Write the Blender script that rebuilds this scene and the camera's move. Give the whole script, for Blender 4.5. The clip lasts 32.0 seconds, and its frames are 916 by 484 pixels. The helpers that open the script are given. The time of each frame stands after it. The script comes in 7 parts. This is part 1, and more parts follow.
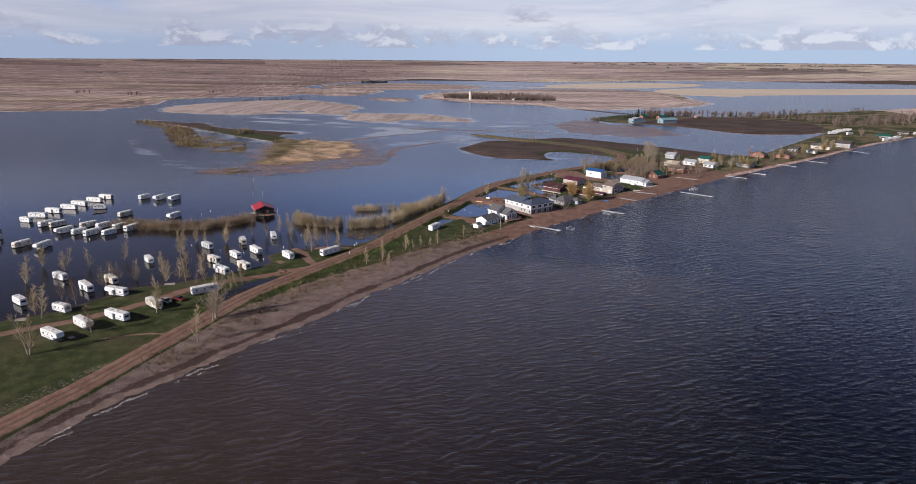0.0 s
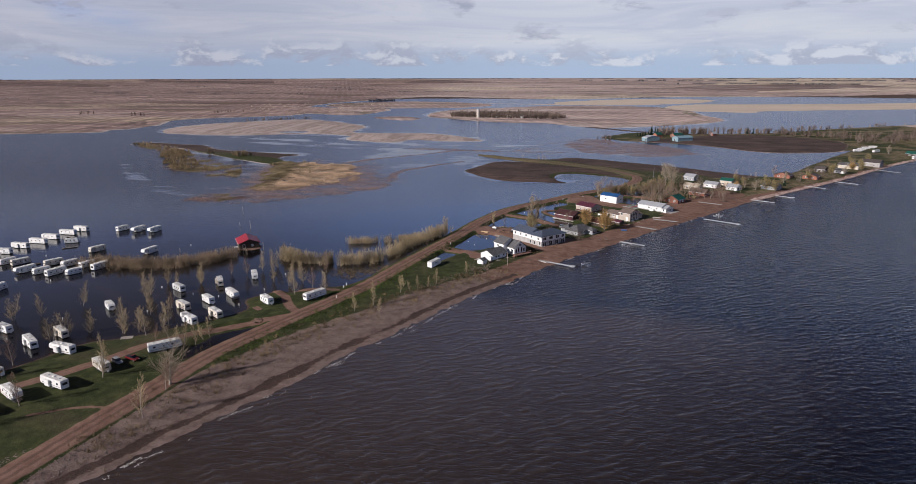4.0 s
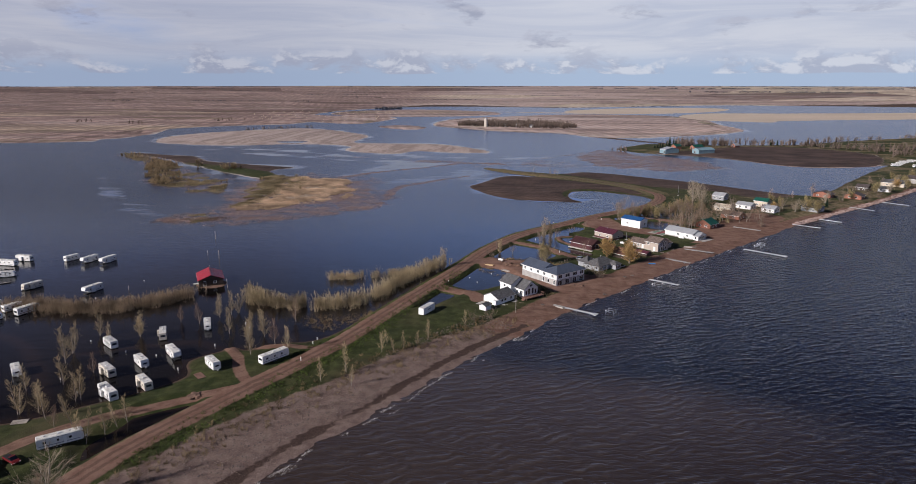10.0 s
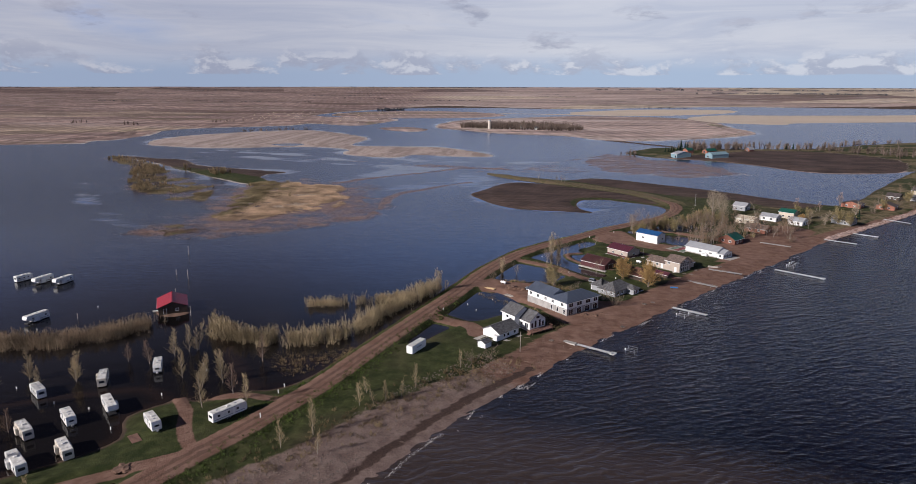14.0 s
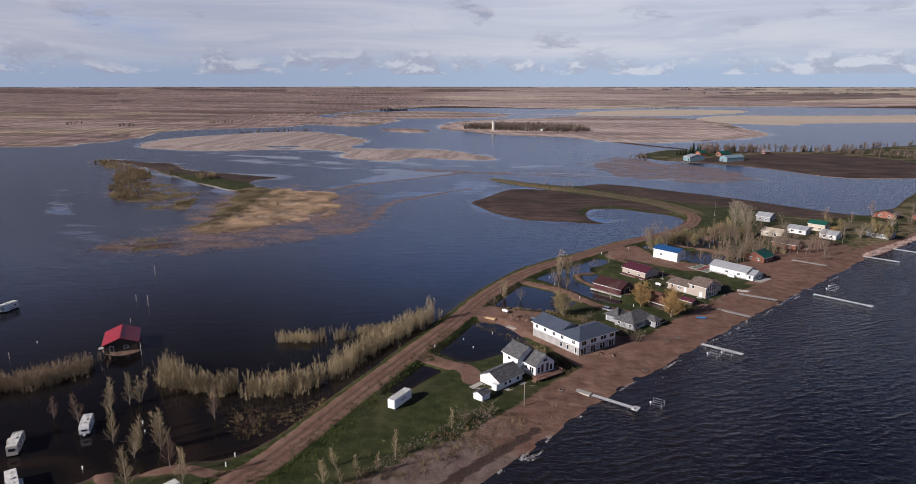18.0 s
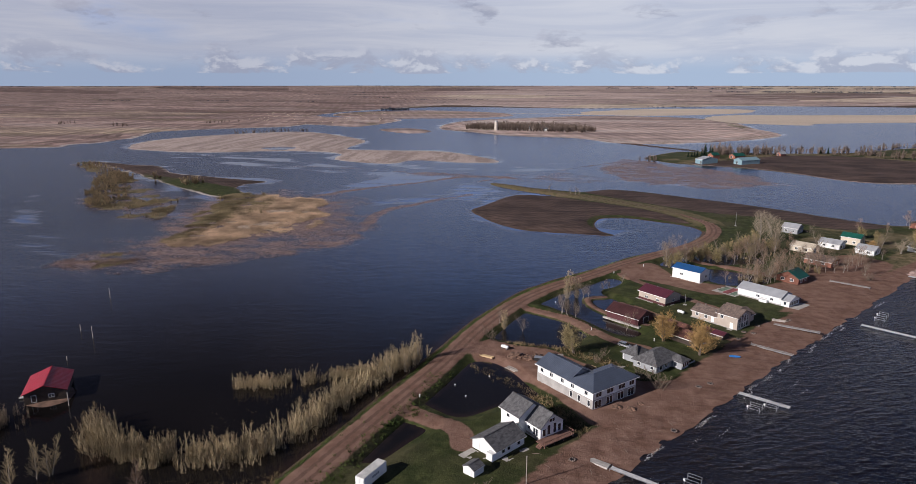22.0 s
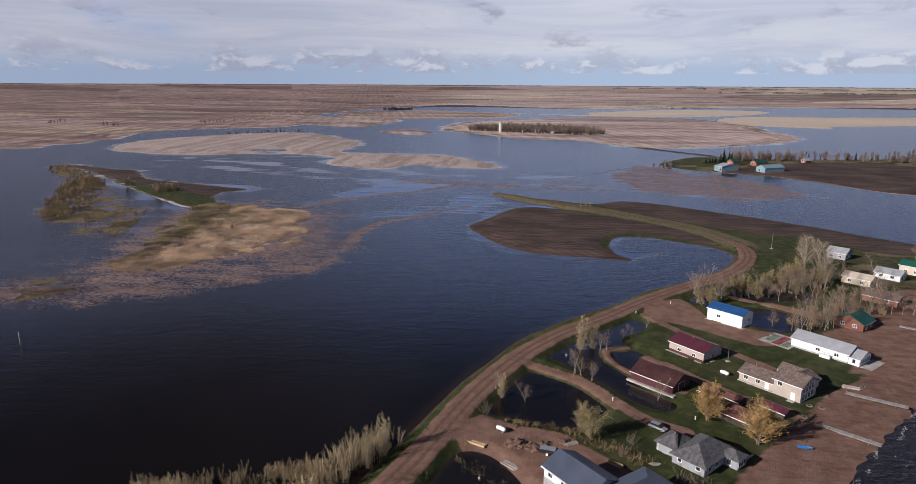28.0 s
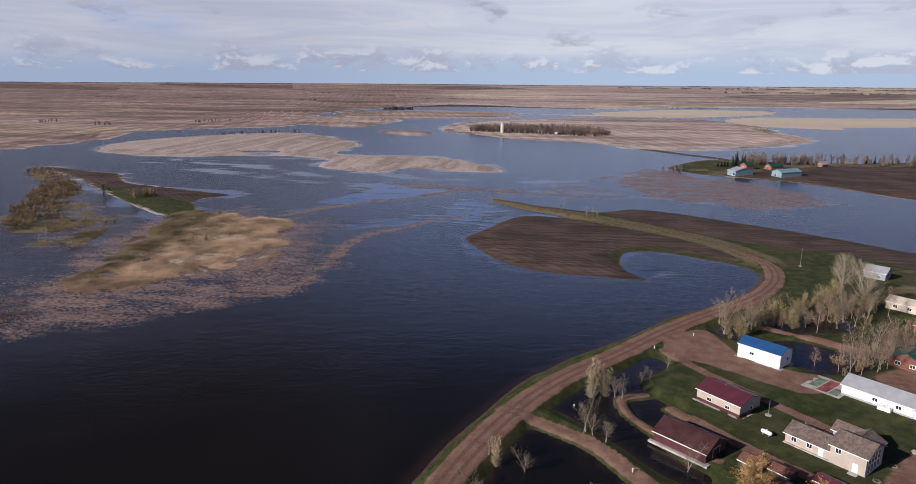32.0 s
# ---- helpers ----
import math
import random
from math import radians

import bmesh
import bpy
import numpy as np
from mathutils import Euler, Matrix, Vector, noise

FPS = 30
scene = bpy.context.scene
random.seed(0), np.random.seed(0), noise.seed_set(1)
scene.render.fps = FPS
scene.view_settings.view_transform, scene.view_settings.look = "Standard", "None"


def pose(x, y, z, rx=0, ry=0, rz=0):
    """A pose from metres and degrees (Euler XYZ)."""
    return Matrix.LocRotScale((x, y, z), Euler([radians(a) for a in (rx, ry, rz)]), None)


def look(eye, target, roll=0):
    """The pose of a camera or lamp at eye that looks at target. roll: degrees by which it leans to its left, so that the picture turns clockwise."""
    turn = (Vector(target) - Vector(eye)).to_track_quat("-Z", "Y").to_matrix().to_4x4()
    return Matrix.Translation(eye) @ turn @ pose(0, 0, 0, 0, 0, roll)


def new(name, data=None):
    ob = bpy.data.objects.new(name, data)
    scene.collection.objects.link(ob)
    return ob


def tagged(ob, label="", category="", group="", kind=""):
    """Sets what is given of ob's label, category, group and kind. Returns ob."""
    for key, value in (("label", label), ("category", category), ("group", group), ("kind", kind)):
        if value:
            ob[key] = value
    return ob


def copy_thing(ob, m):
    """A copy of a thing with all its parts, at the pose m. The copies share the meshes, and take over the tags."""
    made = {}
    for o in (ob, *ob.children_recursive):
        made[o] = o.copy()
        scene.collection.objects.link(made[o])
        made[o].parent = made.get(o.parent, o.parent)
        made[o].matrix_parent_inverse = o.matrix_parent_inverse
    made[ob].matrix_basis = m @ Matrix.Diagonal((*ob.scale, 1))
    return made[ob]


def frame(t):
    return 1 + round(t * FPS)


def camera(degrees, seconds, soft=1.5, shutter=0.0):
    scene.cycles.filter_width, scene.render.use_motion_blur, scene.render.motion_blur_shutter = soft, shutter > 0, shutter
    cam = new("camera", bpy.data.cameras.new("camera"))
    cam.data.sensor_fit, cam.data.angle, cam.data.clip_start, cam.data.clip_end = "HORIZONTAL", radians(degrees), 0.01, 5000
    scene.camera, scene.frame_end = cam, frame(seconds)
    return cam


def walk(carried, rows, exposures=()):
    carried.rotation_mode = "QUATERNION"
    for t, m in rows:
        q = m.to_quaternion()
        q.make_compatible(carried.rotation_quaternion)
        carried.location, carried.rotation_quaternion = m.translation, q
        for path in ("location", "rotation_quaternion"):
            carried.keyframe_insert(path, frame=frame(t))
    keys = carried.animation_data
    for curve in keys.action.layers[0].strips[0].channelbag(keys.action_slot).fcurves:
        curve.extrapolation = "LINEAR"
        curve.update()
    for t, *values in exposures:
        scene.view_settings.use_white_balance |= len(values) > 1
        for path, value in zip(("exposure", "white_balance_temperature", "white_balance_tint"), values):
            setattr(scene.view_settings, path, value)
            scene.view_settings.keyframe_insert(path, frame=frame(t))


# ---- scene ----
cam = camera(70.0, 32.0, soft=0.6)
PATH = [
    (0, (-0.59, 0.6, 89.78), (-5.35, 77.44, 68.06), 0.4),
    (1, (-0.02, 9.85, 89.88), (-5.22, 86.81, 68.76), 0.2),
    (2, (0.49, 18.97, 90.02), (-5.07, 96.05, 69.42), 0.1),
    (3, (0.72, 28.26, 90.13), (-5.12, 105.46, 69.93), 0),
    (3.5, (0.7, 32.93, 90.16), (-5.22, 110.17, 70.2), -0.1),
    (5.5, (0.45, 51.77, 90.22), (-5.79, 129.13, 70.7), 0),
    (6, (0.44, 56.49, 90.24), (-5.92, 133.81, 70.84), 0),
    (7, (0.47, 65.71, 90.24), (-6.13, 143.07, 71), -0.1),
    (8, (0.38, 74.87, 90.24), (-6.34, 152.23, 71.12), -0.1),
    (9, (0.32, 84.43, 90.18), (-6.52, 161.83, 71.18), 0),
    (10, (0.44, 94.02, 90.01), (-6.6, 171.42, 71.09), 0),
    (11, (0.42, 103.79, 89.83), (-6.74, 181.19, 70.99), 0),
    (12, (0.18, 113.32, 89.8), (-7.1, 190.76, 71.04), 0),
    (13, (0.07, 122.86, 89.75), (-7.33, 200.26, 70.99), 0),
    (14, (0.01, 132.35, 89.64), (-7.51, 209.71, 70.84), 0.1),
    (14.5, (0.01, 137.11, 89.66), (-7.63, 214.51, 70.9), 0.1),
    (16.5, (0.13, 156.27, 89.94), (-7.75, 233.63, 71.1), 0),
    (17, (0.11, 160.99, 89.95), (-7.89, 238.31, 71.07), 0),
    (18, (0.07, 170.58, 89.93), (-8.05, 247.9, 71.09), 0),
    (19, (0, 180.01, 89.85), (-8.24, 257.33, 71.01), 0),
    (20, (-0.03, 189.67, 89.77), (-8.35, 266.99, 70.89), 0),
    (21, (0.03, 199.41, 89.7), (-8.45, 276.69, 70.78), 0),
    (22, (0.09, 208.97, 89.65), (-8.47, 286.21, 70.69), 0),
    (23, (0.2, 218.42, 89.58), (-8.44, 295.66, 70.62), 0),
    (24, (0.2, 227.68, 89.6), (-8.6, 304.92, 70.64), 0.1),
    (25, (0.26, 237.07, 89.62), (-8.58, 314.31, 70.66), 0),
    (25.5, (0.19, 241.52, 89.64), (-8.73, 318.72, 70.64), 0.1),
    (27.5, (-0.13, 258.9, 89.93), (-9.25, 336.02, 70.85), 0.3),
    (28, (-0.22, 263.32, 89.94), (-9.38, 340.44, 70.9), 0.3),
    (29, (-0.39, 272.53, 89.93), (-9.59, 349.69, 70.85), 0.4),
    (30, (-0.31, 281.85, 89.85), (-9.63, 358.97, 70.69), 0.5),
    (31, (-0.34, 290.91, 89.69), (-9.7, 368.03, 70.57), 0.4),
    (32, (-0.36, 299.92, 89.5), (-9.84, 377, 70.38), 0.4),
]
walk(cam, [(t, look(eye, aim, roll)) for t, eye, aim, roll in PATH], [(0, 0.64, 5980, 11.5), (3, 0.5, 5980, 11.5), (6.5, 0.44, 5980, 11.5), (25, 0.44, 5980, 11.5), (29, 0.5, 5980, 11.5), (32, 0.56, 5980, 11.5)])

# ---- world, sun and exposure ----
SUN_ELEV, SHADOW_DIR = 25.0, 35.0          # degrees; the shadows fall towards SHADOW_DIR from +x
sun = new("sun", bpy.data.lights.new("sun", "SUN"))
sun.data.energy, sun.data.angle, sun.data.color = 4.2, radians(0.6), (1.0, 0.89, 0.79)
sun.matrix_world = look((-math.cos(radians(SHADOW_DIR)), -math.sin(radians(SHADOW_DIR)), math.tan(radians(SUN_ELEV))), (0, 0, 0))


def link(nt, a, b):
    nt.links.new(a, b)


def node(nt, kind, **kw):
    n = nt.nodes.new(kind)
    for key, value in kw.items():
        n.inputs[key].default_value = value
    return n


def math_node(nt, op, a, b=None, clamp=False):
    n = nt.nodes.new("ShaderNodeMath")
    n.operation, n.use_clamp = op, clamp
    for i, v in enumerate((a, b)):
        if v is None:
            continue
        if isinstance(v, (int, float)):
            n.inputs[i].default_value = v
        else:
            link(nt, v, n.inputs[i])
    return n.outputs[0]


def mix_node(nt, fac, a, b, blend="MIX"):
    n = nt.nodes.new("ShaderNodeMix")
    n.data_type, n.blend_type = "RGBA", blend
    for sock, v in ((n.inputs[0], fac), (n.inputs[6], a), (n.inputs[7], b)):
        if isinstance(v, (int, float)):
            sock.default_value = v
        elif isinstance(v, tuple):
            sock.default_value = (*v[:3], 1)
        else:
            link(nt, v, sock)
    return n.outputs[2]


def ramp_node(nt, fac, lo, hi):
    n = nt.nodes.new("ShaderNodeMapRange")
    n.interpolation_type = "SMOOTHSTEP"
    n.inputs[1].default_value, n.inputs[2].default_value = lo, hi
    link(nt, fac, n.inputs[0])
    return n.outputs[0]


def noise_node(nt, vec, scale, detail=4, rough=0.55, distort=0.0):
    n = node(nt, "ShaderNodeTexNoise", Scale=scale, Detail=detail, Roughness=rough, Distortion=distort)
    if vec is not None:
        link(nt, vec, n.inputs["Vector"])
    return n.outputs[0]


def stretch_node(nt, vec, scale, turn=0.0):
    n = nt.nodes.new("ShaderNodeMapping")
    n.inputs["Scale"].default_value = scale
    n.inputs["Rotation"].default_value = (0, 0, radians(turn))
    link(nt, vec, n.inputs["Vector"])
    return n.outputs[0]


def build_world():
    w = bpy.data.worlds.new("sky")
    scene.world = w
    w.use_nodes = True
    nt = w.node_tree
    bg = nt.nodes["Background"]
    sky = nt.nodes.new("ShaderNodeTexSky")
    sky.sky_type, sky.sun_disc = "NISHITA", False
    sky.sun_elevation = radians(SUN_ELEV)
    sky.sun_rotation = radians(270 - SHADOW_DIR)
    sky.altitude, sky.air_density, sky.dust_density, sky.ozone_density = 300, 1.0, 0.05, 3.0
    co = nt.nodes.new("ShaderNodeTexCoord").outputs["Generated"]
    up = nt.nodes.new("ShaderNodeSeparateXYZ")
    link(nt, co, up.inputs[0])
    z = up.outputs[2]
    # high veil of thin cloud, thicker with height, in soft streaks
    veil_n = noise_node(nt, stretch_node(nt, co, (4, 4, 22)), 1.0, 5, 0.55, 0.5)
    veil = math_node(nt, "MULTIPLY", ramp_node(nt, z, 0.012, 0.05), ramp_node(nt, veil_n, 0.0, 0.44))
    veil = math_node(nt, "MULTIPLY", veil, math_node(nt, "SUBTRACT", 1.0, math_node(nt, "MULTIPLY", ramp_node(nt, z, 0.115, 0.175), 0.95)))
    bands = ramp_node(nt, noise_node(nt, stretch_node(nt, co, (3.2, 3.2, 34)), 1.0, 6, 0.6, 0.7), 0.34, 0.66)
    veil_col = mix_node(nt, bands, (3.75, 3.88, 4.35), (4.65, 4.62, 4.78))

    def heaps(scale, lift, detail):
        """A field of cloud, and how much thinner it is a little higher up: the lit tops."""
        m1 = nt.nodes.new("ShaderNodeMapping")
        m1.inputs["Scale"].default_value = scale
        link(nt, co, m1.inputs["Vector"])
        m2 = nt.nodes.new("ShaderNodeMapping")
        m2.inputs["Scale"].default_value = scale
        m2.inputs["Location"].default_value = (-0.10, 0, scale[2] * lift)
        link(nt, co, m2.inputs["Vector"])
        n1, n2 = noise_node(nt, m1.outputs[0], 1.0, detail, 0.60, 0.25), noise_node(nt, m2.outputs[0], 1.0, detail, 0.60, 0.25)
        return n1, ramp_node(nt, math_node(nt, "SUBTRACT", n1, n2), -0.02, 0.09)

    # rows of low cumulus near the horizon, flat and shaded below, bright on top
    cum_n, cum_top = heaps((15, 15, 29), 0.009, 8)
    band = math_node(nt, "MULTIPLY", ramp_node(nt, z, 0.009, 0.014), math_node(nt, "SUBTRACT", 1.0, ramp_node(nt, z, 0.022, 0.075)))
    cum = math_node(nt, "MULTIPLY", ramp_node(nt, math_node(nt, "ADD", cum_n, math_node(nt, "MULTIPLY", math_node(nt, "SUBTRACT", band, 1.0), 0.22)), 0.42, 0.56), band, True)
    # a few loose grey clouds higher up
    grey_n, grey_top = heaps((9.5, 9.5, 30), 0.008, 7)
    grey = math_node(nt, "MULTIPLY", ramp_node(nt, grey_n, 0.57, 0.68), ramp_node(nt, z, 0.022, 0.04))
    deep = mix_node(nt, 1.0, sky.outputs[0], (0.088, 0.11, 0.19), "MULTIPLY")
    clear = mix_node(nt, ramp_node(nt, z, 0.20, 0.42), (2.45, 3.55, 6.7), deep)
    clear = mix_node(nt, ramp_node(nt, z, 0.02, 0.17), (3.05, 3.62, 4.45), clear)
    col = mix_node(nt, math_node(nt, "MULTIPLY", veil, 0.96), clear, veil_col)
    heap = mix_node(nt, cum_top, (3.1, 3.2, 3.7), (4.95, 4.9, 5.0))
    col = mix_node(nt, math_node(nt, "MULTIPLY", cum, 0.80), col, heap)
    col = mix_node(nt, math_node(nt, "MULTIPLY", grey, 0.72), col, mix_node(nt, grey_top, (2.35, 2.45, 3.0), (3.5, 3.5, 3.9)))
    # the sky is duller over the west
    dull = ramp_node(nt, up.outputs[0], 0.15, -0.50)
    col = mix_node(nt, dull, col, mix_node(nt, 1.0, col, (0.80, 0.79, 0.82), "MULTIPLY"))
    dull = math_node(nt, "MULTIPLY", ramp_node(nt, up.outputs[0], -0.12, -0.48), ramp_node(nt, z, 0.12, 0.26))
    col = mix_node(nt, dull, col, mix_node(nt, 1.0, col, (0.70, 0.54, 0.45), "MULTIPLY"))
    deep_east = math_node(nt, "MULTIPLY", ramp_node(nt, up.outputs[0], 0.02, 0.42), ramp_node(nt, z, 0.12, 0.32))
    col = mix_node(nt, deep_east, col, mix_node(nt, 1.0, col, (0.36, 0.40, 0.54), "MULTIPLY"))
    link(nt, col, bg.inputs[0])
    bg.inputs[1].default_value = 0.10


build_world()

# ---- materials ----
WHITE, NAMES = (1, 1, 1), {}


def mat(name, color, rough=0.8, metal=0.0, var=0.18, scale=0.6, fine=9.0, bump=0.15, second=None, spec=0.5, stretch=(1, 1, 1), ribs=0.0, each=0.0):
    """A surface with stains at one scale and grain at another; ribs: spacing of raised seams across local y."""
    if name in NAMES:
        return NAMES[name]
    m = bpy.data.materials.new(name)
    m.use_nodes = True
    nt = m.node_tree
    b = nt.nodes["Principled BSDF"]
    co = nt.nodes.new("ShaderNodeTexCoord").outputs["Object"]
    vec = stretch_node(nt, co, stretch)
    n1, n2 = noise_node(nt, vec, scale, 5), noise_node(nt, vec, fine, 3)
    dark = tuple(c * (1 - 1.6 * var) for c in color)
    light = second or tuple(min(1, c * (1 + 0.9 * var)) for c in color)
    base = mix_node(nt, ramp_node(nt, n1, 0.3, 0.7), dark, light)
    base = mix_node(nt, min(1.0, var * 2.0), base, mix_node(nt, n2, (0.45, 0.45, 0.45), (1.4, 1.4, 1.4)), "MULTIPLY")
    if each:
        info = nt.nodes.new("ShaderNodeObjectInfo").outputs["Random"]
        f = math_node(nt, "ADD", math_node(nt, "MULTIPLY", info, each), 1 - each / 2)
        comb = nt.nodes.new("ShaderNodeCombineColor")
        for i in range(3):
            link(nt, f, comb.inputs[i])
        base = mix_node(nt, 1.0, base, comb.outputs[0], "MULTIPLY")
    link(nt, base, b.inputs["Base Color"])
    r = math_node(nt, "ADD", math_node(nt, "MULTIPLY", n1, 0.25), rough - 0.12, True)
    link(nt, r, b.inputs["Roughness"])
    b.inputs["Metallic"].default_value = metal
    b.inputs["Specular IOR Level"].default_value = spec
    height = n2
    if ribs:
        wv = nt.nodes.new("ShaderNodeTexWave")
        wv.wave_type, wv.bands_direction = "BANDS", "Y"
        wv.inputs["Scale"].default_value = 0.314 / ribs
        link(nt, co, wv.inputs["Vector"])
        height = math_node(nt, "ADD", math_node(nt, "MULTIPLY", n2, 0.2), math_node(nt, "POWER", wv.outputs["Fac"], 6.0))
    if bump:
        bp = node(nt, "ShaderNodeBump", Strength=bump, Distance=0.08)
        link(nt, height, bp.inputs["Height"])
        link(nt, bp.outputs[0], b.inputs["Normal"])
    NAMES[name] = m
    return m


def ground_material():
    m = bpy.data.materials.new("ground")
    m.use_nodes = True
    nt = m.node_tree
    b = nt.nodes["Principled BSDF"]
    co = nt.nodes.new("ShaderNodeTexCoord").outputs["Object"]
    big, mid, fine = noise_node(nt, co, 0.035, 5), noise_node(nt, co, 0.25, 6, 0.62), noise_node(nt, co, 2.2, 5, 0.65)

    def two(a, c, src):
        return mix_node(nt, ramp_node(nt, src, 0.32, 0.68), a, c)

    def attr(key):
        n = nt.nodes.new("ShaderNodeAttribute")
        n.attribute_name = key
        return n.outputs["Fac"]

    def edge(key, rag=0.5):
        s = math_node(nt, "ADD", attr(key), math_node(nt, "MULTIPLY", math_node(nt, "SUBTRACT", mid, 0.5), rag))
        return ramp_node(nt, s, 0.35, 0.65)

    def rows(turn, width, rag=2.0):
        wv = nt.nodes.new("ShaderNodeTexWave")
        wv.inputs["Scale"].default_value = 0.314 / width
        wv.inputs["Distortion"].default_value, wv.inputs["Detail"].default_value, wv.inputs["Detail Scale"].default_value = rag, 3, 0.6
        link(nt, stretch_node(nt, co, (1, 1, 1), turn), wv.inputs["Vector"])
        return wv.outputs["Fac"]

    # far farmland: a patchwork of stubble, straw and tilled soil
    vor = node(nt, "ShaderNodeTexVoronoi", Scale=1.0, Randomness=0.85)
    link(nt, stretch_node(nt, co, (0.0011, 0.0028, 0.0), 12), vor.inputs["Vector"])
    sep = nt.nodes.new("ShaderNodeSeparateColor")
    link(nt, vor.outputs["Color"], sep.inputs[0])
    far = mix_node(nt, ramp_node(nt, sep.outputs[0], 0.45, 0.55), (0.43, 0.345, 0.315), (0.33, 0.262, 0.240))
    far = mix_node(nt, ramp_node(nt, sep.outputs[1], 0.84, 0.87), far, (0.17, 0.125, 0.115))
    far = mix_node(nt, ramp_node(nt, sep.outputs[2], 0.80, 0.84), far, (0.50, 0.43, 0.34))
    far = mix_node(nt, math_node(nt, "MULTIPLY", rows(-14, 24.0), 0.35), far, (0.17, 0.12, 0.10))
    streak = noise_node(nt, stretch_node(nt, co, (0.0022, 0.016, 1), 8), 1.0, 5, 0.65)
    far = mix_node(nt, 0.85, far, mix_node(nt, ramp_node(nt, streak, 0.30, 0.70), (0.50, 0.48, 0.50), (1.55, 1.50, 1.45)), "MULTIPLY")
    far = mix_node(nt, 0.5, far, mix_node(nt, ramp_node(nt, big, 0.3, 0.7), (0.55, 0.55, 0.55), (1.35, 1.3, 1.25)), "MULTIPLY")
    strips = noise_node(nt, stretch_node(nt, co, (0.0009, 0.0085, 1), -6), 1.0, 6, 0.68, 0.4)
    far = mix_node(nt, math_node(nt, "MULTIPLY", ramp_node(nt, strips, 0.54, 0.62), 0.6), far, (0.52, 0.455, 0.41))
    far = mix_node(nt, math_node(nt, "MULTIPLY", ramp_node(nt, strips, 0.46, 0.38), 0.75), far, (0.105, 0.080, 0.076))
    sprout = noise_node(nt, stretch_node(nt, co, (0.0013, 0.006, 1), 4), 1.0, 4, 0.6)
    far = mix_node(nt, math_node(nt, "MULTIPLY", ramp_node(nt, sprout, 0.60, 0.64), 0.55), far, (0.17, 0.165, 0.075))
    east = nt.nodes.new("ShaderNodeSeparateXYZ")
    link(nt, co, east.inputs[0])
    brown = ramp_node(nt, math_node(nt, "ADD", east.outputs[0], math_node(nt, "MULTIPLY", streak, 300.0)), -100.0, -520.0)
    far = mix_node(nt, brown, far, mix_node(nt, 1.0, far, (0.84, 0.78, 0.775), "MULTIPLY"))
    far = mix_node(nt, math_node(nt, "MULTIPLY", brown, math_node(nt, "MULTIPLY", ramp_node(nt, noise_node(nt, stretch_node(nt, co, (0.06, 0.0022, 1)), 1.0, 5, 0.7, 0.2), 0.42, 0.62), 0.68)), far, (0.12, 0.085, 0.072))
    mud = two((0.055, 0.038, 0.030), (0.10, 0.068, 0.05), mid)
    col = mix_node(nt, edge("far", 0.2), mud, far)
    drill = noise_node(nt, stretch_node(nt, co, (0.085, 0.0035, 1)), 1.0, 5, 0.7, 0.25)
    drill = ramp_node(nt, math_node(nt, "ADD", drill, math_node(nt, "MULTIPLY", math_node(nt, "SUBTRACT", big, 0.5), 0.25)), 0.40, 0.62)
    stub = mix_node(nt, math_node(nt, "MULTIPLY", drill, 0.62), two((0.47, 0.385, 0.345), (0.38, 0.305, 0.272), mid), (0.17, 0.130, 0.115))
    col = mix_node(nt, edge("stubble"), col, stub)
    col = mix_node(nt, edge("straw"), col, mix_node(nt, 0.5, two((0.56, 0.475, 0.39), (0.46, 0.375, 0.29), mid), mix_node(nt, streak, (0.5, 0.5, 0.5), (1.5, 1.5, 1.5)), "MULTIPLY"))
    furrow = noise_node(nt, stretch_node(nt, co, (0.02, 0.35, 1), -38), 1.0, 6, 0.7)
    tilled = mix_node(nt, math_node(nt, "MULTIPLY", rows(-45, 5.0, 3.0), 0.35), two((0.066, 0.047, 0.041), (0.125, 0.088, 0.074), big), (0.035, 0.026, 0.022))
    tilled = mix_node(nt, 0.8, tilled, mix_node(nt, ramp_node(nt, furrow, 0.32, 0.68), (0.34, 0.33, 0.33), (1.2, 1.15, 1.13)), "MULTIPLY")
    col = mix_node(nt, edge("tilled", 0.25), col, tilled)
    grass = mix_node(nt, ramp_node(nt, mid, 0.35, 0.75), (0.025, 0.034, 0.010), (0.069, 0.075, 0.027))
    grass = mix_node(nt, math_node(nt, "MULTIPLY", ramp_node(nt, big, 0.45, 0.7), 0.55), grass, (0.085, 0.068, 0.040))
    grass = mix_node(nt, 0.6, grass, mix_node(nt, fine, (0.35, 0.35, 0.35), (1.6, 1.6, 1.6)), "MULTIPLY")
    col = mix_node(nt, edge("grass", 0.7), col, grass)
    grain = mix_node(nt, fine, (0.30, 0.30, 0.30), (1.65, 1.65, 1.65))
    marsh = two((0.21, 0.160, 0.100), (0.075, 0.070, 0.030), mid)
    marsh = mix_node(nt, 0.8, marsh, grain, "MULTIPLY")
    col = mix_node(nt, edge("marsh", 0.8), col, marsh)
    reed = two((0.50, 0.39, 0.295), (0.22, 0.165, 0.120), mid)
    reed = mix_node(nt, 0.8, reed, grain, "MULTIPLY")
    col = mix_node(nt, edge("reed", 0.7), col, reed)
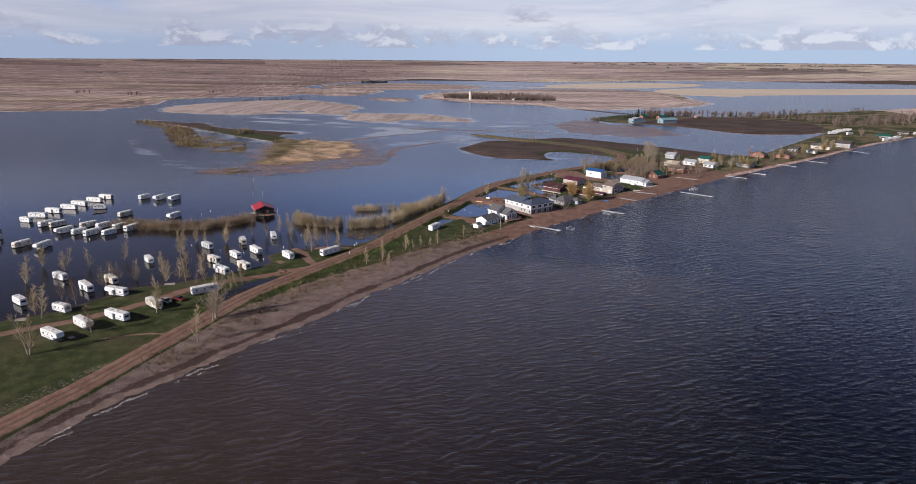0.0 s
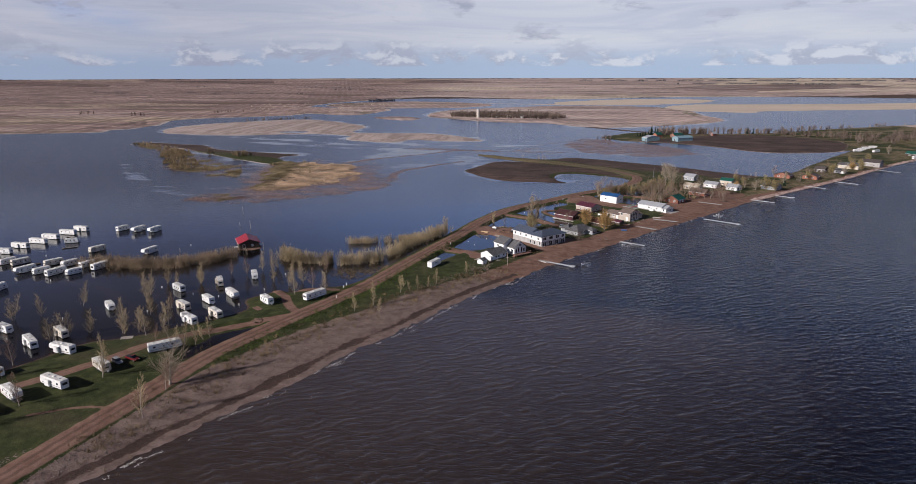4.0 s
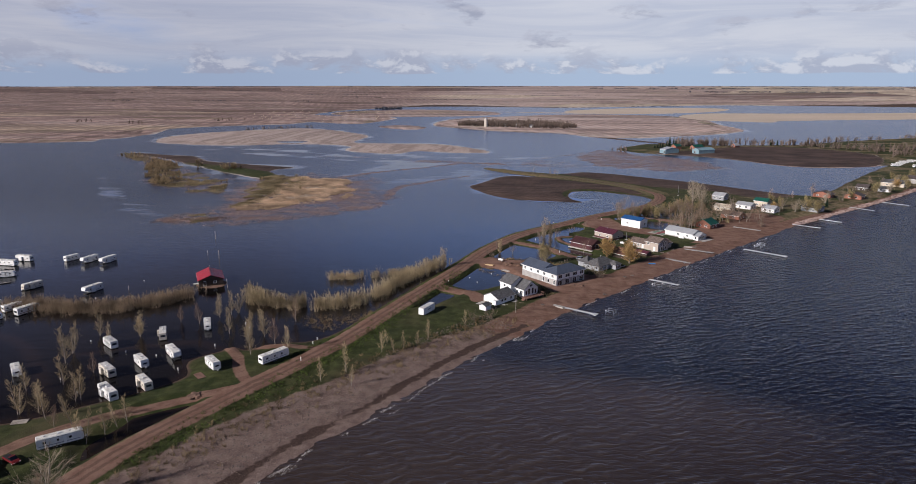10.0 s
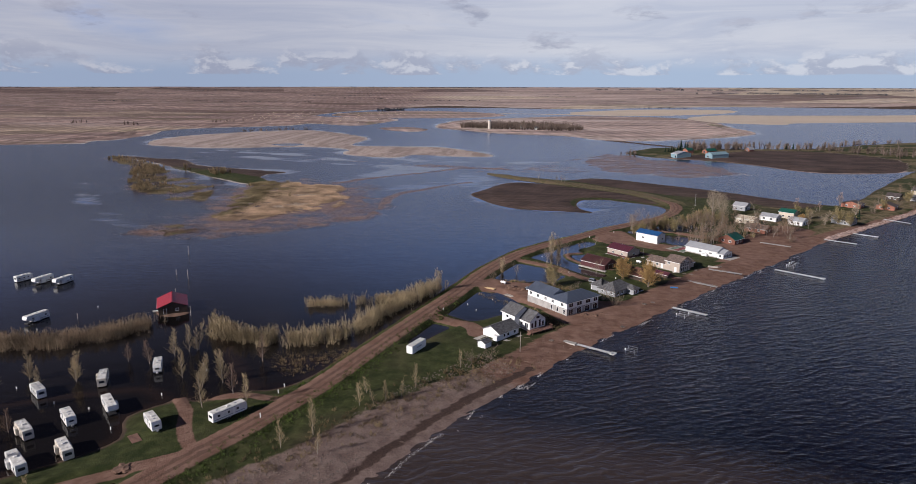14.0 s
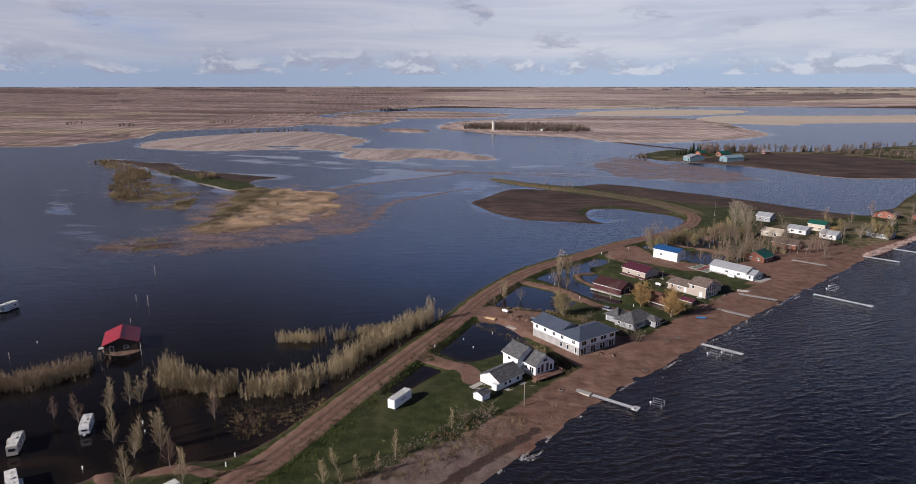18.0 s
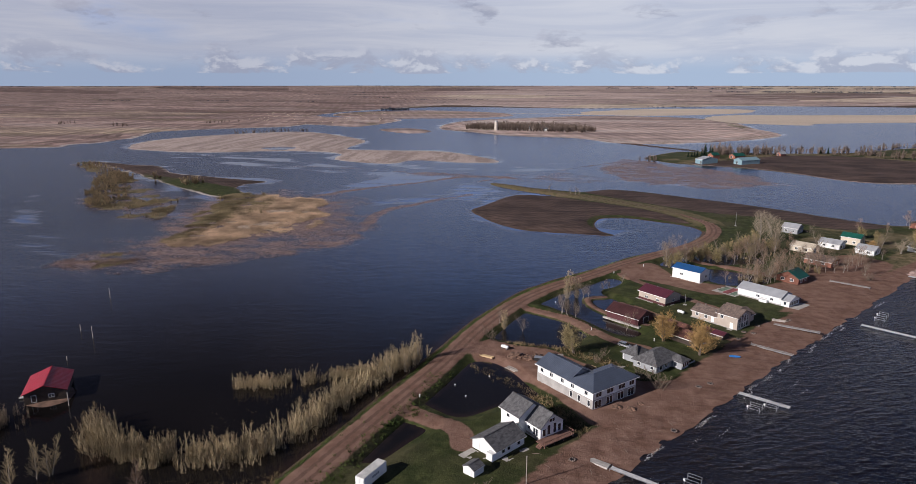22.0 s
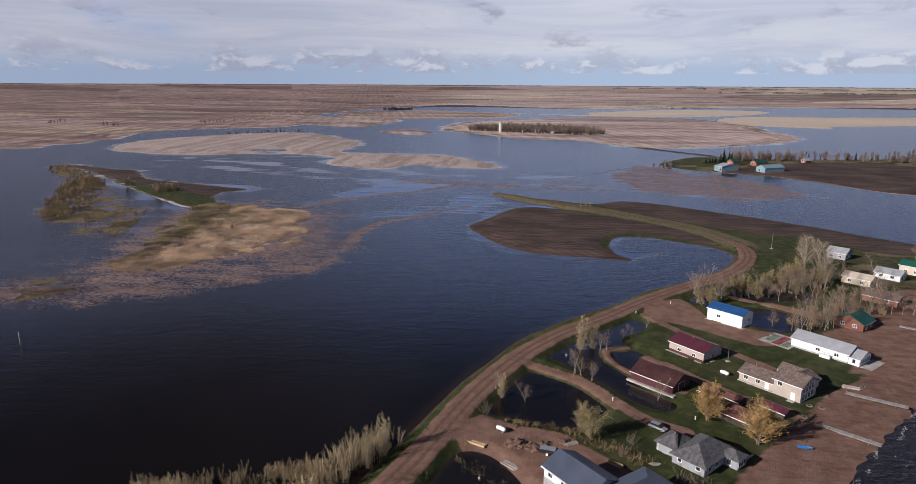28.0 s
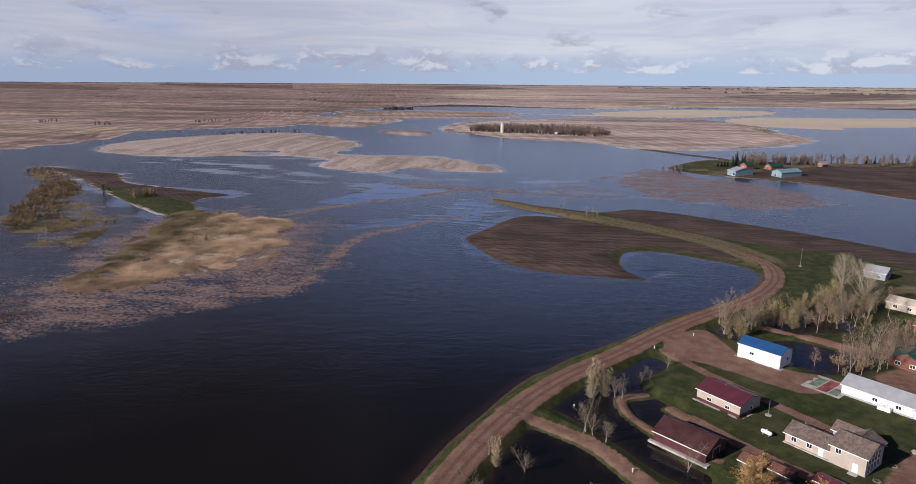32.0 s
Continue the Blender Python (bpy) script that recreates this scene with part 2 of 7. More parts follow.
    col = mix_node(nt, edge("rim", 0.9), col, two((0.56, 0.50, 0.47), (0.36, 0.31, 0.28), mid))
    sand = two((0.165, 0.094, 0.068), (0.24, 0.148, 0.112), mid)
    sand = mix_node(nt, 0.45, sand, mix_node(nt, fine, (0.5, 0.5, 0.5), (1.45, 1.45, 1.45)), "MULTIPLY")
    sweep = noise_node(nt, stretch_node(nt, co, (0.05, 0.5, 1), -44), 1.0, 6, 0.7, 0.5)
    sand = mix_node(nt, 0.55, sand, mix_node(nt, ramp_node(nt, sweep, 0.34, 0.66), (0.58, 0.55, 0.54), (1.12, 1.12, 1.12)), "MULTIPLY")
    col = mix_node(nt, edge("sand", 0.5), col, sand)
    gravel = two((0.138, 0.096, 0.082), (0.225, 0.166, 0.143), mid)
    gravel = mix_node(nt, 0.75, gravel, mix_node(nt, fine, (0.30, 0.30, 0.30), (1.65, 1.65, 1.65)), "MULTIPLY")
    col = mix_node(nt, edge("gravel", 0.8), col, gravel)
    dirt = two((0.160, 0.092, 0.067), (0.232, 0.142, 0.108), mid)
    dirt = mix_node(nt, 0.35, dirt, mix_node(nt, fine, (0.5, 0.5, 0.5), (1.4, 1.4, 1.4)), "MULTIPLY")
    col = mix_node(nt, edge("dirt", 0.45), col, dirt)
    col = mix_node(nt, math_node(nt, "MULTIPLY", edge("rut", 0.6), 0.6), col, (0.095, 0.058, 0.043))
    col = mix_node(nt, edge("wet", 0.5), col, two((0.050, 0.033, 0.027), (0.085, 0.056, 0.046), fine))
    link(nt, col, b.inputs["Base Color"])
    b.inputs["Roughness"].default_value = 0.95
    b.inputs["Specular IOR Level"].default_value = 0.15
    bp = node(nt, "ShaderNodeBump", Strength=0.7, Distance=0.5)
    link(nt, math_node(nt, "ADD", math_node(nt, "MULTIPLY", fine, 0.6), mid), bp.inputs["Height"])
    link(nt, bp.outputs[0], b.inputs["Normal"])
    return m


def water_material(name, body, silt, wave, ripple, lake):
    m = bpy.data.materials.new(name)
    m.use_nodes = True
    nt = m.node_tree
    b = nt.nodes["Principled BSDF"]
    co = nt.nodes.new("ShaderNodeTexCoord").outputs["Object"]

    def attr(key):
        n = nt.nodes.new("ShaderNodeAttribute")
        n.attribute_name = key
        return n.outputs["Fac"]

    def times(a, c):
        return math_node(nt, "MULTIPLY", a, c)

    def plus(a, c):
        return math_node(nt, "ADD", a, c)

    def less(a, c):
        return math_node(nt, "SUBTRACT", a, c)

    big = noise_node(nt, co, 0.012, 4, 0.55, 0.6)
    tone = mix_node(nt, ramp_node(nt, big, 0.35, 0.65), body, silt)
    sp = nt.nodes.new("ShaderNodeSeparateXYZ")
    link(nt, co, sp.inputs[0])
    east, north = sp.outputs[0], sp.outputs[1]
    b.inputs["IOR"].default_value = 1.333
    swell = noise_node(nt, stretch_node(nt, co, (0.10, 0.27, 1), -28), 1.0, 3, 0.5, 0.6)
    chop = noise_node(nt, stretch_node(nt, co, (0.42, 0.95, 1), -24), 1.0, 4, 0.6)
    fine = noise_node(nt, co, 2.6, 3, 0.6)
    if lake:
        # silt stirred up along the shallow southern shore, with a clear front against the deeper water
        off = less(times(plus(east, 107.0), 0.806), times(less(north, 132.0), 0.593))
        off = plus(off, times(less(big, 0.5), 60.0))
        front = plus(plus(north, times(east, 0.27)), plus(times(less(big, 0.5), 26.0), times(swell, 10.0)))
        south = less(1.0, ramp_node(nt, front, 285.0, 312.0))
        near = less(1.0, ramp_node(nt, off, 4.0, 30.0))
        stir = math_node(nt, "MAXIMUM", times(less(1.0, ramp_node(nt, off, 12.0, 150.0)), south), times(near, 0.16))
        tone = mix_node(nt, stir, body, silt)
        # short steep crests, each a few metres long, in broken ranks
        wv = nt.nodes.new("ShaderNodeTexWave")
        wv.inputs["Scale"].default_value = 0.314 / 3.2
        wv.inputs["Distortion"].default_value, wv.inputs["Detail"].default_value, wv.inputs["Detail Scale"].default_value = 11.0, 4.0, 0.6
        link(nt, stretch_node(nt, co, (1, 1, 1), -118), wv.inputs["Vector"])
        ranks = times(math_node(nt, "POWER", wv.outputs["Fac"], 2.0), ramp_node(nt, noise_node(nt, stretch_node(nt, co, (0.12, 0.20, 1), -28), 1.0, 3, 0.6), 0.38, 0.70))
        short = noise_node(nt, stretch_node(nt, co, (0.22, 0.62, 1), -20), 1.0, 3, 0.55, 0.8)
        ridge = math_node(nt, "SUBTRACT", 1.0, math_node(nt, "ABSOLUTE", times(less(short, 0.5), 5.0)), True)
        swell = plus(ranks, plus(times(ridge, 0.45), times(swell, 0.3)))
        h = plus(plus(times(swell, wave), times(chop, ripple)), times(fine, ripple * 0.6))
        # the fetch grows to the north
        fetch = ramp_node(nt, north, 230.0, 600.0)
        h = times(h, plus(1.0, times(fetch, 1.9)))
        # wave tops coloured paler: sunlit translucency and foam put into the base colour
        crest = times(ramp_node(nt, plus(times(swell, 0.7), times(chop, 0.3)), 0.50, 0.85), plus(times(stir, 0.34), 0.03))
        link(nt, mix_node(nt, crest, tone, (0.080, 0.064, 0.058)), b.inputs["Base Color"])
        link(nt, plus(times(fetch, 0.16), 0.09), b.inputs["Roughness"])
    else:
        tone = mix_node(nt, attr("shoal"), tone, (0.024, 0.0155, 0.012))
        # the wind ruffles the open water; calm slicks lie along the drowned marsh and under the banks
        lane = noise_node(nt, stretch_node(nt, co, (0.008, 0.030, 1), 16), 1.0, 7, 0.64, 1.4)
        slick = ramp_node(nt, plus(lane, less(times(attr("calm"), 0.40), 0.33)), 0.43, 0.58)
        west = times(less(1.0, ramp_node(nt, east, -330.0, -60.0)), ramp_node(nt, north, 300.0, 460.0))
        open_water = ramp_node(nt, plus(north, times(less(big, 0.5), 120.0)), 360.0, 640.0)
        ruffle = times(plus(plus(0.40, times(open_water, 1.5)), times(west, 0.8)), less(1.0, times(slick, 0.95)))
        h = plus(plus(times(swell, wave), times(chop, ripple)), times(fine, ripple * 0.3))
        h = times(h, ruffle)
        # loose mats of broken reed, thinning out into single stalks
        bits = noise_node(nt, stretch_node(nt, co, (0.62, 0.95, 1), 12), 1.0, 9, 0.80, 0.3)
        drifts = noise_node(nt, stretch_node(nt, co, (0.05, 0.10, 1), 18), 1.0, 4, 0.6, 0.8)
        mats = ramp_node(nt, plus(plus(bits, times(less(drifts, 0.5), 0.42)), times(attr("debris"), 0.25)), 0.69, 0.79)
        straw = mix_node(nt, ramp_node(nt, noise_node(nt, co, 0.45, 5, 0.7), 0.35, 0.65), (0.31, 0.225, 0.205), (0.125, 0.088, 0.082))
        link(nt, mix_node(nt, mats, tone, straw), b.inputs["Base Color"])
        rough = plus(0.06, times(ruffle, 0.078))
        link(nt, math_node(nt, "MAXIMUM", rough, times(mats, 0.85)), b.inputs["Roughness"])
        link(nt, times(less(1.0, times(mats, 0.8)), 0.5), b.inputs["Specular IOR Level"])
    bp = node(nt, "ShaderNodeBump", Strength=1.0, Distance=1.0)
    link(nt, h, bp.inputs["Height"])
    link(nt, bp.outputs[0], b.inputs["Normal"])
    return m


# ---- plan: shorelines, roads and fields, in metres ----
SHORE = [(-420, -600), (-230, -150), (-150, 25), (-121, 95), (-109, 131), (-101, 151), (-91, 167), (-79, 188), (-63, 214), (-51, 237), (-36, 259),
         (-20, 287), (-6, 308), (6, 323), (20, 344), (45, 373), (70, 402), (93, 428), (120, 458), (152, 493), (184, 528), (230, 571),
         (301, 639), (393, 734), (504, 834), (760, 1040), (1300, 1450), (3000, 2600)]
INLAND_FAR = [(3000, 3000), (1300, 1700), (800, 1200), (606, 1015), (513, 945), (412, 862), (335, 765), (265, 672), (235, 648), (204, 672), (168, 710),
              (141, 733), (93, 768), (66, 777), (44, 762), (20, 772), (-2, 782), (-30, 805), (-36, 795), (-12, 766), (18, 748), (36, 734), (10, 741), (-6, 742), (-20, 728),
              (-32, 695), (-41, 670), (-28, 640), (-11, 615), (12, 605), (34, 602), (52, 600), (44, 612), (43, 630), (48, 650), (64, 655), (84, 645),
              (103, 630), (107, 612), (98, 594)]
INLAND_NEAR = [(78, 571), (56, 553), (38, 532), (20, 513), (1, 491), (-11, 470), (-22, 444), (-35, 405), (-46, 371), (-57, 338), (-64, 318), (-72, 308),
               (-80, 306), (-88, 299), (-99, 297), (-107, 287), (-102, 276), (-108, 267), (-120, 256), (-133, 245), (-144, 240), (-151, 228), (-160, 212),
               (-172, 203), (-190, 185), (-215, 150), (-250, 80), (-330, -60), (-520, -600)]
ROAD = [(-205, -60), (-150, 55), (-131, 105), (-121, 138), (-114, 158), (-108, 182), (-103, 202), (-96, 230), (-84, 257), (-71, 283), (-59, 309), (-48, 342), (-37, 374),
        (-27, 402), (-16, 438), (-4, 466), (10, 488), (27, 507), (46, 530), (66, 551), (91, 575), (109, 603), (115, 630), (109, 652), (94, 681), (59, 718), (4, 763), (-30, 797)]
TRACKS = [
    ([(-190, 165), (-160, 192), (-143, 205), (-129, 223), (-122, 235), (-112, 246), (-100, 256), (-86, 265), (-76, 272)], 2.2),
    ([(-78, 269), (-86, 279), (-92, 291), (-102, 303)], 1.9), ([(-88, 300), (-79, 302), (-70, 300), (-62, 303)], 1.9),
    ([(-34, 373), (-24, 368), (-17, 363), (-15, 356)], 3.2), ([(-8, 466), (8, 457), (17, 450), (25, 438), (32, 429), (41, 424)], 2.3),
    ([(44, 514), (53, 499), (65, 483), (75, 470), (84, 458)], 1.8), ([(33, 481), (26, 478), (27, 468), (33, 459), (40, 451), (45, 447)], 1.4),
    ([(39, 473), (52, 456), (60, 447), (68, 440), (74, 434)], 1.9), ([(92, 573), (84, 548), (100, 532), (122, 517), (140, 520)], 2.2),
    ([(-104, 184), (-109, 193), (-118, 193), (-128, 188)], 0.6)]
SUNK = [([(-92, 289), (-101, 297), (-108, 302), (-114, 303), (-122, 300), (-134, 296), (-150, 288)], 1.6), ([(-72, 300), (-80, 308), (-88, 318), (-97, 331), (-106, 345), (-118, 360)], 2.4),
        ([(-128, 246), (-140, 262), (-156, 280), (-180, 300), (-220, 310)], 1.6)]
MUDFLAT = [(-86, 330), (-79, 335), (-65, 337), (-57, 341), (-56, 331), (-64, 323), (-73, 316)]
YARDS = [[(47, 526), (62, 536), (67, 519), (69, 511), (81, 503), (90, 500), (91, 493), (80, 487), (69, 494), (57, 503), (46, 512)],
         [(-19, 416), (-12, 427), (-6, 423), (0, 421), (9, 419), (17, 411), (34, 398), (55, 402), (52, 394), (36, 381), (20, 369), (14, 377), (2, 394), (-10, 401)]]
LITTER = [(98, 466), (110, 482), (104, 500), (118, 512), (138, 536), (165, 562), (182, 545), (150, 508), (128, 480)]
PONDS = [[(-41, 349), (-39, 365), (-30, 371), (-25, 366), (-29, 357), (-35, 348)],
         [(-31, 383), (-25, 398), (-16, 409), (-7, 406), (2, 392), (4, 386), (-6, 380), (-16, 372), (-23, 374)],
         [(-12, 431), (-9, 451), (-1, 461), (12, 454), (22, 441), (21, 434), (12, 424), (-1, 426)],
         [(3, 474), (9, 486), (26, 502), (36, 510), (43, 506), (40, 498), (33, 491), (34, 482), (41, 473), (39, 467), (33, 462), (31, 456), (36, 448), (42, 441), (38, 437), (30, 442), (20, 455), (11, 465)],
         [(66, 538), (78, 551), (92, 561), (118, 560), (120, 545), (104, 541), (90, 538), (76, 545), (74, 530)],
         [(78, 520), (90, 532), (112, 519), (104, 506), (90, 505)],
         [(-104, 245), (-103, 254), (-94, 259), (-90, 255), (-95, 246), (-101, 232), (-103, 226), (-107, 234)]]
ISLAND_FIELD = [(-519, 906), (-497, 919), (-453, 899), (-406, 886), (-359, 837), (-304, 813), (-244, 790), (-256, 770), (-252, 745), (-224, 714), (-243, 699), (-321, 759), (-440, 866)]
ISLAND_BUSH = [(-512, 898), (-447, 866), (-367, 778), (-295, 700), (-287, 652), (-321, 652), (-372, 726), (-429, 815)]
MARSH_OLIVE = [(-222, 546), (-226, 576), (-219, 596), (-248, 679), (-237, 722), (-208, 721), (-190, 660), (-200, 619), (-198, 575), (-199, 550)]
MARSH_SCRUB = [(-279, 624), (-298, 674), (-282, 700), (-262, 662), (-247, 618), (-262, 612)]
MARSH_STRIP = [(-226, 500), (-230, 524), (-214, 530), (-204, 512), (-213, 497)]
ISLAND_REED = [(-166, 700), (-150, 658), (-137, 619), (-146, 590), (-163, 577), (-174, 558), (-190, 538), (-215, 552), (-212, 580), (-230, 645), (-233, 690), (-213, 712)]
STUBBLE = [(-564, 1079), (-598, 1171), (-571, 1278), (-482, 1382), (-405, 1398), (-265, 1238), (-255, 1102), (-202, 1085), (-113, 1076), (-37, 977), (-72, 957), (-136, 974), (-161, 937),
           (-233, 971), (-246, 1039), (-333, 1061), (-429, 1030), (-525, 1051)]
MAINLAND = [(-5000, 650), (-1500, 950), (-735, 1050), (-683, 1119), (-657, 1142), (-660, 1207), (-653, 1239), (-694, 1362), (-657, 1427), (-576, 1492), (-504, 1541), (-485, 1618),
            (-367, 1555), (-333, 1653), (-315, 1806), (-397, 1913), (-473, 1921), (-590, 1990), (-580, 2240), (-470, 2560), (-330, 2800), (-94, 2720), (240, 2620), (760, 2900), (1500, 2900),
            (5000, 3000), (5000, 5000), (-5000, 5000)]
SILO_LAND = [(-185, 1532), (-163, 1776), (-36, 1924), (174, 2068), (394, 2006), (462, 1819), (442, 1609), (439, 1431), (365, 1326), (218, 1230), (133, 1229), (67, 1324), (-22, 1347), (-104, 1424)]
STRAW_A = [(-280, 2298), (119, 2176), (165, 2337), (444, 2600), (712, 2580), (690, 2387), (550, 2215), (264, 2095)]
STRAW_B = [(439, 1967), (580, 2162), (945, 2200), (2400, 2500), (2400, 2200), (792, 1819), (608, 1708), (507, 1736), (443, 1795)]
MIDLAND = [(-550, 2016), (-543, 2231), (-341, 2379), (-112, 2242), (-52, 2059), (-150, 1922), (-330, 1877), (-398, 1859)]
BAR = [(-296, 1477), (-244, 1519), (-188, 1445), (-218, 1387)]
FARM = [(139, 1013), (159, 980), (186, 962), (231, 937), (265, 899), (298, 848), (345, 836), (403, 862), (440, 890), (520, 930), (700, 1050), (1300, 1500), (5000, 3600), (5000, 4300),
        (1500, 1800), (900, 1420), (700, 1290), (520, 1190), (421, 1122), (315, 1100), (212, 1114), (168, 1080), (142, 1030)]
FARM_FIELD = [(180, 975), (231, 945), (265, 908), (298, 852), (345, 842), (403, 866), (448, 965), (400, 1050), (314, 1061), (245, 1010)]
TILL_A = [(-39, 670), (-31, 695), (-19, 726), (-4, 739), (16, 733), (64, 697), (93, 675), (112, 656), (103, 638), (84, 651), (64, 661), (44, 655), (38, 629), (48, 603), (34, 603), (12, 607), (-11, 617), (-27, 642)]
TILL_B = [(46, 756), (66, 772), (93, 763), (141, 728), (168, 705), (203, 668), (226, 640), (190, 628), (164, 658), (123, 676), (96, 700), (62, 734)]
TILL_W = [(-505, 910), (-495, 917), (-453, 898), (-406, 885), (-359, 836), (-304, 812), (-241, 788), (-243, 762), (-266, 756), (-303, 779), (-370, 815), (-423, 852), (-476, 890)]
STUBBLE_POND = [(-378, 1096), (-360, 1120), (-330, 1110), (-338, 1072)]
DIKE = [(131, 1248), (153, 1212), (177, 1179), (200, 1149), (219, 1127)]
# drifts of broken reed on the water: outline, thickness
DRIFTS = [([(-138, 613), (-124, 630), (-103, 590), (-102, 560), (-118, 541), (-143, 523), (-166, 507), (-187, 492), (-236, 494), (-240, 515), (-203, 520), (-186, 531), (-162, 548), (-142, 575)], 0.95),
          ([(-141, 671), (-130, 676), (-122, 664), (-134, 660)], 0.9), ([(-122, 650), (-110, 648), (-108, 636), (-120, 634)], 0.9), ([(-112, 622), (-98, 626), (-94, 606), (-106, 600)], 1.0),
          ([(-180, 722), (-150, 706), (-130, 680), (-140, 650), (-128, 640), (-118, 690), (-140, 722), (-168, 742)], 0.75),
          ([(-150, 858), (-84, 876), (-40, 856), (-28, 838), (-62, 836), (-110, 846)], 1.0), ([(-31, 852), (14, 884), (66, 880), (86, 826), (18, 812), (-14, 822)], 0.72),
          ([(86, 960), (121, 1014), (166, 953), (222, 891), (228, 817), (161, 790), (96, 826), (74, 890)], 1.05), ([(-240, 508), (-236, 530), (-205, 534), (-205, 512)], 0.7)]
WRACK_LINES = [([(-104, 607), (-106, 640), (-102, 665), (-86, 688), (-72, 711), (-48, 738)], 5.0, 1.1), ([(-172, 715), (-151, 750), (-124, 778), (-93, 809), (-60, 844), (-20, 846)], 3.5, 1.2),
               ([(-47, 812), (-28, 834), (0, 838), (40, 826)], 4.0, 1.0), ([(-260, 905), (-180, 890), (-120, 868), (-60, 850)], 4.0, 1.0), ([(30, 900), (80, 960), (116, 1012)], 4.0, 1.0)]
SLICKS = [[(-186, 723), (-172, 758), (-147, 835), (-140, 868), (-60, 848), (-103, 800), (-148, 739)], [(-120, 690), (-96, 745), (-48, 745), (-40, 725), (-80, 700), (-104, 680)],
          [(-50, 700), (-34, 735), (-12, 760), (-60, 800), (-74, 760)]]
SLICK_LINES = [[(-453, 747), (-400, 690), (-345, 620), (-290, 560), (-235, 515)], [(-420, 1000), (-300, 960), (-200, 900)], [(-350, 930), (-240, 880), (-150, 862)],
               [(-60, 848), (60, 840), (180, 800)], [(-180, 950), (-90, 900), (40, 905)]]


# ---- terrain: one sheet to the horizon ----
def smooth(pts, closed=True, n=4):
    p = np.array(pts, float)
    out = []
    m = len(p)
    for i in range(m if closed else m - 1):
        if closed:
            a, b, c, d = p[i - 1], p[i], p[(i + 1) % m], p[(i + 2) % m]
        else:
            a, b, c, d = p[max(i - 1, 0)], p[i], p[i + 1], p[min(i + 2, m - 1)]
        for k in range(n):
            t = k / n
            out.append(0.5 * (2 * b + (c - a) * t + (2 * a - 5 * b + 4 * c - d) * t * t + (3 * b - a - 3 * c + d) * t ** 3))
    if not closed:
        out.append(p[-1])
    return np.array(out)


def lattice(i, j, seed):
    h = (i * 374761393 + j * 668265263 + seed * 982451653) & 0x7FFFFFFF
    h = ((h ^ (h >> 13)) * 1274126177) & 0x7FFFFFFF
    return ((h ^ (h >> 16)) & 0xFFFF) / 65535.0


def vnoise(x, y, size, seed=0, octaves=3):
    total, amp, norm = 0.0, 1.0, 0.0
    for o in range(octaves):
        u, v = x / size, y / size
        i, j = np.floor(u).astype(np.int64), np.floor(v).astype(np.int64)
        fu, fv = u - i, v - j
        fu, fv = fu * fu * (3 - 2 * fu), fv * fv * (3 - 2 * fv)
        s = seed + 17 * o
        a = lattice(i, j, s) * (1 - fu) + lattice(i + 1, j, s) * fu
        b = lattice(i, j + 1, s) * (1 - fu) + lattice(i + 1, j + 1, s) * fu
        total, norm = total + amp * (a * (1 - fv) + b * fv), norm + amp
        amp, size = amp * 0.5, size * 0.5
    return total / norm - 0.5


def edge_distance(x, y, p, closed):
    """The distance to a line, and whether a point is inside it."""
    d2, inside = np.full(x.shape, 1e18), np.zeros(x.shape, bool)
    q = np.roll(p, -1, 0) if closed else p[1:]
    for (ax, ay), (bx, by) in zip(p if closed else p[:-1], q):
        ex, ey = bx - ax, by - ay
        t = np.clip(((x - ax) * ex + (y - ay) * ey) / (ex * ex + ey * ey + 1e-9), 0, 1)
        d2 = np.minimum(d2, (x - ax - t * ex) ** 2 + (y - ay - t * ey) ** 2)
        if closed:
            cross = ((ay > y) != (by > y)) & (x < (bx - ax) * (y - ay) / (by - ay + 1e-12) + ax)
            inside ^= cross
    d = np.sqrt(d2)
    return np.where(inside, d, -d) if closed else d


def region(x, y, pts, closed=True, margin=40.0, n=4):
    p = smooth(pts, closed, n)
    out = np.full(x.shape, -margin if closed else margin)
    near = (x > p[:, 0].min() - margin) & (x < p[:, 0].max() + margin) & (y > p[:, 1].min() - margin) & (y < p[:, 1].max() + margin)
    out[near] = edge_distance(x[near], y[near], p, closed)
    return out


def axis(lo, a, b, hi, step, grow, cap):
    mid = list(np.arange(a, b, step))
    left, s, v = [], step, a
    while v > lo:
        s = min(s * grow, cap)
        v -= s
        left.append(v)
    right, s, v = [], step, mid[-1]
    while v < hi:
        s = min(s * grow, cap)
        v += s
        right.append(v)
    return np.array(left[::-1] + mid + right)


XS = axis(-4950, -185, 130, 4950, 1.15, 1.022, 70)
YS = axis(-3000, 125, 560, 4950, 1.15, 1.012, 34)
GX, GY = np.meshgrid(XS, YS)


def far_rise(x, y):
    """The land climbs gently to the skyline."""
    r = np.hypot(x, y - 150)
    u = np.clip((r - 2300) / 2500, 0, 1.02)
    slope = 0.0052 + 0.0339 * np.maximum(1 - u, 0) ** 1.4
    start = 2300 + 650 * np.clip((x - 150) / 500, 0, 1)
    return np.where(r > 2300, np.maximum(90 - r * slope, 0), 0) * np.clip((r - start) / 400, 0, 1)


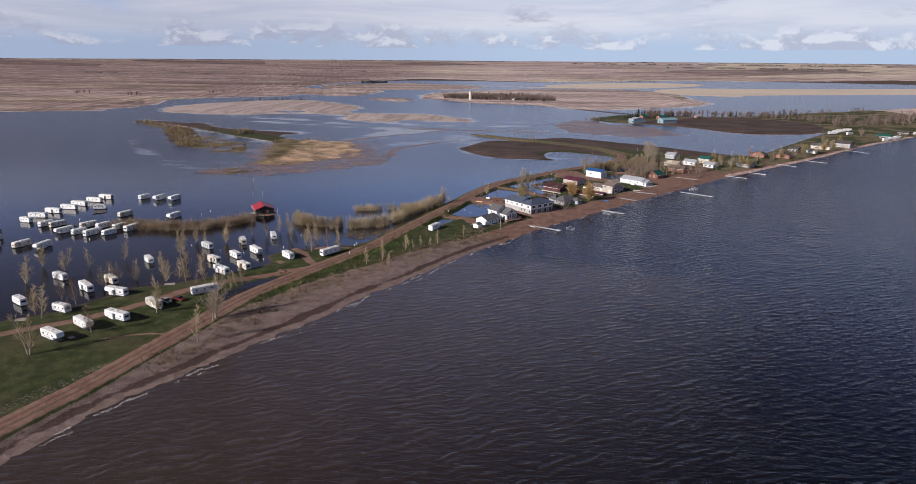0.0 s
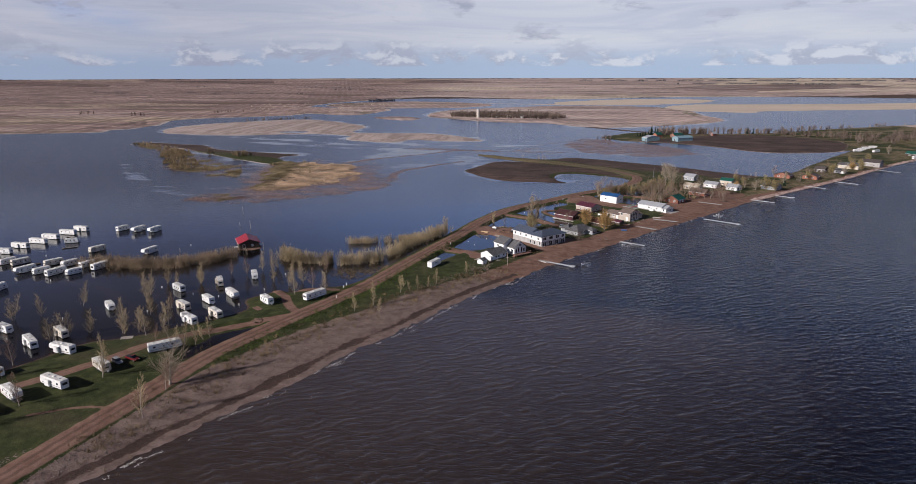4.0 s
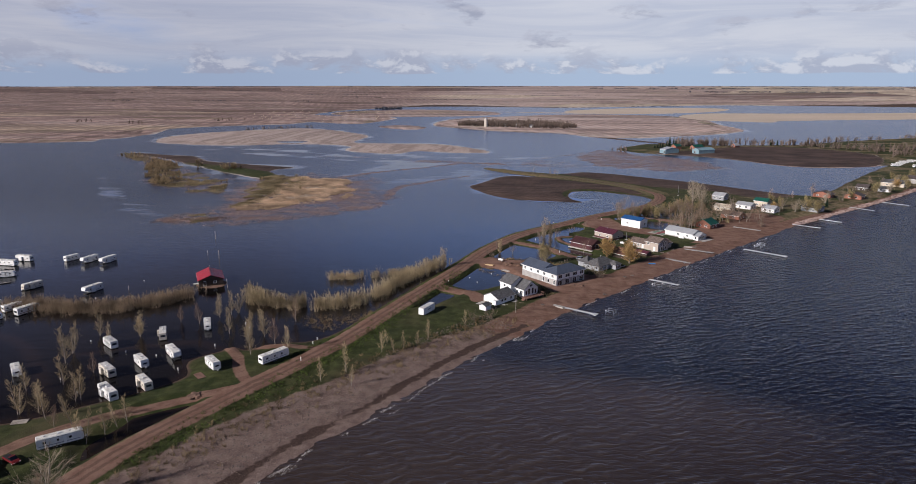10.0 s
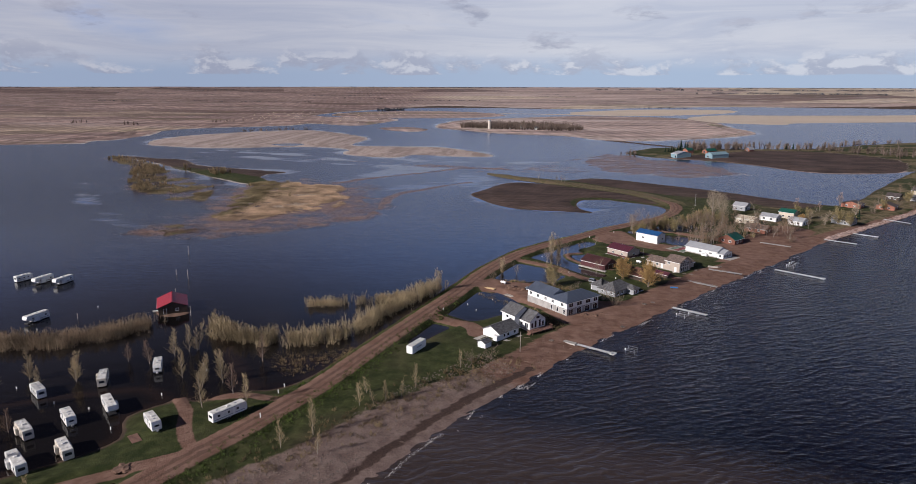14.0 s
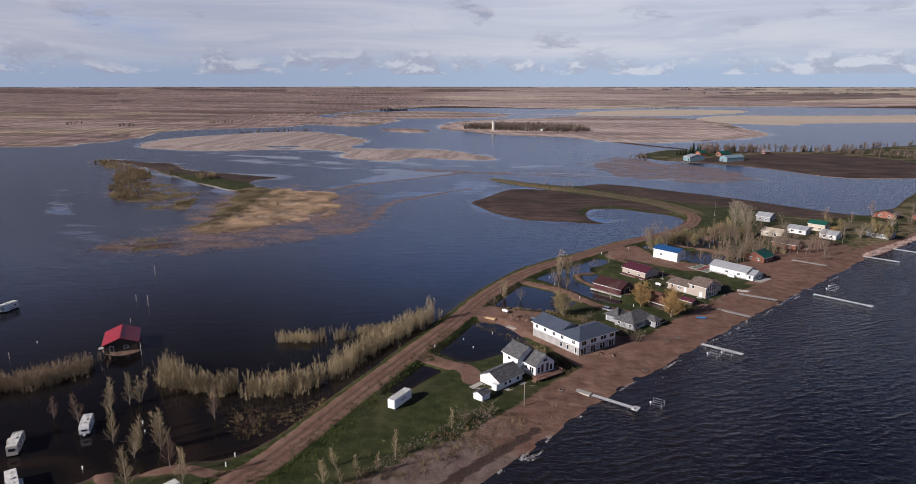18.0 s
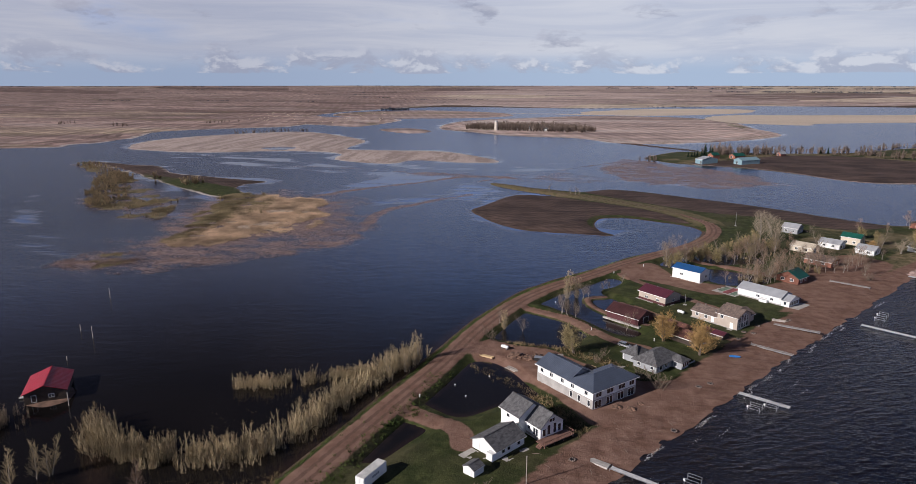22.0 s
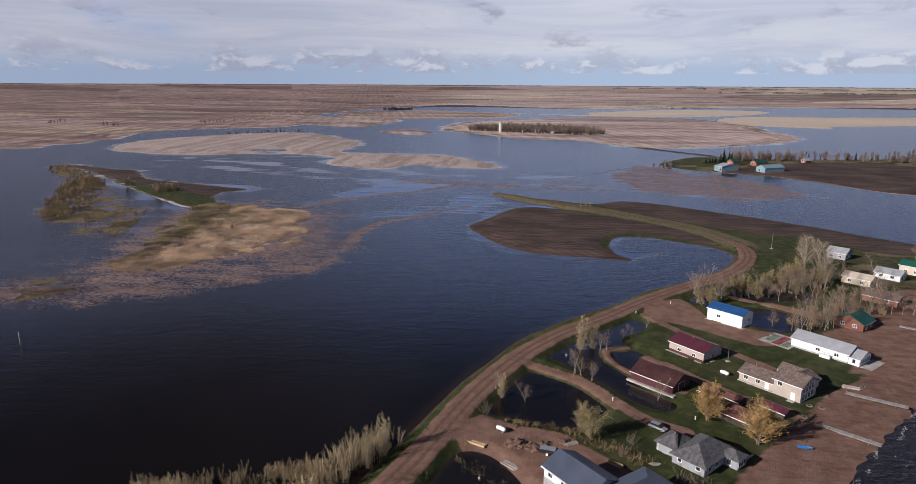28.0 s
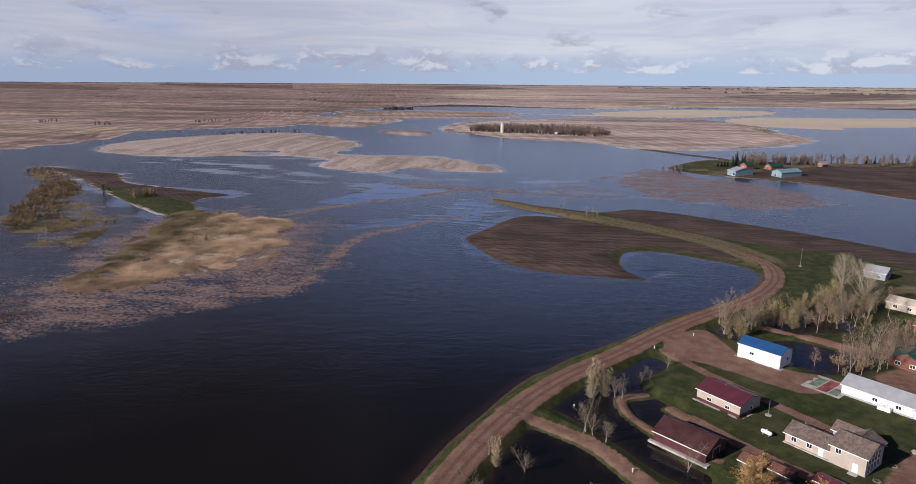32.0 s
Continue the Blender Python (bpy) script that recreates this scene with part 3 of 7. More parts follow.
def make_ground():
    x, y = GX.ravel(), GY.ravel()
    dist = np.hypot(x, y - 150)
    rag = vnoise(x, y, 14, 3, 4) * np.clip(dist / 90, 2.0, 30)
    fine = vnoise(x, y, 5, 9, 3)
    land = {}
    z = np.full(x.shape, -1.5)

    def raise_land(key, pts, top, slope, n=4, wobble=1.0, margin=60.0):
        nonlocal z
        d = region(x, y, pts, True, margin, n) + rag * wobble
        land[key] = d
        z = np.maximum(z, np.minimum(top, d * slope))

    raise_land("ridge", SHORE + INLAND_FAR + INLAND_NEAR, 1.15, 0.11, 3, 0.5)
    raise_land("island", ISLAND_FIELD, 1.0, 0.05)
    ragged = vnoise(x, y, 22, 61, 4)
    raise_land("bush", ISLAND_BUSH, 0.35, 0.03, 4, 2.6)
    z = np.where((land["bush"] > -5) & (land["island"] < 2), np.minimum(z, ragged * 1.6 + vnoise(x, y, 9, 67, 3) * 0.9 - 0.02), z)
    raise_land("scrub", MARSH_SCRUB, 0.25, 0.03, 4, 3.0)
    raise_land("strip", MARSH_STRIP, 0.12, 0.03, 4, 2.0)
    z = np.where((np.maximum(land["scrub"], land["strip"]) > -5) & (land["bush"] < 0) & (land["island"] < 2), np.minimum(z, ragged * 1.5 + vnoise(x, y, 8, 69, 3) * 1.0 - 0.03), z)
    raise_land("reedbed", ISLAND_REED, 0.5, 0.04, 4, 3.6)
    z = np.where((land["reedbed"] > -5) & (land["reedbed"] < 60), np.minimum(z, ragged * 1.3 + vnoise(x, y, 9, 68, 3) * 0.8 + vnoise(x, y, 3.5, 66, 2) * 0.7 - 0.05 + 0.016 * np.minimum(land["reedbed"], 30)), z)
    raise_land("stub", STUBBLE, 1.5, 0.03, 4, 0.5)
    raise_land("main", MAINLAND, 2.0, 0.02, 3, 0.8, 200)
    raise_land("silo", SILO_LAND, 1.5, 0.03, 4, 0.6)
    raise_land("strawa", STRAW_A, 1.0, 0.02)
    raise_land("strawb", STRAW_B, 1.0, 0.02)
    raise_land("midland", MIDLAND, 1.0, 0.02)
    raise_land("bar", BAR, 0.4, 0.02)
    raise_land("farm", FARM, 1.5, 0.05, 3, 0.5, 120)
    pond = np.full(x.shape, -40.0)
    for pts in PONDS:
        pond = np.maximum(pond, region(x, y, pts) + rag * 0.35)
    z = np.where(pond > -3, np.minimum(z, -pond * 0.22), z)
    road = region(x, y, ROAD, False)
    track = np.full(x.shape, -9.0)
    for pts, half in TRACKS:
        track = np.maximum(track, half - region(x, y, pts, False, 12.0))
    bank = np.clip((7.5 - road) / 3.5, 0, 1)
    z = np.maximum(z, np.where((road < 7.5) & (y < 790), -0.4 + 1.85 * bank, -9))
    z = np.where((track > -1.5) & (land["ridge"] > -1), np.maximum(z, np.clip(0.35 + 0.35 * track, -0.2, 0.75)), z)
    for pts, half in SUNK:
        d = half - region(x, y, pts, False, 14.0)
        z = np.maximum(z, np.clip(-0.55 + 0.16 * (d + 2), -1.4, -0.10))
    z = np.maximum(z, np.where(region(x, y, DIKE, False) < 7, 0.55, -9))
    z = np.where(land["stub"] > 0, np.minimum(z, np.maximum(-0.12 * region(x, y, STUBBLE_POND), -0.5) + rag * 0.01), z)
    z = np.maximum(z, np.clip(-0.5 + 0.06 * region(x, y, MUDFLAT) + vnoise(x, y, 6, 44, 3) * 0.25, -1.4, 0.03))
    shore = region(x, y, SHORE, False, 60, 3)
    lakeside = shore + 0 * x
    # the beach: a slope, a low bank of wrack, then gravel
    strip = np.interp(y, [100, 150, 182, 200, 214, 240, 264, 290, 340, 450, 520, 600], [14, 15, 23, 26, 28, 28, 26, 22, 15, 19, 12, 6])
    beach = strip - lakeside + rag * 0.7
    beach = np.where(land["ridge"] > -3, beach, -20)
    z = np.where((beach > 0) & (road > 6), np.minimum(z, 0.06 * lakeside + 0.30 * np.clip((lakeside - 5) / 2, 0, 1) + fine * 0.25), z)
    rim = np.clip(1.25 - np.abs(z - 0.04) / 0.13, 0, 1)
    high = z > 0.3
    z = z + np.where(high & (dist < 900), fine * 0.22 + vnoise(x, y, 1.6, 33, 2) * 0.12, 0)
    hills = vnoise(x, y, 420, 5, 3) * np.clip((dist - 1500) / 1500, 0, 1) * 5
    z = np.where(z > 0.2, z + np.maximum(hills, -0.1), z) + far_rise(x, y)

    def soft(d, w=2.0):
        return np.clip(0.5 + d / (2 * w), 0, 1)

    masks = {}
    masks["far"] = np.maximum.reduce([soft(land[k], 6) for k in ("main", "silo", "midland", "bar", "farm")])
    masks["stubble"] = soft(land["stub"], 5)
    masks["straw"] = np.maximum(soft(land["strawa"], 10), soft(land["strawb"], 10))
    till = np.maximum.reduce([region(x, y, TILL_A), region(x, y, TILL_B), region(x, y, FARM_FIELD), region(x, y, TILL_W)])
    masks["tilled"] = soft(till + rag * 0.2, 2.5) * np.clip((road - 7.5 + rag * 0.3) / 2.5, 0, 1)
    green = np.maximum(soft(land["ridge"] - 1.0, 1.5), soft(land["island"], 6))
    green = np.maximum(green, soft(np.minimum(land["farm"], 60 - np.abs(land["farm"] - 60)), 10) * (y < 1300) * (x < 700))
    tawny = np.clip((x - 120) / 60, 0, 1) * (y > 480) * (y < 1300) * np.clip(0.55 + vnoise(x, y, 18, 101, 3) * 2.2, 0, 0.9)
    masks["grass"] = green * (1 - masks["tilled"])
    olive = np.maximum.reduce([region(x, y, MARSH_OLIVE) + rag * 2.5, land["scrub"], land["strip"]])
    masks["marsh"] = np.maximum(soft(land["bush"], 8), soft(olive, 8))
    masks["marsh"] = np.maximum(masks["marsh"], tawny * masks["grass"])
    fringe = np.clip((46 - land["silo"]) / 16, 0, 1) * (land["silo"] > 2) * ((y < 1480) | (x > 380)) * np.clip(0.7 + vnoise(x, y, 50, 103, 3) * 2, 0, 0.9)
    causeway = np.clip((15 - road) / 4, 0, 1) * np.interp(y, [606, 640], [0, 0.6]) * (1 - masks["tilled"]) * (x < 125)
    masks["marsh"] = np.maximum(masks["marsh"], causeway)
    masks["grass"] = np.maximum(masks["grass"], fringe * 0.5)
    masks["reed"] = soft(land["reedbed"], 6) * (1 - masks["marsh"])
    washed = np.maximum.reduce([land[k] for k in ("island", "stub", "main", "silo", "strawa", "midland")]) > -6
    masks["rim"] = rim * washed * np.clip(0.75 + vnoise(x, y, 60, 73, 3) * 1.6, 0, 1)
    sandy = soft(beach, 2.5) * (y > 60)
    front = np.interp(y + 0.4 * x, [300, 330], [0, 1])
    masks["gravel"] = sandy * (1 - front) * np.clip((road - 4.6) / 1.5, 0, 1)
    masks["sand"] = np.maximum(sandy * front * (land["ridge"] > -6) * (x < 420), soft(region(x, y, LITTER) + rag, 3))
    yard = np.full(x.shape, -20.0)
    for pts in YARDS:
        yard = np.maximum(yard, region(x, y, pts) + rag * 0.3)
    masks["dirt"] = np.maximum.reduce([soft(np.interp(y, [625, 665], [4.2, 1.0]) - road + rag * 0.15, 1.2) * np.interp(y, [640, 690], [1, 0.62]), soft(track, 0.9), soft(yard, 1.5)]) * (land["ridge"] > -9)
    masks["rut"] = soft(0.55 - np.abs(np.abs(road) - 1.3), 0.5) + soft(0.35 - np.abs(track - 1.0), 0.4) * 0.7
    edge_band = np.minimum(lakeside - 3.2 + rag * 0.35, 6.2 - lakeside + rag * 0.25)
    masks["wet"] = soft(edge_band + vnoise(x, y, 7, 71, 3) * 3.0, 1.0) * np.where(y < 330, 0.85, 0.32) * (y < 520) * (land["ridge"] > -5)
    ny, nx = GX.shape
    me = bpy.data.meshes.new("ground")
    me.vertices.add(nx * ny)
    me.vertices.foreach_set("co", np.stack([x, y, z], 1).ravel())
    idx = np.arange(nx * ny).reshape(ny, nx)
    quads = np.stack([idx[:-1, :-1], idx[:-1, 1:], idx[1:, 1:], idx[1:, :-1]], -1).reshape(-1, 4)
    me.loops.add(quads.size)
    me.loops.foreach_set("vertex_index", quads.ravel())
    me.polygons.add(len(quads))
    me.polygons.foreach_set("loop_start", np.arange(0, quads.size, 4))
    me.polygons.foreach_set("use_smooth", np.ones(len(quads), bool))
    for key, value in masks.items():
        a = me.attributes.new(key, "FLOAT", "POINT")
        a.data.foreach_set("value", np.clip(value, 0, 1).astype(np.float32))
    me.update()
    me.materials.append(ground_material())
    ob = new("ground", me)
    tagged(ob, "flooded prairie ground of grass, tilled soil, gravel and dirt", "ground", kind="structure")
    return z.reshape(ny, nx)


GZ = make_ground()


def ground_heights(x, y):
    i = np.clip(np.searchsorted(XS, x) - 1, 0, len(XS) - 2)
    j = np.clip(np.searchsorted(YS, y) - 1, 0, len(YS) - 2)
    u, v = (x - XS[i]) / (XS[i + 1] - XS[i]), (y - YS[j]) / (YS[j + 1] - YS[j])
    return (GZ[j, i] * (1 - u) + GZ[j, i + 1] * u) * (1 - v) + (GZ[j + 1, i] * (1 - u) + GZ[j + 1, i + 1] * u) * v


def ground_z(x, y):
    i = int(np.clip(np.searchsorted(XS, x) - 1, 0, len(XS) - 2))
    j = int(np.clip(np.searchsorted(YS, y) - 1, 0, len(YS) - 2))
    u, v = (x - XS[i]) / (XS[i + 1] - XS[i]), (y - YS[j]) / (YS[j + 1] - YS[j])
    return float((GZ[j, i] * (1 - u) + GZ[j, i + 1] * u) * (1 - v) + (GZ[j + 1, i] * (1 - u) + GZ[j + 1, i + 1] * u) * v)


def make_water():
    # the lake and the flood meet under the ridge, out of sight
    line = [(x - 6, y + 5) for x, y in SHORE]
    line[0], line[-1] = (-420, -3000), (4900, 3900)
    inner = smooth(line, False, 2)

    def sheet(name, ring, material, label):
        bm = bmesh.new()
        bm.faces.new([bm.verts.new((px, py, 0)) for px, py in ring])
        bmesh.ops.triangulate(bm, faces=bm.faces[:])
        me = bpy.data.meshes.new(name)
        bm.to_mesh(me)
        bm.free()
        me.materials.append(material)
        tagged(new(name, me), label, "water", kind="structure")

    lake = water_material("lake_water", (0.0032, 0.0030, 0.0042), (0.041, 0.0285, 0.0230), 0.125, 0.09, True)
    flood = water_material("flood_water", (0.0065, 0.0058, 0.0058), (0.0095, 0.008, 0.0075), 0.075, 0.06, False)
    sheet("lake_water", [tuple(p) for p in inner] + [(4900, -3000)], lake, "wind-ruffled brown and blue lake with small waves")
    ring = np.array([tuple(p) for p in inner] + [(4950, -3000)])
    gx, gy, gz = GX[::2, ::2], GY[::2, ::2], GZ[::2, ::2]
    x, y = gx.ravel(), gy.ravel()
    side = edge_distance(x, y, ring, True)
    ny, nx = gx.shape
    me = bpy.data.meshes.new("flood_water")
    me.vertices.add(nx * ny)
    me.vertices.foreach_set("co", np.stack([x, y, np.where(side > 0.5, -1.8, 0.0)], 1).ravel())
    idx = np.arange(nx * ny).reshape(ny, nx)
    quads = np.stack([idx[:-1, :-1], idx[:-1, 1:], idx[1:, 1:], idx[1:, :-1]], -1).reshape(-1, 4)
    me.loops.add(quads.size)
    me.loops.foreach_set("vertex_index", quads.ravel())
    me.polygons.add(len(quads))
    me.polygons.foreach_set("loop_start", np.arange(0, quads.size, 4))
    me.attributes.new("shoal", "FLOAT", "POINT").data.foreach_set("value", np.clip(1.0 + gz.ravel() / 0.45, 0, 1).astype(np.float32) * (np.hypot(x, y) < 1500))
    loose = np.zeros(x.shape)
    fray = vnoise(x, y, 26, 81, 3)
    for pts, much in DRIFTS:
        loose = np.maximum(loose, much * np.clip(0.5 + (region(x, y, pts, True, 40.0) + fray * 30) / 22, 0, 1))
    for pts, wide, much in WRACK_LINES:
        loose = np.maximum(loose, much * np.clip(1.5 - (region(x, y, pts, False, 30.0) + fray * 8) / wide, 0, 1))
    loose = np.maximum(loose, 1.05 * np.clip(1.05 + (region(x, y, ISLAND_REED, True, 60.0) + fray * 44) / 48, 0, 1))
    loose = np.maximum(loose, 0.8 * np.clip(1 + (np.maximum(region(x, y, ISLAND_BUSH, True, 40.0), region(x, y, MARSH_SCRUB, True, 40.0)) + fray * 20) / 16, 0, 1))
    me.attributes.new("debris", "FLOAT", "POINT").data.foreach_set("value", loose.astype(np.float32))
    still = np.zeros(x.shape)
    for pts in SLICKS:
        still = np.maximum(still, np.clip(0.6 + (region(x, y, pts, True, 40.0) + fray * 24) / 24, 0, 1))
    for i, pts in enumerate(SLICK_LINES):
        still = np.maximum(still, (1.0 if i else 0.78) * np.clip(1.3 - (region(x, y, pts, False, 50.0) + fray * 24) / 16, 0, 1))
    for pts in (STUBBLE, ISLAND_FIELD, TILL_A, SILO_LAND):
        still = np.maximum(still, np.clip(1.15 + (region(x, y, pts, True, 60.0) + fray * 26) / 22, 0, 1))
    still = np.maximum(still, 0.62 * (loose > 0.45))
    still = np.maximum(still, 0.55 * np.clip(1 + region(x, y, [(-480, 990), (-300, 1040), (-120, 960), (60, 940), (60, 830), (-120, 820), (-200, 870), (-400, 930)], True, 60.0) / 50, 0, 1))
    me.attributes.new("calm", "FLOAT", "POINT").data.foreach_set("value", still.astype(np.float32))
    me.update()
    me.materials.append(flood)
    tagged(new("flood_water", me), "calm dark flood water covering fields and campground", "water", kind="structure")


make_water()


# ---- building blocks ----
def part(name, bm, material, parent, label=""):
    me = bpy.data.meshes.new(name)
    bm.to_mesh(me)
    bm.free()
    me.materials.append(material)
    ob = new(name, me)
    ob.parent = parent
    if label:
        tagged(ob, label)
    return ob


def thing(name, label, category, m, group=""):
    ob = new(name)
    ob.empty_display_size = 0.3
    ob.matrix_basis = m
    return tagged(ob, label, category, group)


def box(bm, x0, x1, y0, y1, z0, z1, bevel=0.0):
    made = bmesh.ops.create_cube(bm, size=1.0, matrix=Matrix.Translation(((x0 + x1) / 2, (y0 + y1) / 2, (z0 + z1) / 2)) @ Matrix.Diagonal((x1 - x0, y1 - y0, z1 - z0, 1)))
    if bevel:
        edges = list({e for v in made["verts"] for e in v.link_edges})
        bmesh.ops.bevel(bm, geom=edges, offset=bevel, segments=2, affect="EDGES")
    return bm


def a_box(*dims, bevel=0.0):
    return box(bmesh.new(), *dims, bevel=bevel)


def rod(bm, a, b, r0, r1=None, sides=6):
    a, b = Vector(a), Vector(b)
    d = b - a
    m = Matrix.Translation((a + b) / 2) @ d.to_track_quat("Z", "Y").to_matrix().to_4x4()
    bmesh.ops.create_cone(bm, cap_ends=True, segments=sides, radius1=r0, radius2=r0 if r1 is None else r1, depth=d.length, matrix=m)
    return bm


def extrude_outline(pts, axis_name, lo, hi):
    """A closed outline given as (u, z), drawn out along x or y."""
    bm = bmesh.new()
    rings = []
    for w in (lo, hi):
        rings.append([bm.verts.new((w, u, z) if axis_name == "x" else (u, w, z)) for u, z in pts])
    n = len(pts)
    bm.faces.new(rings[0])
    bm.faces.new(rings[1][::-1])
    for i in range(n):
        bm.faces.new((rings[0][i], rings[1][i], rings[1][(i + 1) % n], rings[0][(i + 1) % n]))
    bmesh.ops.recalc_face_normals(bm, faces=bm.faces[:])
    return bm


M_WHITE = mat("white_siding", (0.74, 0.74, 0.73), 0.6, var=0.06, scale=0.5, fine=3.0, bump=0.05)
M_TRIM = mat("white_trim", (0.80, 0.80, 0.78), 0.5, var=0.05, bump=0.0)
M_GLASS = mat("window_glass", (0.025, 0.03, 0.04), 0.12, var=0.1, bump=0.0, spec=0.8)
M_BLUE_ROOF = mat("blue_metal_roof", (0.020, 0.080, 0.22), 0.42, var=0.10, scale=0.3, bump=0.5, ribs=0.9)
M_MAROON_ROOF = mat("maroon_metal_roof", (0.085, 0.022, 0.035), 0.42, var=0.10, scale=0.3, bump=0.5, ribs=0.9)
M_RED_ROOF = mat("red_metal_roof", (0.34, 0.022, 0.035), 0.42, var=0.10, scale=0.3, bump=0.5, ribs=0.9)
M_GREY_METAL = mat("grey_metal_roof", (0.34, 0.35, 0.37), 0.42, var=0.08, scale=0.3, bump=0.5, ribs=0.9)
M_SLATE_METAL = mat("slate_blue_metal_roof", (0.075, 0.090, 0.125), 0.40, var=0.08, scale=0.3, bump=0.5, ribs=0.6)
M_GREEN_ROOF = mat("green_metal_roof", (0.012, 0.085, 0.062), 0.45, var=0.12, scale=0.3, bump=0.5, ribs=0.9)
M_SHINGLE = mat("grey_shingles", (0.105, 0.103, 0.108), 0.9, var=0.28, scale=0.8, fine=3.2, bump=0.6, stretch=(1, 1.6, 1.6))
M_TAN_SHINGLE = mat("brown_shingles", (0.155, 0.115, 0.098), 0.9, var=0.25, scale=0.8, fine=3.2, bump=0.6, stretch=(1, 1.6, 1.6))
M_DARK_SHINGLE = mat("dark_shingles", (0.075, 0.06, 0.058), 0.9, var=0.25, scale=0.8, fine=3.2, bump=0.6)
M_TAN = mat("tan_siding", (0.42, 0.355, 0.30), 0.7, var=0.06, scale=0.5, fine=3.0, bump=0.05)
M_BEIGE = mat("beige_siding", (0.55, 0.48, 0.38), 0.7, var=0.08, scale=0.5, fine=3.0, bump=0.05)
M_GREY_SIDING = mat("grey_siding", (0.30, 0.31, 0.325), 0.7, var=0.08, scale=0.5, fine=3.0, bump=0.05)
M_STONE_GREY = mat("grey_wall_wrap", (0.36, 0.345, 0.33), 0.8, var=0.12, scale=0.4, fine=2.0, bump=0.1)
M_MAROON_WALL = mat("maroon_metal_wall", (0.075, 0.02, 0.024), 0.55, var=0.12, bump=0.3, ribs=0.9)
M_DARK_WOOD = mat("dark_brown_boards", (0.055, 0.038, 0.028), 0.8, var=0.25, scale=0.7, fine=6, bump=0.3)
M_BRICK = mat("red_brick_wall", (0.30, 0.125, 0.085), 0.9, var=0.2, scale=0.8, fine=7, bump=0.3)
M_LOG = mat("red_brown_logs", (0.18, 0.070, 0.045), 0.8, var=0.25, scale=0.8, fine=5, bump=0.4, stretch=(0.3, 0.3, 4))
M_TEAL = mat("pale_blue_metal_wall", (0.20, 0.30, 0.345), 0.5, var=0.10, bump=0.3, ribs=0.9)
M_CONCRETE = mat("concrete", (0.40, 0.375, 0.345), 0.9, var=0.15, scale=0.5, fine=5, bump=0.2)
M_DECK = mat("deck_boards", (0.185, 0.10, 0.075), 0.8, var=0.2, scale=0.9, fine=8, bump=0.3)
M_GREY_WOOD = mat("weathered_boards", (0.36, 0.32, 0.285), 0.85, var=0.2, scale=0.9, fine=8, bump=0.3)
M_ALU = mat("dock_aluminium", (0.70, 0.69, 0.67), 0.5, 0.2, var=0.12, bump=0.1)
M_STEEL = mat("galvanised_steel", (0.42, 0.43, 0.45), 0.4, 0.7, var=0.15, bump=0.1)
M_TYRE = mat("tyre_rubber", (0.02, 0.02, 0.02), 0.85, var=0.2, bump=0.1)
M_RV_WHITE = mat("caravan_white", (0.76, 0.755, 0.73), 0.45, var=0.07, scale=0.7, fine=4, bump=0.03, each=0.16)
M_RV_TAN = mat("caravan_cream", (0.60, 0.55, 0.47), 0.5, var=0.08, scale=0.7, fine=4, bump=0.03, each=0.14)
M_RV_ROOF = mat("caravan_roof", (0.68, 0.665, 0.63), 0.7, var=0.16, scale=0.9, fine=4, bump=0.05, each=0.18)
M_STRIPE = mat("brown_stripe", (0.20, 0.15, 0.12), 0.5, var=0.1, bump=0.0)
M_GREYSTRIPE = mat("grey_stripe", (0.24, 0.26, 0.30), 0.5, var=0.1, bump=0.0)
M_BLACK = mat("black_plastic", (0.022, 0.022, 0.024), 0.5, var=0.1, bump=0.0)
M_BARK = mat("pale_bark", (0.33, 0.285, 0.24), 0.9, var=0.22, scale=1.2, fine=10, bump=0.4)
M_DARK_BARK = mat("grey_brown_bark", (0.17, 0.135, 0.11), 0.9, var=0.25, scale=1.2, fine=10, bump=0.4)
M_TWIG = mat("budding_twigs", (0.43, 0.34, 0.205), 0.9, var=0.25, scale=0.5, fine=3, bump=0.0, each=0.35, spec=0.1)
M_TWIG_RED = mat("reddish_twigs", (0.27, 0.185, 0.135), 0.9, var=0.25, scale=0.5, fine=3, bump=0.0, each=0.3, spec=0.1)
M_TWIG_GREY = mat("grey_twigs", (0.23, 0.18, 0.135), 0.9, var=0.25, scale=0.5, fine=3, bump=0.0, each=0.3, spec=0.1)
M_TWIG_PALE = mat("pale_cottonwood_twigs", (0.35, 0.29, 0.215), 0.9, var=0.25, scale=0.5, fine=3, bump=0.0, spec=0.1)
M_WILLOW = mat("straw_willow_stems", (0.42, 0.335, 0.205), 0.9, var=0.3, scale=0.15, fine=2, bump=0.0, spec=0.1)
M_LEAF_GREEN = mat("young_olive_leaves", (0.30, 0.245, 0.125), 0.8, var=0.35, scale=0.5, fine=2.5, bump=0.0, each=0.3, spec=0.15)
M_LEAF_ORANGE = mat("orange_brown_leaves", (0.42, 0.275, 0.115), 0.8, var=0.3, scale=0.5, fine=2.5, bump=0.0, each=0.15, spec=0.15)
M_SPRUCE = mat("dark_needles", (0.022, 0.042, 0.026), 0.9, var=0.3, scale=0.6, fine=3, bump=0.0, spec=0.1)
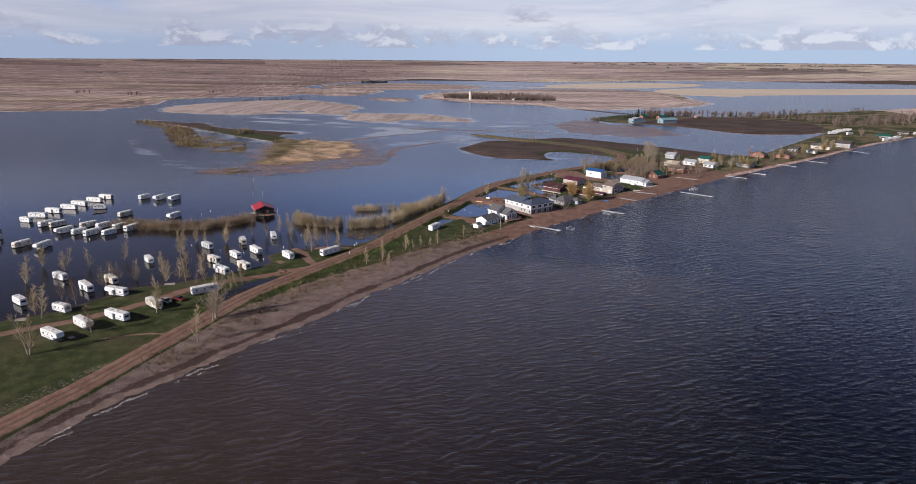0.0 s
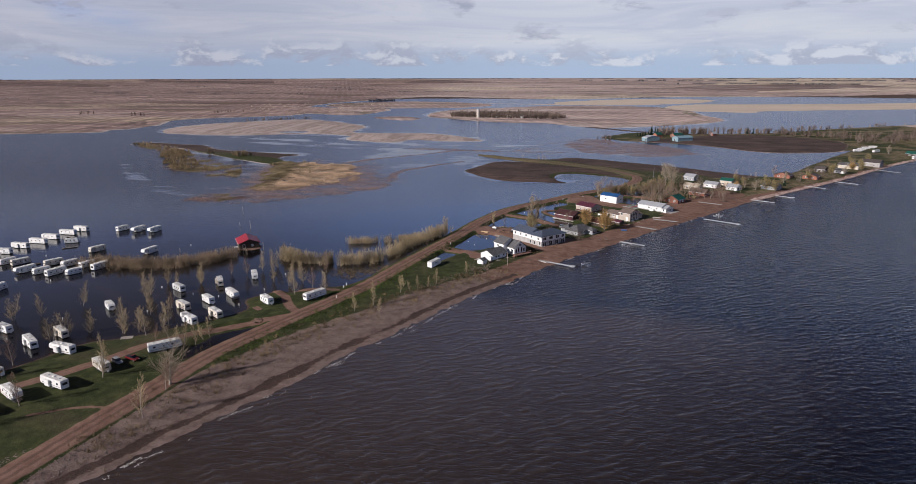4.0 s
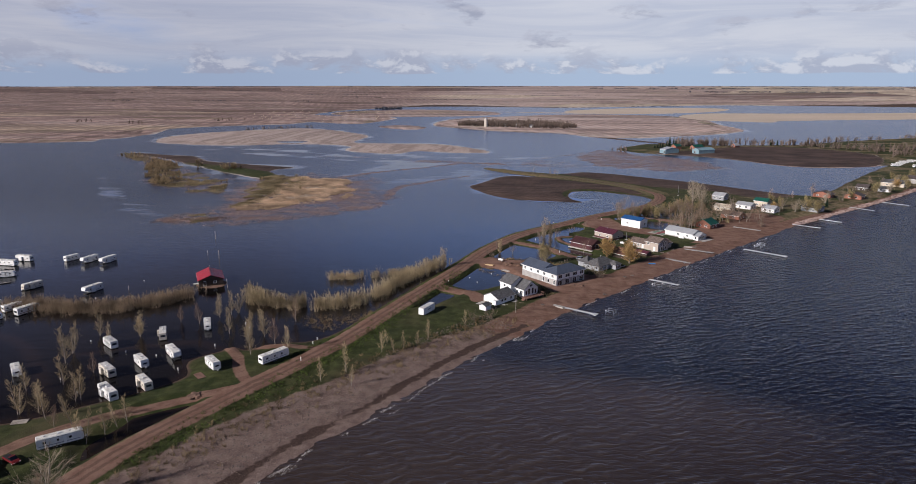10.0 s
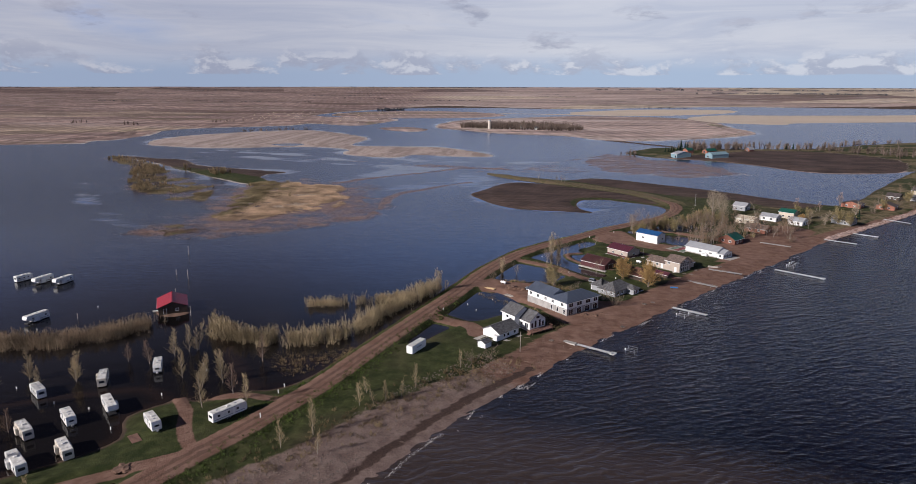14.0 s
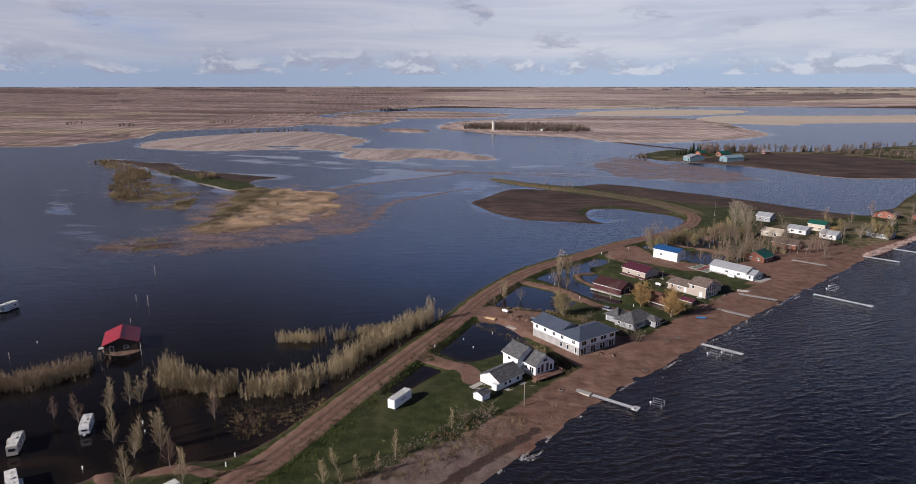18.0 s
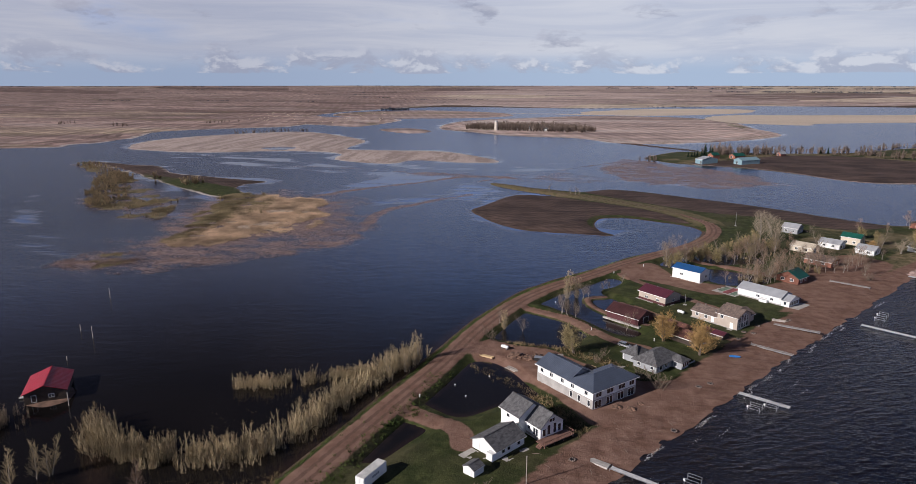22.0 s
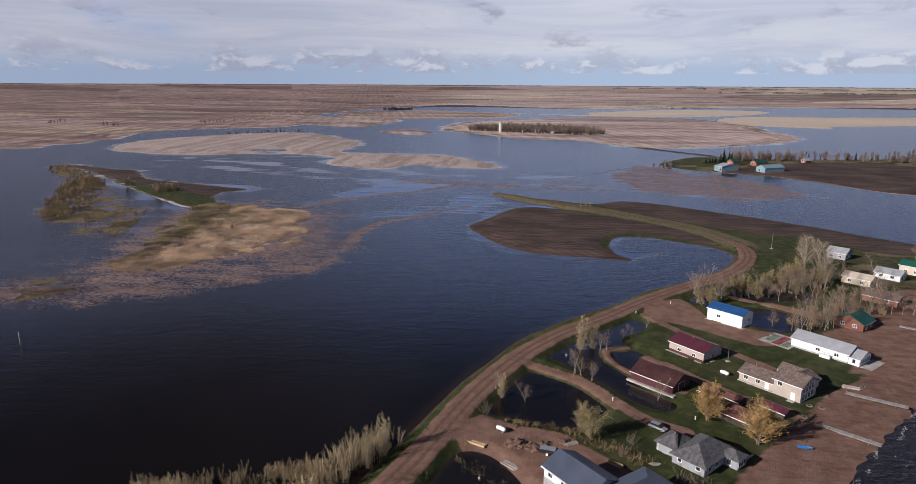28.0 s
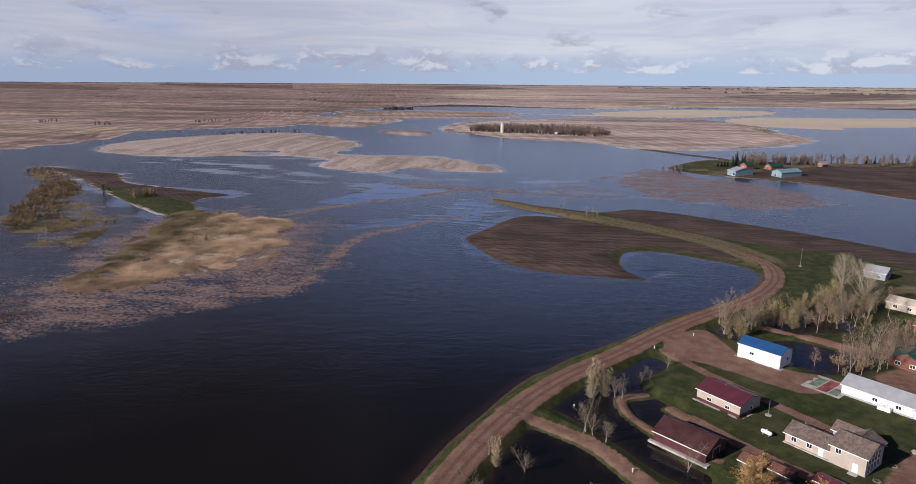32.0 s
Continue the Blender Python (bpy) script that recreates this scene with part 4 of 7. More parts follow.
M_FAR_WOOD = mat("far_bare_wood", (0.20, 0.155, 0.13), 0.95, var=0.3, scale=0.06, fine=0.8, bump=0.0, spec=0.05)
# distance haze painted into the base colour: paler and bluer than bare wood
M_FAR_HAZY = mat("far_hazed_shelterbelt", (0.095, 0.098, 0.115), 0.95, var=0.3, scale=0.02, fine=0.3, bump=0.0, spec=0.05)
M_ROCK = mat("pale_stones", (0.175, 0.135, 0.115), 0.9, var=0.35, scale=0.35, fine=5, bump=0.3)
M_PINK_ROCK = mat("pink_granite_rocks", (0.34, 0.245, 0.215), 0.9, var=0.3, scale=0.35, fine=5, bump=0.3)
M_DRIFT = mat("driftwood", (0.21, 0.155, 0.125), 0.9, var=0.35, scale=0.4, fine=5, bump=0.2)
M_FOAM = mat("white_foam", (0.70, 0.66, 0.62), 0.9, var=0.25, scale=1.5, fine=6, bump=0.2)
M_BRUSH = mat("dry_weeds", (0.20, 0.15, 0.085), 0.95, var=0.35, scale=0.2, fine=2, bump=0.0, spec=0.05)
M_GRASSBLADE = mat("long_grass", (0.085, 0.115, 0.03), 0.9, var=0.35, scale=0.2, fine=2, bump=0.0, spec=0.1)
M_REED = mat("dry_reed", (0.56, 0.415, 0.29), 0.95, var=0.35, scale=0.06, fine=1.5, bump=0.0, spec=0.05)
M_BLUE = mat("blue_hull", (0.03, 0.17, 0.48), 0.4, var=0.1, bump=0.0)
M_SILVER = mat("silver_car_paint", (0.50, 0.51, 0.53), 0.25, 0.5, var=0.05, bump=0.0)
M_RED_PAINT = mat("dark_red_car_paint", (0.17, 0.02, 0.022), 0.3, 0.2, var=0.08, bump=0.0)
M_TANK = mat("white_enamel", (0.80, 0.80, 0.78), 0.35, var=0.05, bump=0.0)
M_NEW_WOOD = mat("fresh_lumber", (0.50, 0.36, 0.20), 0.8, var=0.15, bump=0.1)
M_RUST = mat("rust_brown_roof", (0.13, 0.055, 0.042), 0.8, var=0.25, scale=0.5, fine=3, bump=0.3)
M_PATIO = mat("patio_paving", (0.42, 0.36, 0.32), 0.85, var=0.2, scale=0.8, fine=3, bump=0.2)


def pane_on(parent, face, u, z, w, h, plane, material=None, name="window"):
    """A framed window or door on a wall: face W (x is plane), S (y is plane), E or N."""
    out = -1 if face in "WS" else 1

    def slab(u0, u1, z0, z1, d0, d1):
        a, b = sorted((plane + out * d0, plane + out * d1))
        return (a, b, u0, u1, z0, z1) if face in "WE" else (u0, u1, a, b, z0, z1)

    bm = bmesh.new()
    t = 0.12
    for dims in ((u - w / 2 - t, u + w / 2 + t, z - t, z), (u - w / 2 - t, u + w / 2 + t, z + h, z + h + t), (u - w / 2 - t, u - w / 2, z, z + h), (u + w / 2, u + w / 2 + t, z, z + h)):
        box(bm, *slab(*dims, 0.003, 0.09))
    fr = part(name, bm, M_TRIM, parent)
    part("pane" if material is None else "panel", a_box(*slab(u - w / 2, u + w / 2, z, z + h, 0.003, 0.04)), material or M_GLASS, fr)
    if name == "window" and w > 1.1:
        part("mullion", a_box(*slab(u - 0.04, u + 0.04, z, z + h, 0.045, 0.075)), M_TRIM, fr)
    return fr


def block(parent, x0, x1, y0, y1, h, ridge, rise, wall, roof, over=0.5, hip=0.0, plinth=None, z0=0.0):
    """A storey or two of walls with a roof: ridge along x or y, or hipped by that many metres at both ends."""
    cx, cy = (x0 + x1) / 2, (y0 + y1) / 2
    if plinth:
        part("base_course", a_box(x0 - 0.03, x1 + 0.03, y0 - 0.03, y1 + 0.03, z0 - 1.5, z0 + plinth[1]), plinth[0], parent)
        z_wall = z0 + plinth[1]
    else:
        z_wall = z0 - 1.5
    if hip:
        part("wall", a_box(x0, x1, y0, y1, z_wall, z0 + h), wall, parent)
        bm = bmesh.new()
        X0, X1, Y0, Y1, zb = x0 - over, x1 + over, y0 - over, y1 + over, z0 + h - 0.1
        base = [(X0, Y0), (X1, Y0), (X1, Y1), (X0, Y1)]
        low = [bm.verts.new((px, py, zb)) for px, py in base]
        mid = [bm.verts.new((px, py, zb + 0.22)) for px, py in base]
        if ridge == "x":
            top = [bm.verts.new((X0 + hip, cy, zb + rise)), bm.verts.new((X1 - hip, cy, zb + rise))]
            faces = [(mid[0], mid[1], top[1], top[0]), (mid[1], mid[2], top[1]), (mid[2], mid[3], top[0], top[1]), (mid[3], mid[0], top[0])]
        else:
            top = [bm.verts.new((cx, Y0 + hip, zb + rise)), bm.verts.new((cx, Y1 - hip, zb + rise))]
            faces = [(mid[0], mid[1], top[0]), (mid[1], mid[2], top[1], top[0]), (mid[2], mid[3], top[1]), (mid[3], mid[0], top[0], top[1])]
        bm.faces.new(low[::-1])
        for i in range(4):
            bm.faces.new((low[i], low[(i + 1) % 4], mid[(i + 1) % 4], mid[i]))
        for f in faces:
            bm.faces.new(f)
        bmesh.ops.recalc_face_normals(bm, faces=bm.faces[:])
        return part("roof", bm, roof, parent)
    if ridge == "y":
        outline = [(x0, z_wall), (x1, z_wall), (x1, z0 + h), (cx, z0 + h + rise), (x0, z0 + h)]
        part("wall", extrude_outline(outline, "y", y0, y1), wall, parent)
        k = rise / (cx - x0)
        lo, t = z0 + h - over * k, 0.16
        ends = [(x0 - over, lo + 0.02), (cx, z0 + h + rise + 0.02), (x1 + over, lo + 0.02), (x1 + over, lo + t + 0.05), (cx, z0 + h + rise + t + 0.05), (x0 - over, lo + t + 0.05)]
        ob = part("roof", extrude_outline(ends, "y", y0 - over, y1 + over), roof, parent)
        part("ridge_cap", a_box(cx - 0.18, cx + 0.18, y0 - over, y1 + over, z0 + h + rise + t - 0.02, z0 + h + rise + t + 0.09), roof, ob)
        part("eave_trim", a_box(x0 - over - 0.04, x0 - over, y0 - over, y1 + over, lo - 0.05, lo + t), M_TRIM, ob)
    else:
        outline = [(y0, z_wall), (y1, z_wall), (y1, z0 + h), (cy, z0 + h + rise), (y0, z0 + h)]
        part("wall", extrude_outline(outline, "x", x0, x1), wall, parent)
        k = rise / (cy - y0)
        lo, t = z0 + h - over * k, 0.16
        ends = [(y0 - over, lo + 0.02), (cy, z0 + h + rise + 0.02), (y1 + over, lo + 0.02), (y1 + over, lo + t + 0.05), (cy, z0 + h + rise + t + 0.05), (y0 - over, lo + t + 0.05)]
        ob = part("roof", extrude_outline(ends, "x", x0 - over, x1 + over), roof, parent)
        part("ridge_cap", a_box(x0 - over, x1 + over, cy - 0.18, cy + 0.18, z0 + h + rise + t - 0.02, z0 + h + rise + t + 0.09), roof, ob)
        part("eave_trim", a_box(x0 - over, x1 + over, y0 - over - 0.04, y0 - over, lo - 0.05, lo + t), M_TRIM, ob)
    return ob


def apron(parent, x0, x1, y0, y1, wide, name="concrete_apron"):
    bm = bmesh.new()
    box(bm, x0 - wide, x0 - 0.04, y0 - wide, y1 + wide, -0.5, 0.06)
    box(bm, x0 - 0.04, x1 + wide, y0 - wide, y0 - 0.04, -0.5, 0.06)
    part(name, bm, M_CONCRETE, parent)


def roof_vent(parent, x, y, z):
    part("roof_vent", rod(bmesh.new(), (x, y, z - 0.3), (x, y, z + 0.45), 0.16, 0.16), M_STEEL, parent)


# ---- houses and sheds along the ridge ----
def blue_shed():
    b = thing("shed", "white metal pole shed with a bright blue roof", "shed", pose(77.7, 503.2, 1.1, rz=47), "sheds by the lots")
    block(b, 0, 8.2, 0, 13.9, 4.7, "y", 1.5, M_WHITE, M_BLUE_ROOF, 0.35)
    apron(b, 0, 8.2, 0, 13.9, 0.7)
    pane_on(b, "W", 9.2, 2.0, 1.3, 0.9, 0)
    pane_on(b, "W", 3.6, 0.15, 3.2, 3.0, 0, M_TRIM, "garage_door")
    pane_on(b, "S", 5.2, 1.9, 1.1, 0.9, 0)


def maroon_shed():
    b = thing("shed", "tan metal shed with a maroon roof and maroon skirting", "shed", pose(56.0, 469.1, 1.1, rz=42), "sheds by the lots")
    block(b, 0, 9.7, 0, 13.4, 3.5, "y", 1.9, M_TAN, M_MAROON_ROOF, 0.4, plinth=(M_MAROON_WALL, 0.95))
    apron(b, 0, 9.7, 0, 13.4, 0.9)
    pane_on(b, "W", 9.4, 1.2, 1.3, 0.9, 0)
    pane_on(b, "W", 3.7, 1.2, 1.3, 0.9, 0)
    pane_on(b, "S", 5.2, 1.2, 1.3, 0.9, 0)
    roof_vent(b, 4.6, 7.6, 5.5)


def brown_shed():
    dark_roof = mat("rusty_brown_roof", (0.060, 0.024, 0.024), 0.5, var=0.2, scale=0.3, bump=0.5, ribs=0.9)
    b = thing("shed", "dark maroon machine shed with rusty brown roof beside water", "shed", pose(41.7, 445.5, 0.9, rz=48), "sheds by the lots")
    block(b, 0, 9.8, 0, 14.2, 2.7, "y", 2.3, M_MAROON_WALL, dark_roof, 0.45)
    apron(b, 0, 9.8, 0, 14.2, 1.0)
    pane_on(b, "S", 4.9, 0.1, 3.2, 2.4, 0, M_DARK_WOOD, "garage_door")


def tan_house():
    b = thing("house", "tan sided house with brown shingles and tall lake windows", "house", pose(76.9, 444.4, 1.1, rz=44), "houses on the ridge")
    block(b, 0, 9.2, 0, 8.0, 4.9, "y", 2.0, M_TAN, M_TAN_SHINGLE, 0.55)
    block(b, 0.6, 8.4, 8.0, 19.0, 2.7, "y", 1.7, M_TAN, M_TAN_SHINGLE, 0.5)
    block(b, 9.2, 15.5, 2.0, 9.0, 2.7, "x", 1.7, M_TAN, M_TAN_SHINGLE, 0.5)
    block(b, 12.0, 17.0, 6.0, 12.5, 2.7, "y", 1.5, M_GREY_SIDING, M_TAN_SHINGLE, 0.5)
    part("foundation", a_box(-0.08, 9.28, -0.08, 19.1, -1.0, 0.25), M_CONCRETE, b)
    for u in (16.8, 13.0):
        pane_on(b, "W", u, 1.1, 1.2, 1.1, 0.6)
    pane_on(b, "W", 10.2, 0.2, 0.95, 2.1, 0.6, M_TRIM, "door")
    pane_on(b, "W", 6.2, 3.2, 1.2, 1.2, 0)
    pane_on(b, "W", 2.2, 0.3, 1.0, 2.0, 0, M_TRIM, "door")
    for u in (1.6, 3.3, 5.0, 6.7):
        pane_on(b, "S", u, 0.5, 1.2, 1.9, 0)
        pane_on(b, "S", u, 2.8, 1.2, 2.0 + (0.7 if 3 < u < 6 else 0), 0)
    roof_vent(b, 3.0, 10.5, 4.0)
    roof_vent(b, 6.5, 17.0, 4.0)
    part("entry_porch", a_box(-1.6, -0.02, 1.2, 3.2, -0.6, 0.15), M_CONCRETE, b)


def long_house():
    b = thing("house", "long white house with grey metal roof and glazed porch", "house", pose(102.8, 475.0, 1.1, rz=44), "houses on the ridge")
    block(b, 0, 9.0, 0, 18.5, 3.2, "y", 1.9, M_WHITE, M_GREY_METAL, 0.45, plinth=(M_STONE_GREY, 0.55))
    block(b, 0.3, 8.7, -3.4, 0, 2.5, "y", 1.6, M_WHITE, M_GREY_METAL, 0.45)
    part("side_entry", a_box(-1.5, -0.02, 5.0, 8.3, -0.8, 1.15), M_WHITE, b)
    bm = bmesh.new()
    for y in (5.0, 6.6, 8.3):
        rod(bm, (-1.45, y, 1.15), (-1.45, y, 2.1), 0.05)
    rod(bm, (-1.45, 5.0, 2.1), (-1.45, 8.3, 2.1), 0.05)
    part("railing", bm, M_STEEL, b)
    for u in (3.6, 9.6):
        pane_on(b, "W", u, 1.4, 1.3, 0.9, 0)
    pane_on(b, "W", -1.7, 0.8, 0.9, 1.3, 0.3)
    for u in (1.4, 2.9, 4.4, 5.9, 7.4):
        pane_on(b, "S", u, 0.7, 1.15, 1.4, -3.4)
    bm = box(bmesh.new(), 0.5, 10.5, -7.2, -3.5, -0.6, 0.12)
    part("patio", bm, M_CONCRETE, b)
    p = thing("sport_court", "faded red and green painted concrete pad", "paving", pose(88.5, 493.0, 1.12, rz=44), "")
    part("slab", a_box(-6, 5.5, -5.5, 5.5, -0.5, 0.08), M_CONCRETE, p)
    red = mat("faded_red_paint", (0.26, 0.07, 0.075), 0.85, var=0.35, scale=0.4, fine=2, bump=0.1)
    green = mat("faded_green_paint", (0.17, 0.24, 0.17), 0.85, var=0.35, scale=0.4, fine=2, bump=0.1)
    part("painted_area", a_box(-5, 4.5, -1.6, 1.4, 0.084, 0.09), red, p)
    part("painted_area", a_box(-5, 0.2, -4.6, -2.0, 0.084, 0.09), green, p)
    part("painted_area", a_box(-3.5, 3.8, 1.8, 4.4, 0.084, 0.09), green, p)


def big_house():
    b = thing("house", "large two-storey house under construction, white wrap, slate roof", "house", pose(19.0, 377.9, 1.1, rz=41), "houses on the ridge")
    block(b, 0, 17.6, 0, 9.5, 5.4, "x", 2.6, M_WHITE, M_SLATE_METAL, 0.7, hip=5.6)
    block(b, 0, 9.5, 9.5, 23.0, 5.4, "y", 2.2, M_WHITE, M_SLATE_METAL, 0.55)
    lower = bmesh.new()
    box(lower, -0.06, 17.66, -0.06, 0.1, -1.2, 2.75)
    box(lower, -0.06, 0.1, 0.1, 23.05, -1.2, 2.75)
    box(lower, 17.5, 17.66, 0.1, 9.5, -1.2, 2.75)
    part("lower_storey", lower, M_STONE_GREY, b, "grey lower storey wall")
    for u in (21.0, 16.8, 12.2, 8.0, 2.6):
        pane_on(b, "W", u, 3.5, 1.15, 1.15, 0)
    for u in (8.4, 5.2, 1.4):
        pane_on(b, "W", u, 0.6, 0.9, 1.7, -0.06)
    for u, w in ((2.2, 2.2), (6.8, 2.6), (11.6, 2.6), (15.8, 2.0)):
        pane_on(b, "S", u, 3.35, w, 1.7, 0)
    for u in (2.0, 6.6, 11.2, 15.6):
        pane_on(b, "S", u, 0.15, 2.4, 2.2, -0.06)
    part("fascia", a_box(-0.8, 18.4, -0.79, -0.72, 5.15, 5.38), M_TRIM, b)
    part("rain_gutter", rod(bmesh.new(), (-0.85, 0, 5.25), (-0.85, 23.3, 5.25), 0.09), M_TRIM, b)


def white_house():
    b = thing("house", "white lake house with grey shingles and wooden deck", "house", pose(4.4, 359.3, 1.1, rz=42), "houses on the ridge")
    block(b, 0, 7.8, 0, 6.4, 3.0, "y", 2.9, M_WHITE, M_SHINGLE, 0.45, z0=0.9)
    block(b, -2.4, 6.4, 5.6, 12.8, 5.3, "y", 2.5, M_WHITE, M_SHINGLE, 0.5)
    part("foundation", a_box(-0.06, 7.86, -0.06, 5.5, -1.0, 0.9), M_CONCRETE, b)
    pane_on(b, "W", 1.8, 1.1, 1.7, 1.9, 0)
    pane_on(b, "W", 4.3, 1.9, 0.9, 0.9, 0)
    pane_on(b, "W", 9.8, 3.6, 1.1, 0.8, -2.4)
    for u, h in ((1.2, 1.9), (2.8, 2.6), (4.9, 2.6), (6.5, 1.9)):
        pane_on(b, "S", u, 1.3, 1.0, h, 0)
    pane_on(b, "S", 3.9, 4.6, 1.6, 0.9, 0)
    deck = part("deck", a_box(-1.6, 8.8, -3.2, -0.08, 0.75, 0.92), M_DECK, b, "reddish brown timber deck")
    bm = bmesh.new()
    for x in np.linspace(-1.5, 8.7, 14):
        box(bm, x - 0.05, x + 0.05, -3.18, -3.08, 0.92, 1.9)
    box(bm, -1.6, 8.8, -3.22, -3.05, 1.88, 1.98)
    for y in np.linspace(-2.5, -0.3, 4):
        box(bm, 8.65, 8.75, y - 0.05, y + 0.05, 0.92, 1.9)
    box(bm, 8.6, 8.8, -3.2, -0.1, 1.88, 1.98)
    part("railing", bm, M_DECK, deck)
    for x in (-1.3, 1.9, 5.2, 8.5):
        part("post", a_box(x - 0.1, x + 0.1, -3.1, -2.9, -1.2, 0.75), M_DECK, deck)
    bm = bmesh.new()
    for i in range(4):
        box(bm, -2.6, -1.65, -2.6 + 0.02 * i, -1.0, 0.18 * i, 0.18 * i + 0.17) if i < 1 else box(bm, -2.6 + 0.25 * i, -1.65, -2.6, -1.0, 0.18 * i, 0.18 * i + 0.17)
    part("steps", bm, M_DECK, deck)
    roof_vent(b, 1.5, 8.2, 6.2)
    roof_vent(b, 4.5, 8.6, 6.3)
    g = thing("garage", "white gabled garage with grey shingle roof", "garage", pose(-6.2, 350.0, 1.05, rz=50), "houses on the ridge")
    block(g, 0, 10.2, 0, 8.2, 2.5, "x", 2.0, M_WHITE, M_SHINGLE, 0.45)
    pane_on(g, "W", 6.4, 0.4, 1.0, 2.0, 0, M_TRIM, "door")
    pane_on(g, "W", 2.2, 0.1, 2.6, 2.1, 0, M_TRIM, "garage_door")
    for u in (2.4, 4.4, 8.0):
        pane_on(g, "S", u, 1.0, 1.0, 1.0, 0)
    for i in range(5):
        part("patio_slab", a_box(1.2 + 1.7 * i, 2.7 + 1.7 * i, -2.4, -0.5, -0.5, 0.12), M_CONCRETE, g)
    part("driveway_slab", a_box(-5.2, -0.5, 1.5, 8.0, -0.6, 0.10), M_CONCRETE, g)
    part("lean_to", a_box(-1.5, -0.03, 0.0, 2.0, -0.8, 2.1), M_WHITE, g)
    s = thing("garden_shed", "small white garden shed with grey roof", "shed", pose(-10.9, 341.9, 0.95, rz=54), "")
    block(s, 0, 3.4, 0, 3.4, 2.0, "x", 0.8, M_WHITE, M_SHINGLE, 0.2)
    pane_on(s, "W", 1.7, 0.1, 1.3, 1.8, 0, M_TRIM, "door")


def grey_house():
    b = thing("house", "grey single-storey house with hipped grey shingle roof", "house", pose(40.8, 403.4, 1.05, rz=47), "houses on the ridge")
    block(b, 0, 13.0, 0, 8.4, 2.5, "x", 3.1, M_GREY_SIDING, M_SHINGLE, 0.6, hip=4.6)
    block(b, 2.0, 9.0, 8.4, 14.0, 2.5, "y", 2.5, M_GREY_SIDING, M_SHINGLE, 0.6, hip=3.9)
    block(b, 8.6, 12.6, -3.6, 1.2, 2.5, "y", 1.6, M_GREY_SIDING, M_SHINGLE, 0.5, hip=2.4)
    part("foundation", a_box(-0.06, 13.06, -0.06, 8.4, -1.0, 0.2), M_CONCRETE, b)
    for u in (6.4, 1.6):
        pane_on(b, "W", u, 1.1, 1.0, 0.9, 0)
    for u in (9.4, 10.6, 11.8):
        pane_on(b, "S", u, 0.7, 0.95, 1.4, -3.6)
    pane_on(b, "W", -1.4, 0.7, 1.0, 1.4, 8.6)
    pane_on(b, "W", 11.2, 0.1, 4.6, 2.1, 2.0, M_GREY_SIDING, "garage_door")
    for u in (2.5, 5.5):
        pane_on(b, "S", u, 0.8, 1.4, 1.3, 0)
    part("driveway_slab", a_box(-5.0, 1.9, 8.7, 13.8, -0.5, 0.08), M_CONCRETE, b)
    part("patio", a_box(13.4, 18.0, -2.5, 3.5, -0.5, 0.08), M_PATIO, b)
    part("patio_wall", a_box(13.4, 18.0, -2.9, -2.55, -0.5, 0.45), M_CONCRETE, b)
    roof_vent(b, 3.5, 6.0, 4.4)
    roof_vent(b, 5.0, 11.0, 4.6)


def red_shed():
    x, y = -141.6, 364.7
    b = thing("boathouse", "dark brown shed with bright red metal roof in flood water", "shed", pose(x, y, 0.35, rz=29), "")
    block(b, 0, 10.5, 0, 13.5, 2.9, "y", 2.0, M_DARK_WOOD, M_RED_ROOF, 0.55)
    pane_on(b, "S", 2.4, 0.2, 1.1, 2.0, 0, M_DARK_WOOD, "door")
    pane_on(b, "S", 6.8, 1.1, 1.2, 0.9, 0)
    mound = thing("dirt_mound", "low mound of bare brown soil round the shed", "mound", pose(x + 3.6, y + 5.5, -0.6, rz=27))
    bm = bmesh.new()
    bmesh.ops.create_icosphere(bm, subdivisions=4, radius=1.0)
    for v in bm.verts:
        n = noise.noise(v.co * 2.2) * 0.16
        v.co = Vector((v.co.x * (8.2 + 5 * n), v.co.y * (7.6 + 5 * n), max(v.co.z, -0.2) * (1.05 + n)))
    part("soil", bm, mat("bare_soil", (0.17, 0.10, 0.07), 0.95, var=0.3, scale=0.4, fine=3, bump=0.5), mound)
    dock = thing("small_boat", "small pale aluminium boat pulled up on the mound", "boat", pose(x - 4.5, y + 3.5, 0.15, rz=20))
    hull(dock, 3.6, 1.4, 0.55, M_ALU)


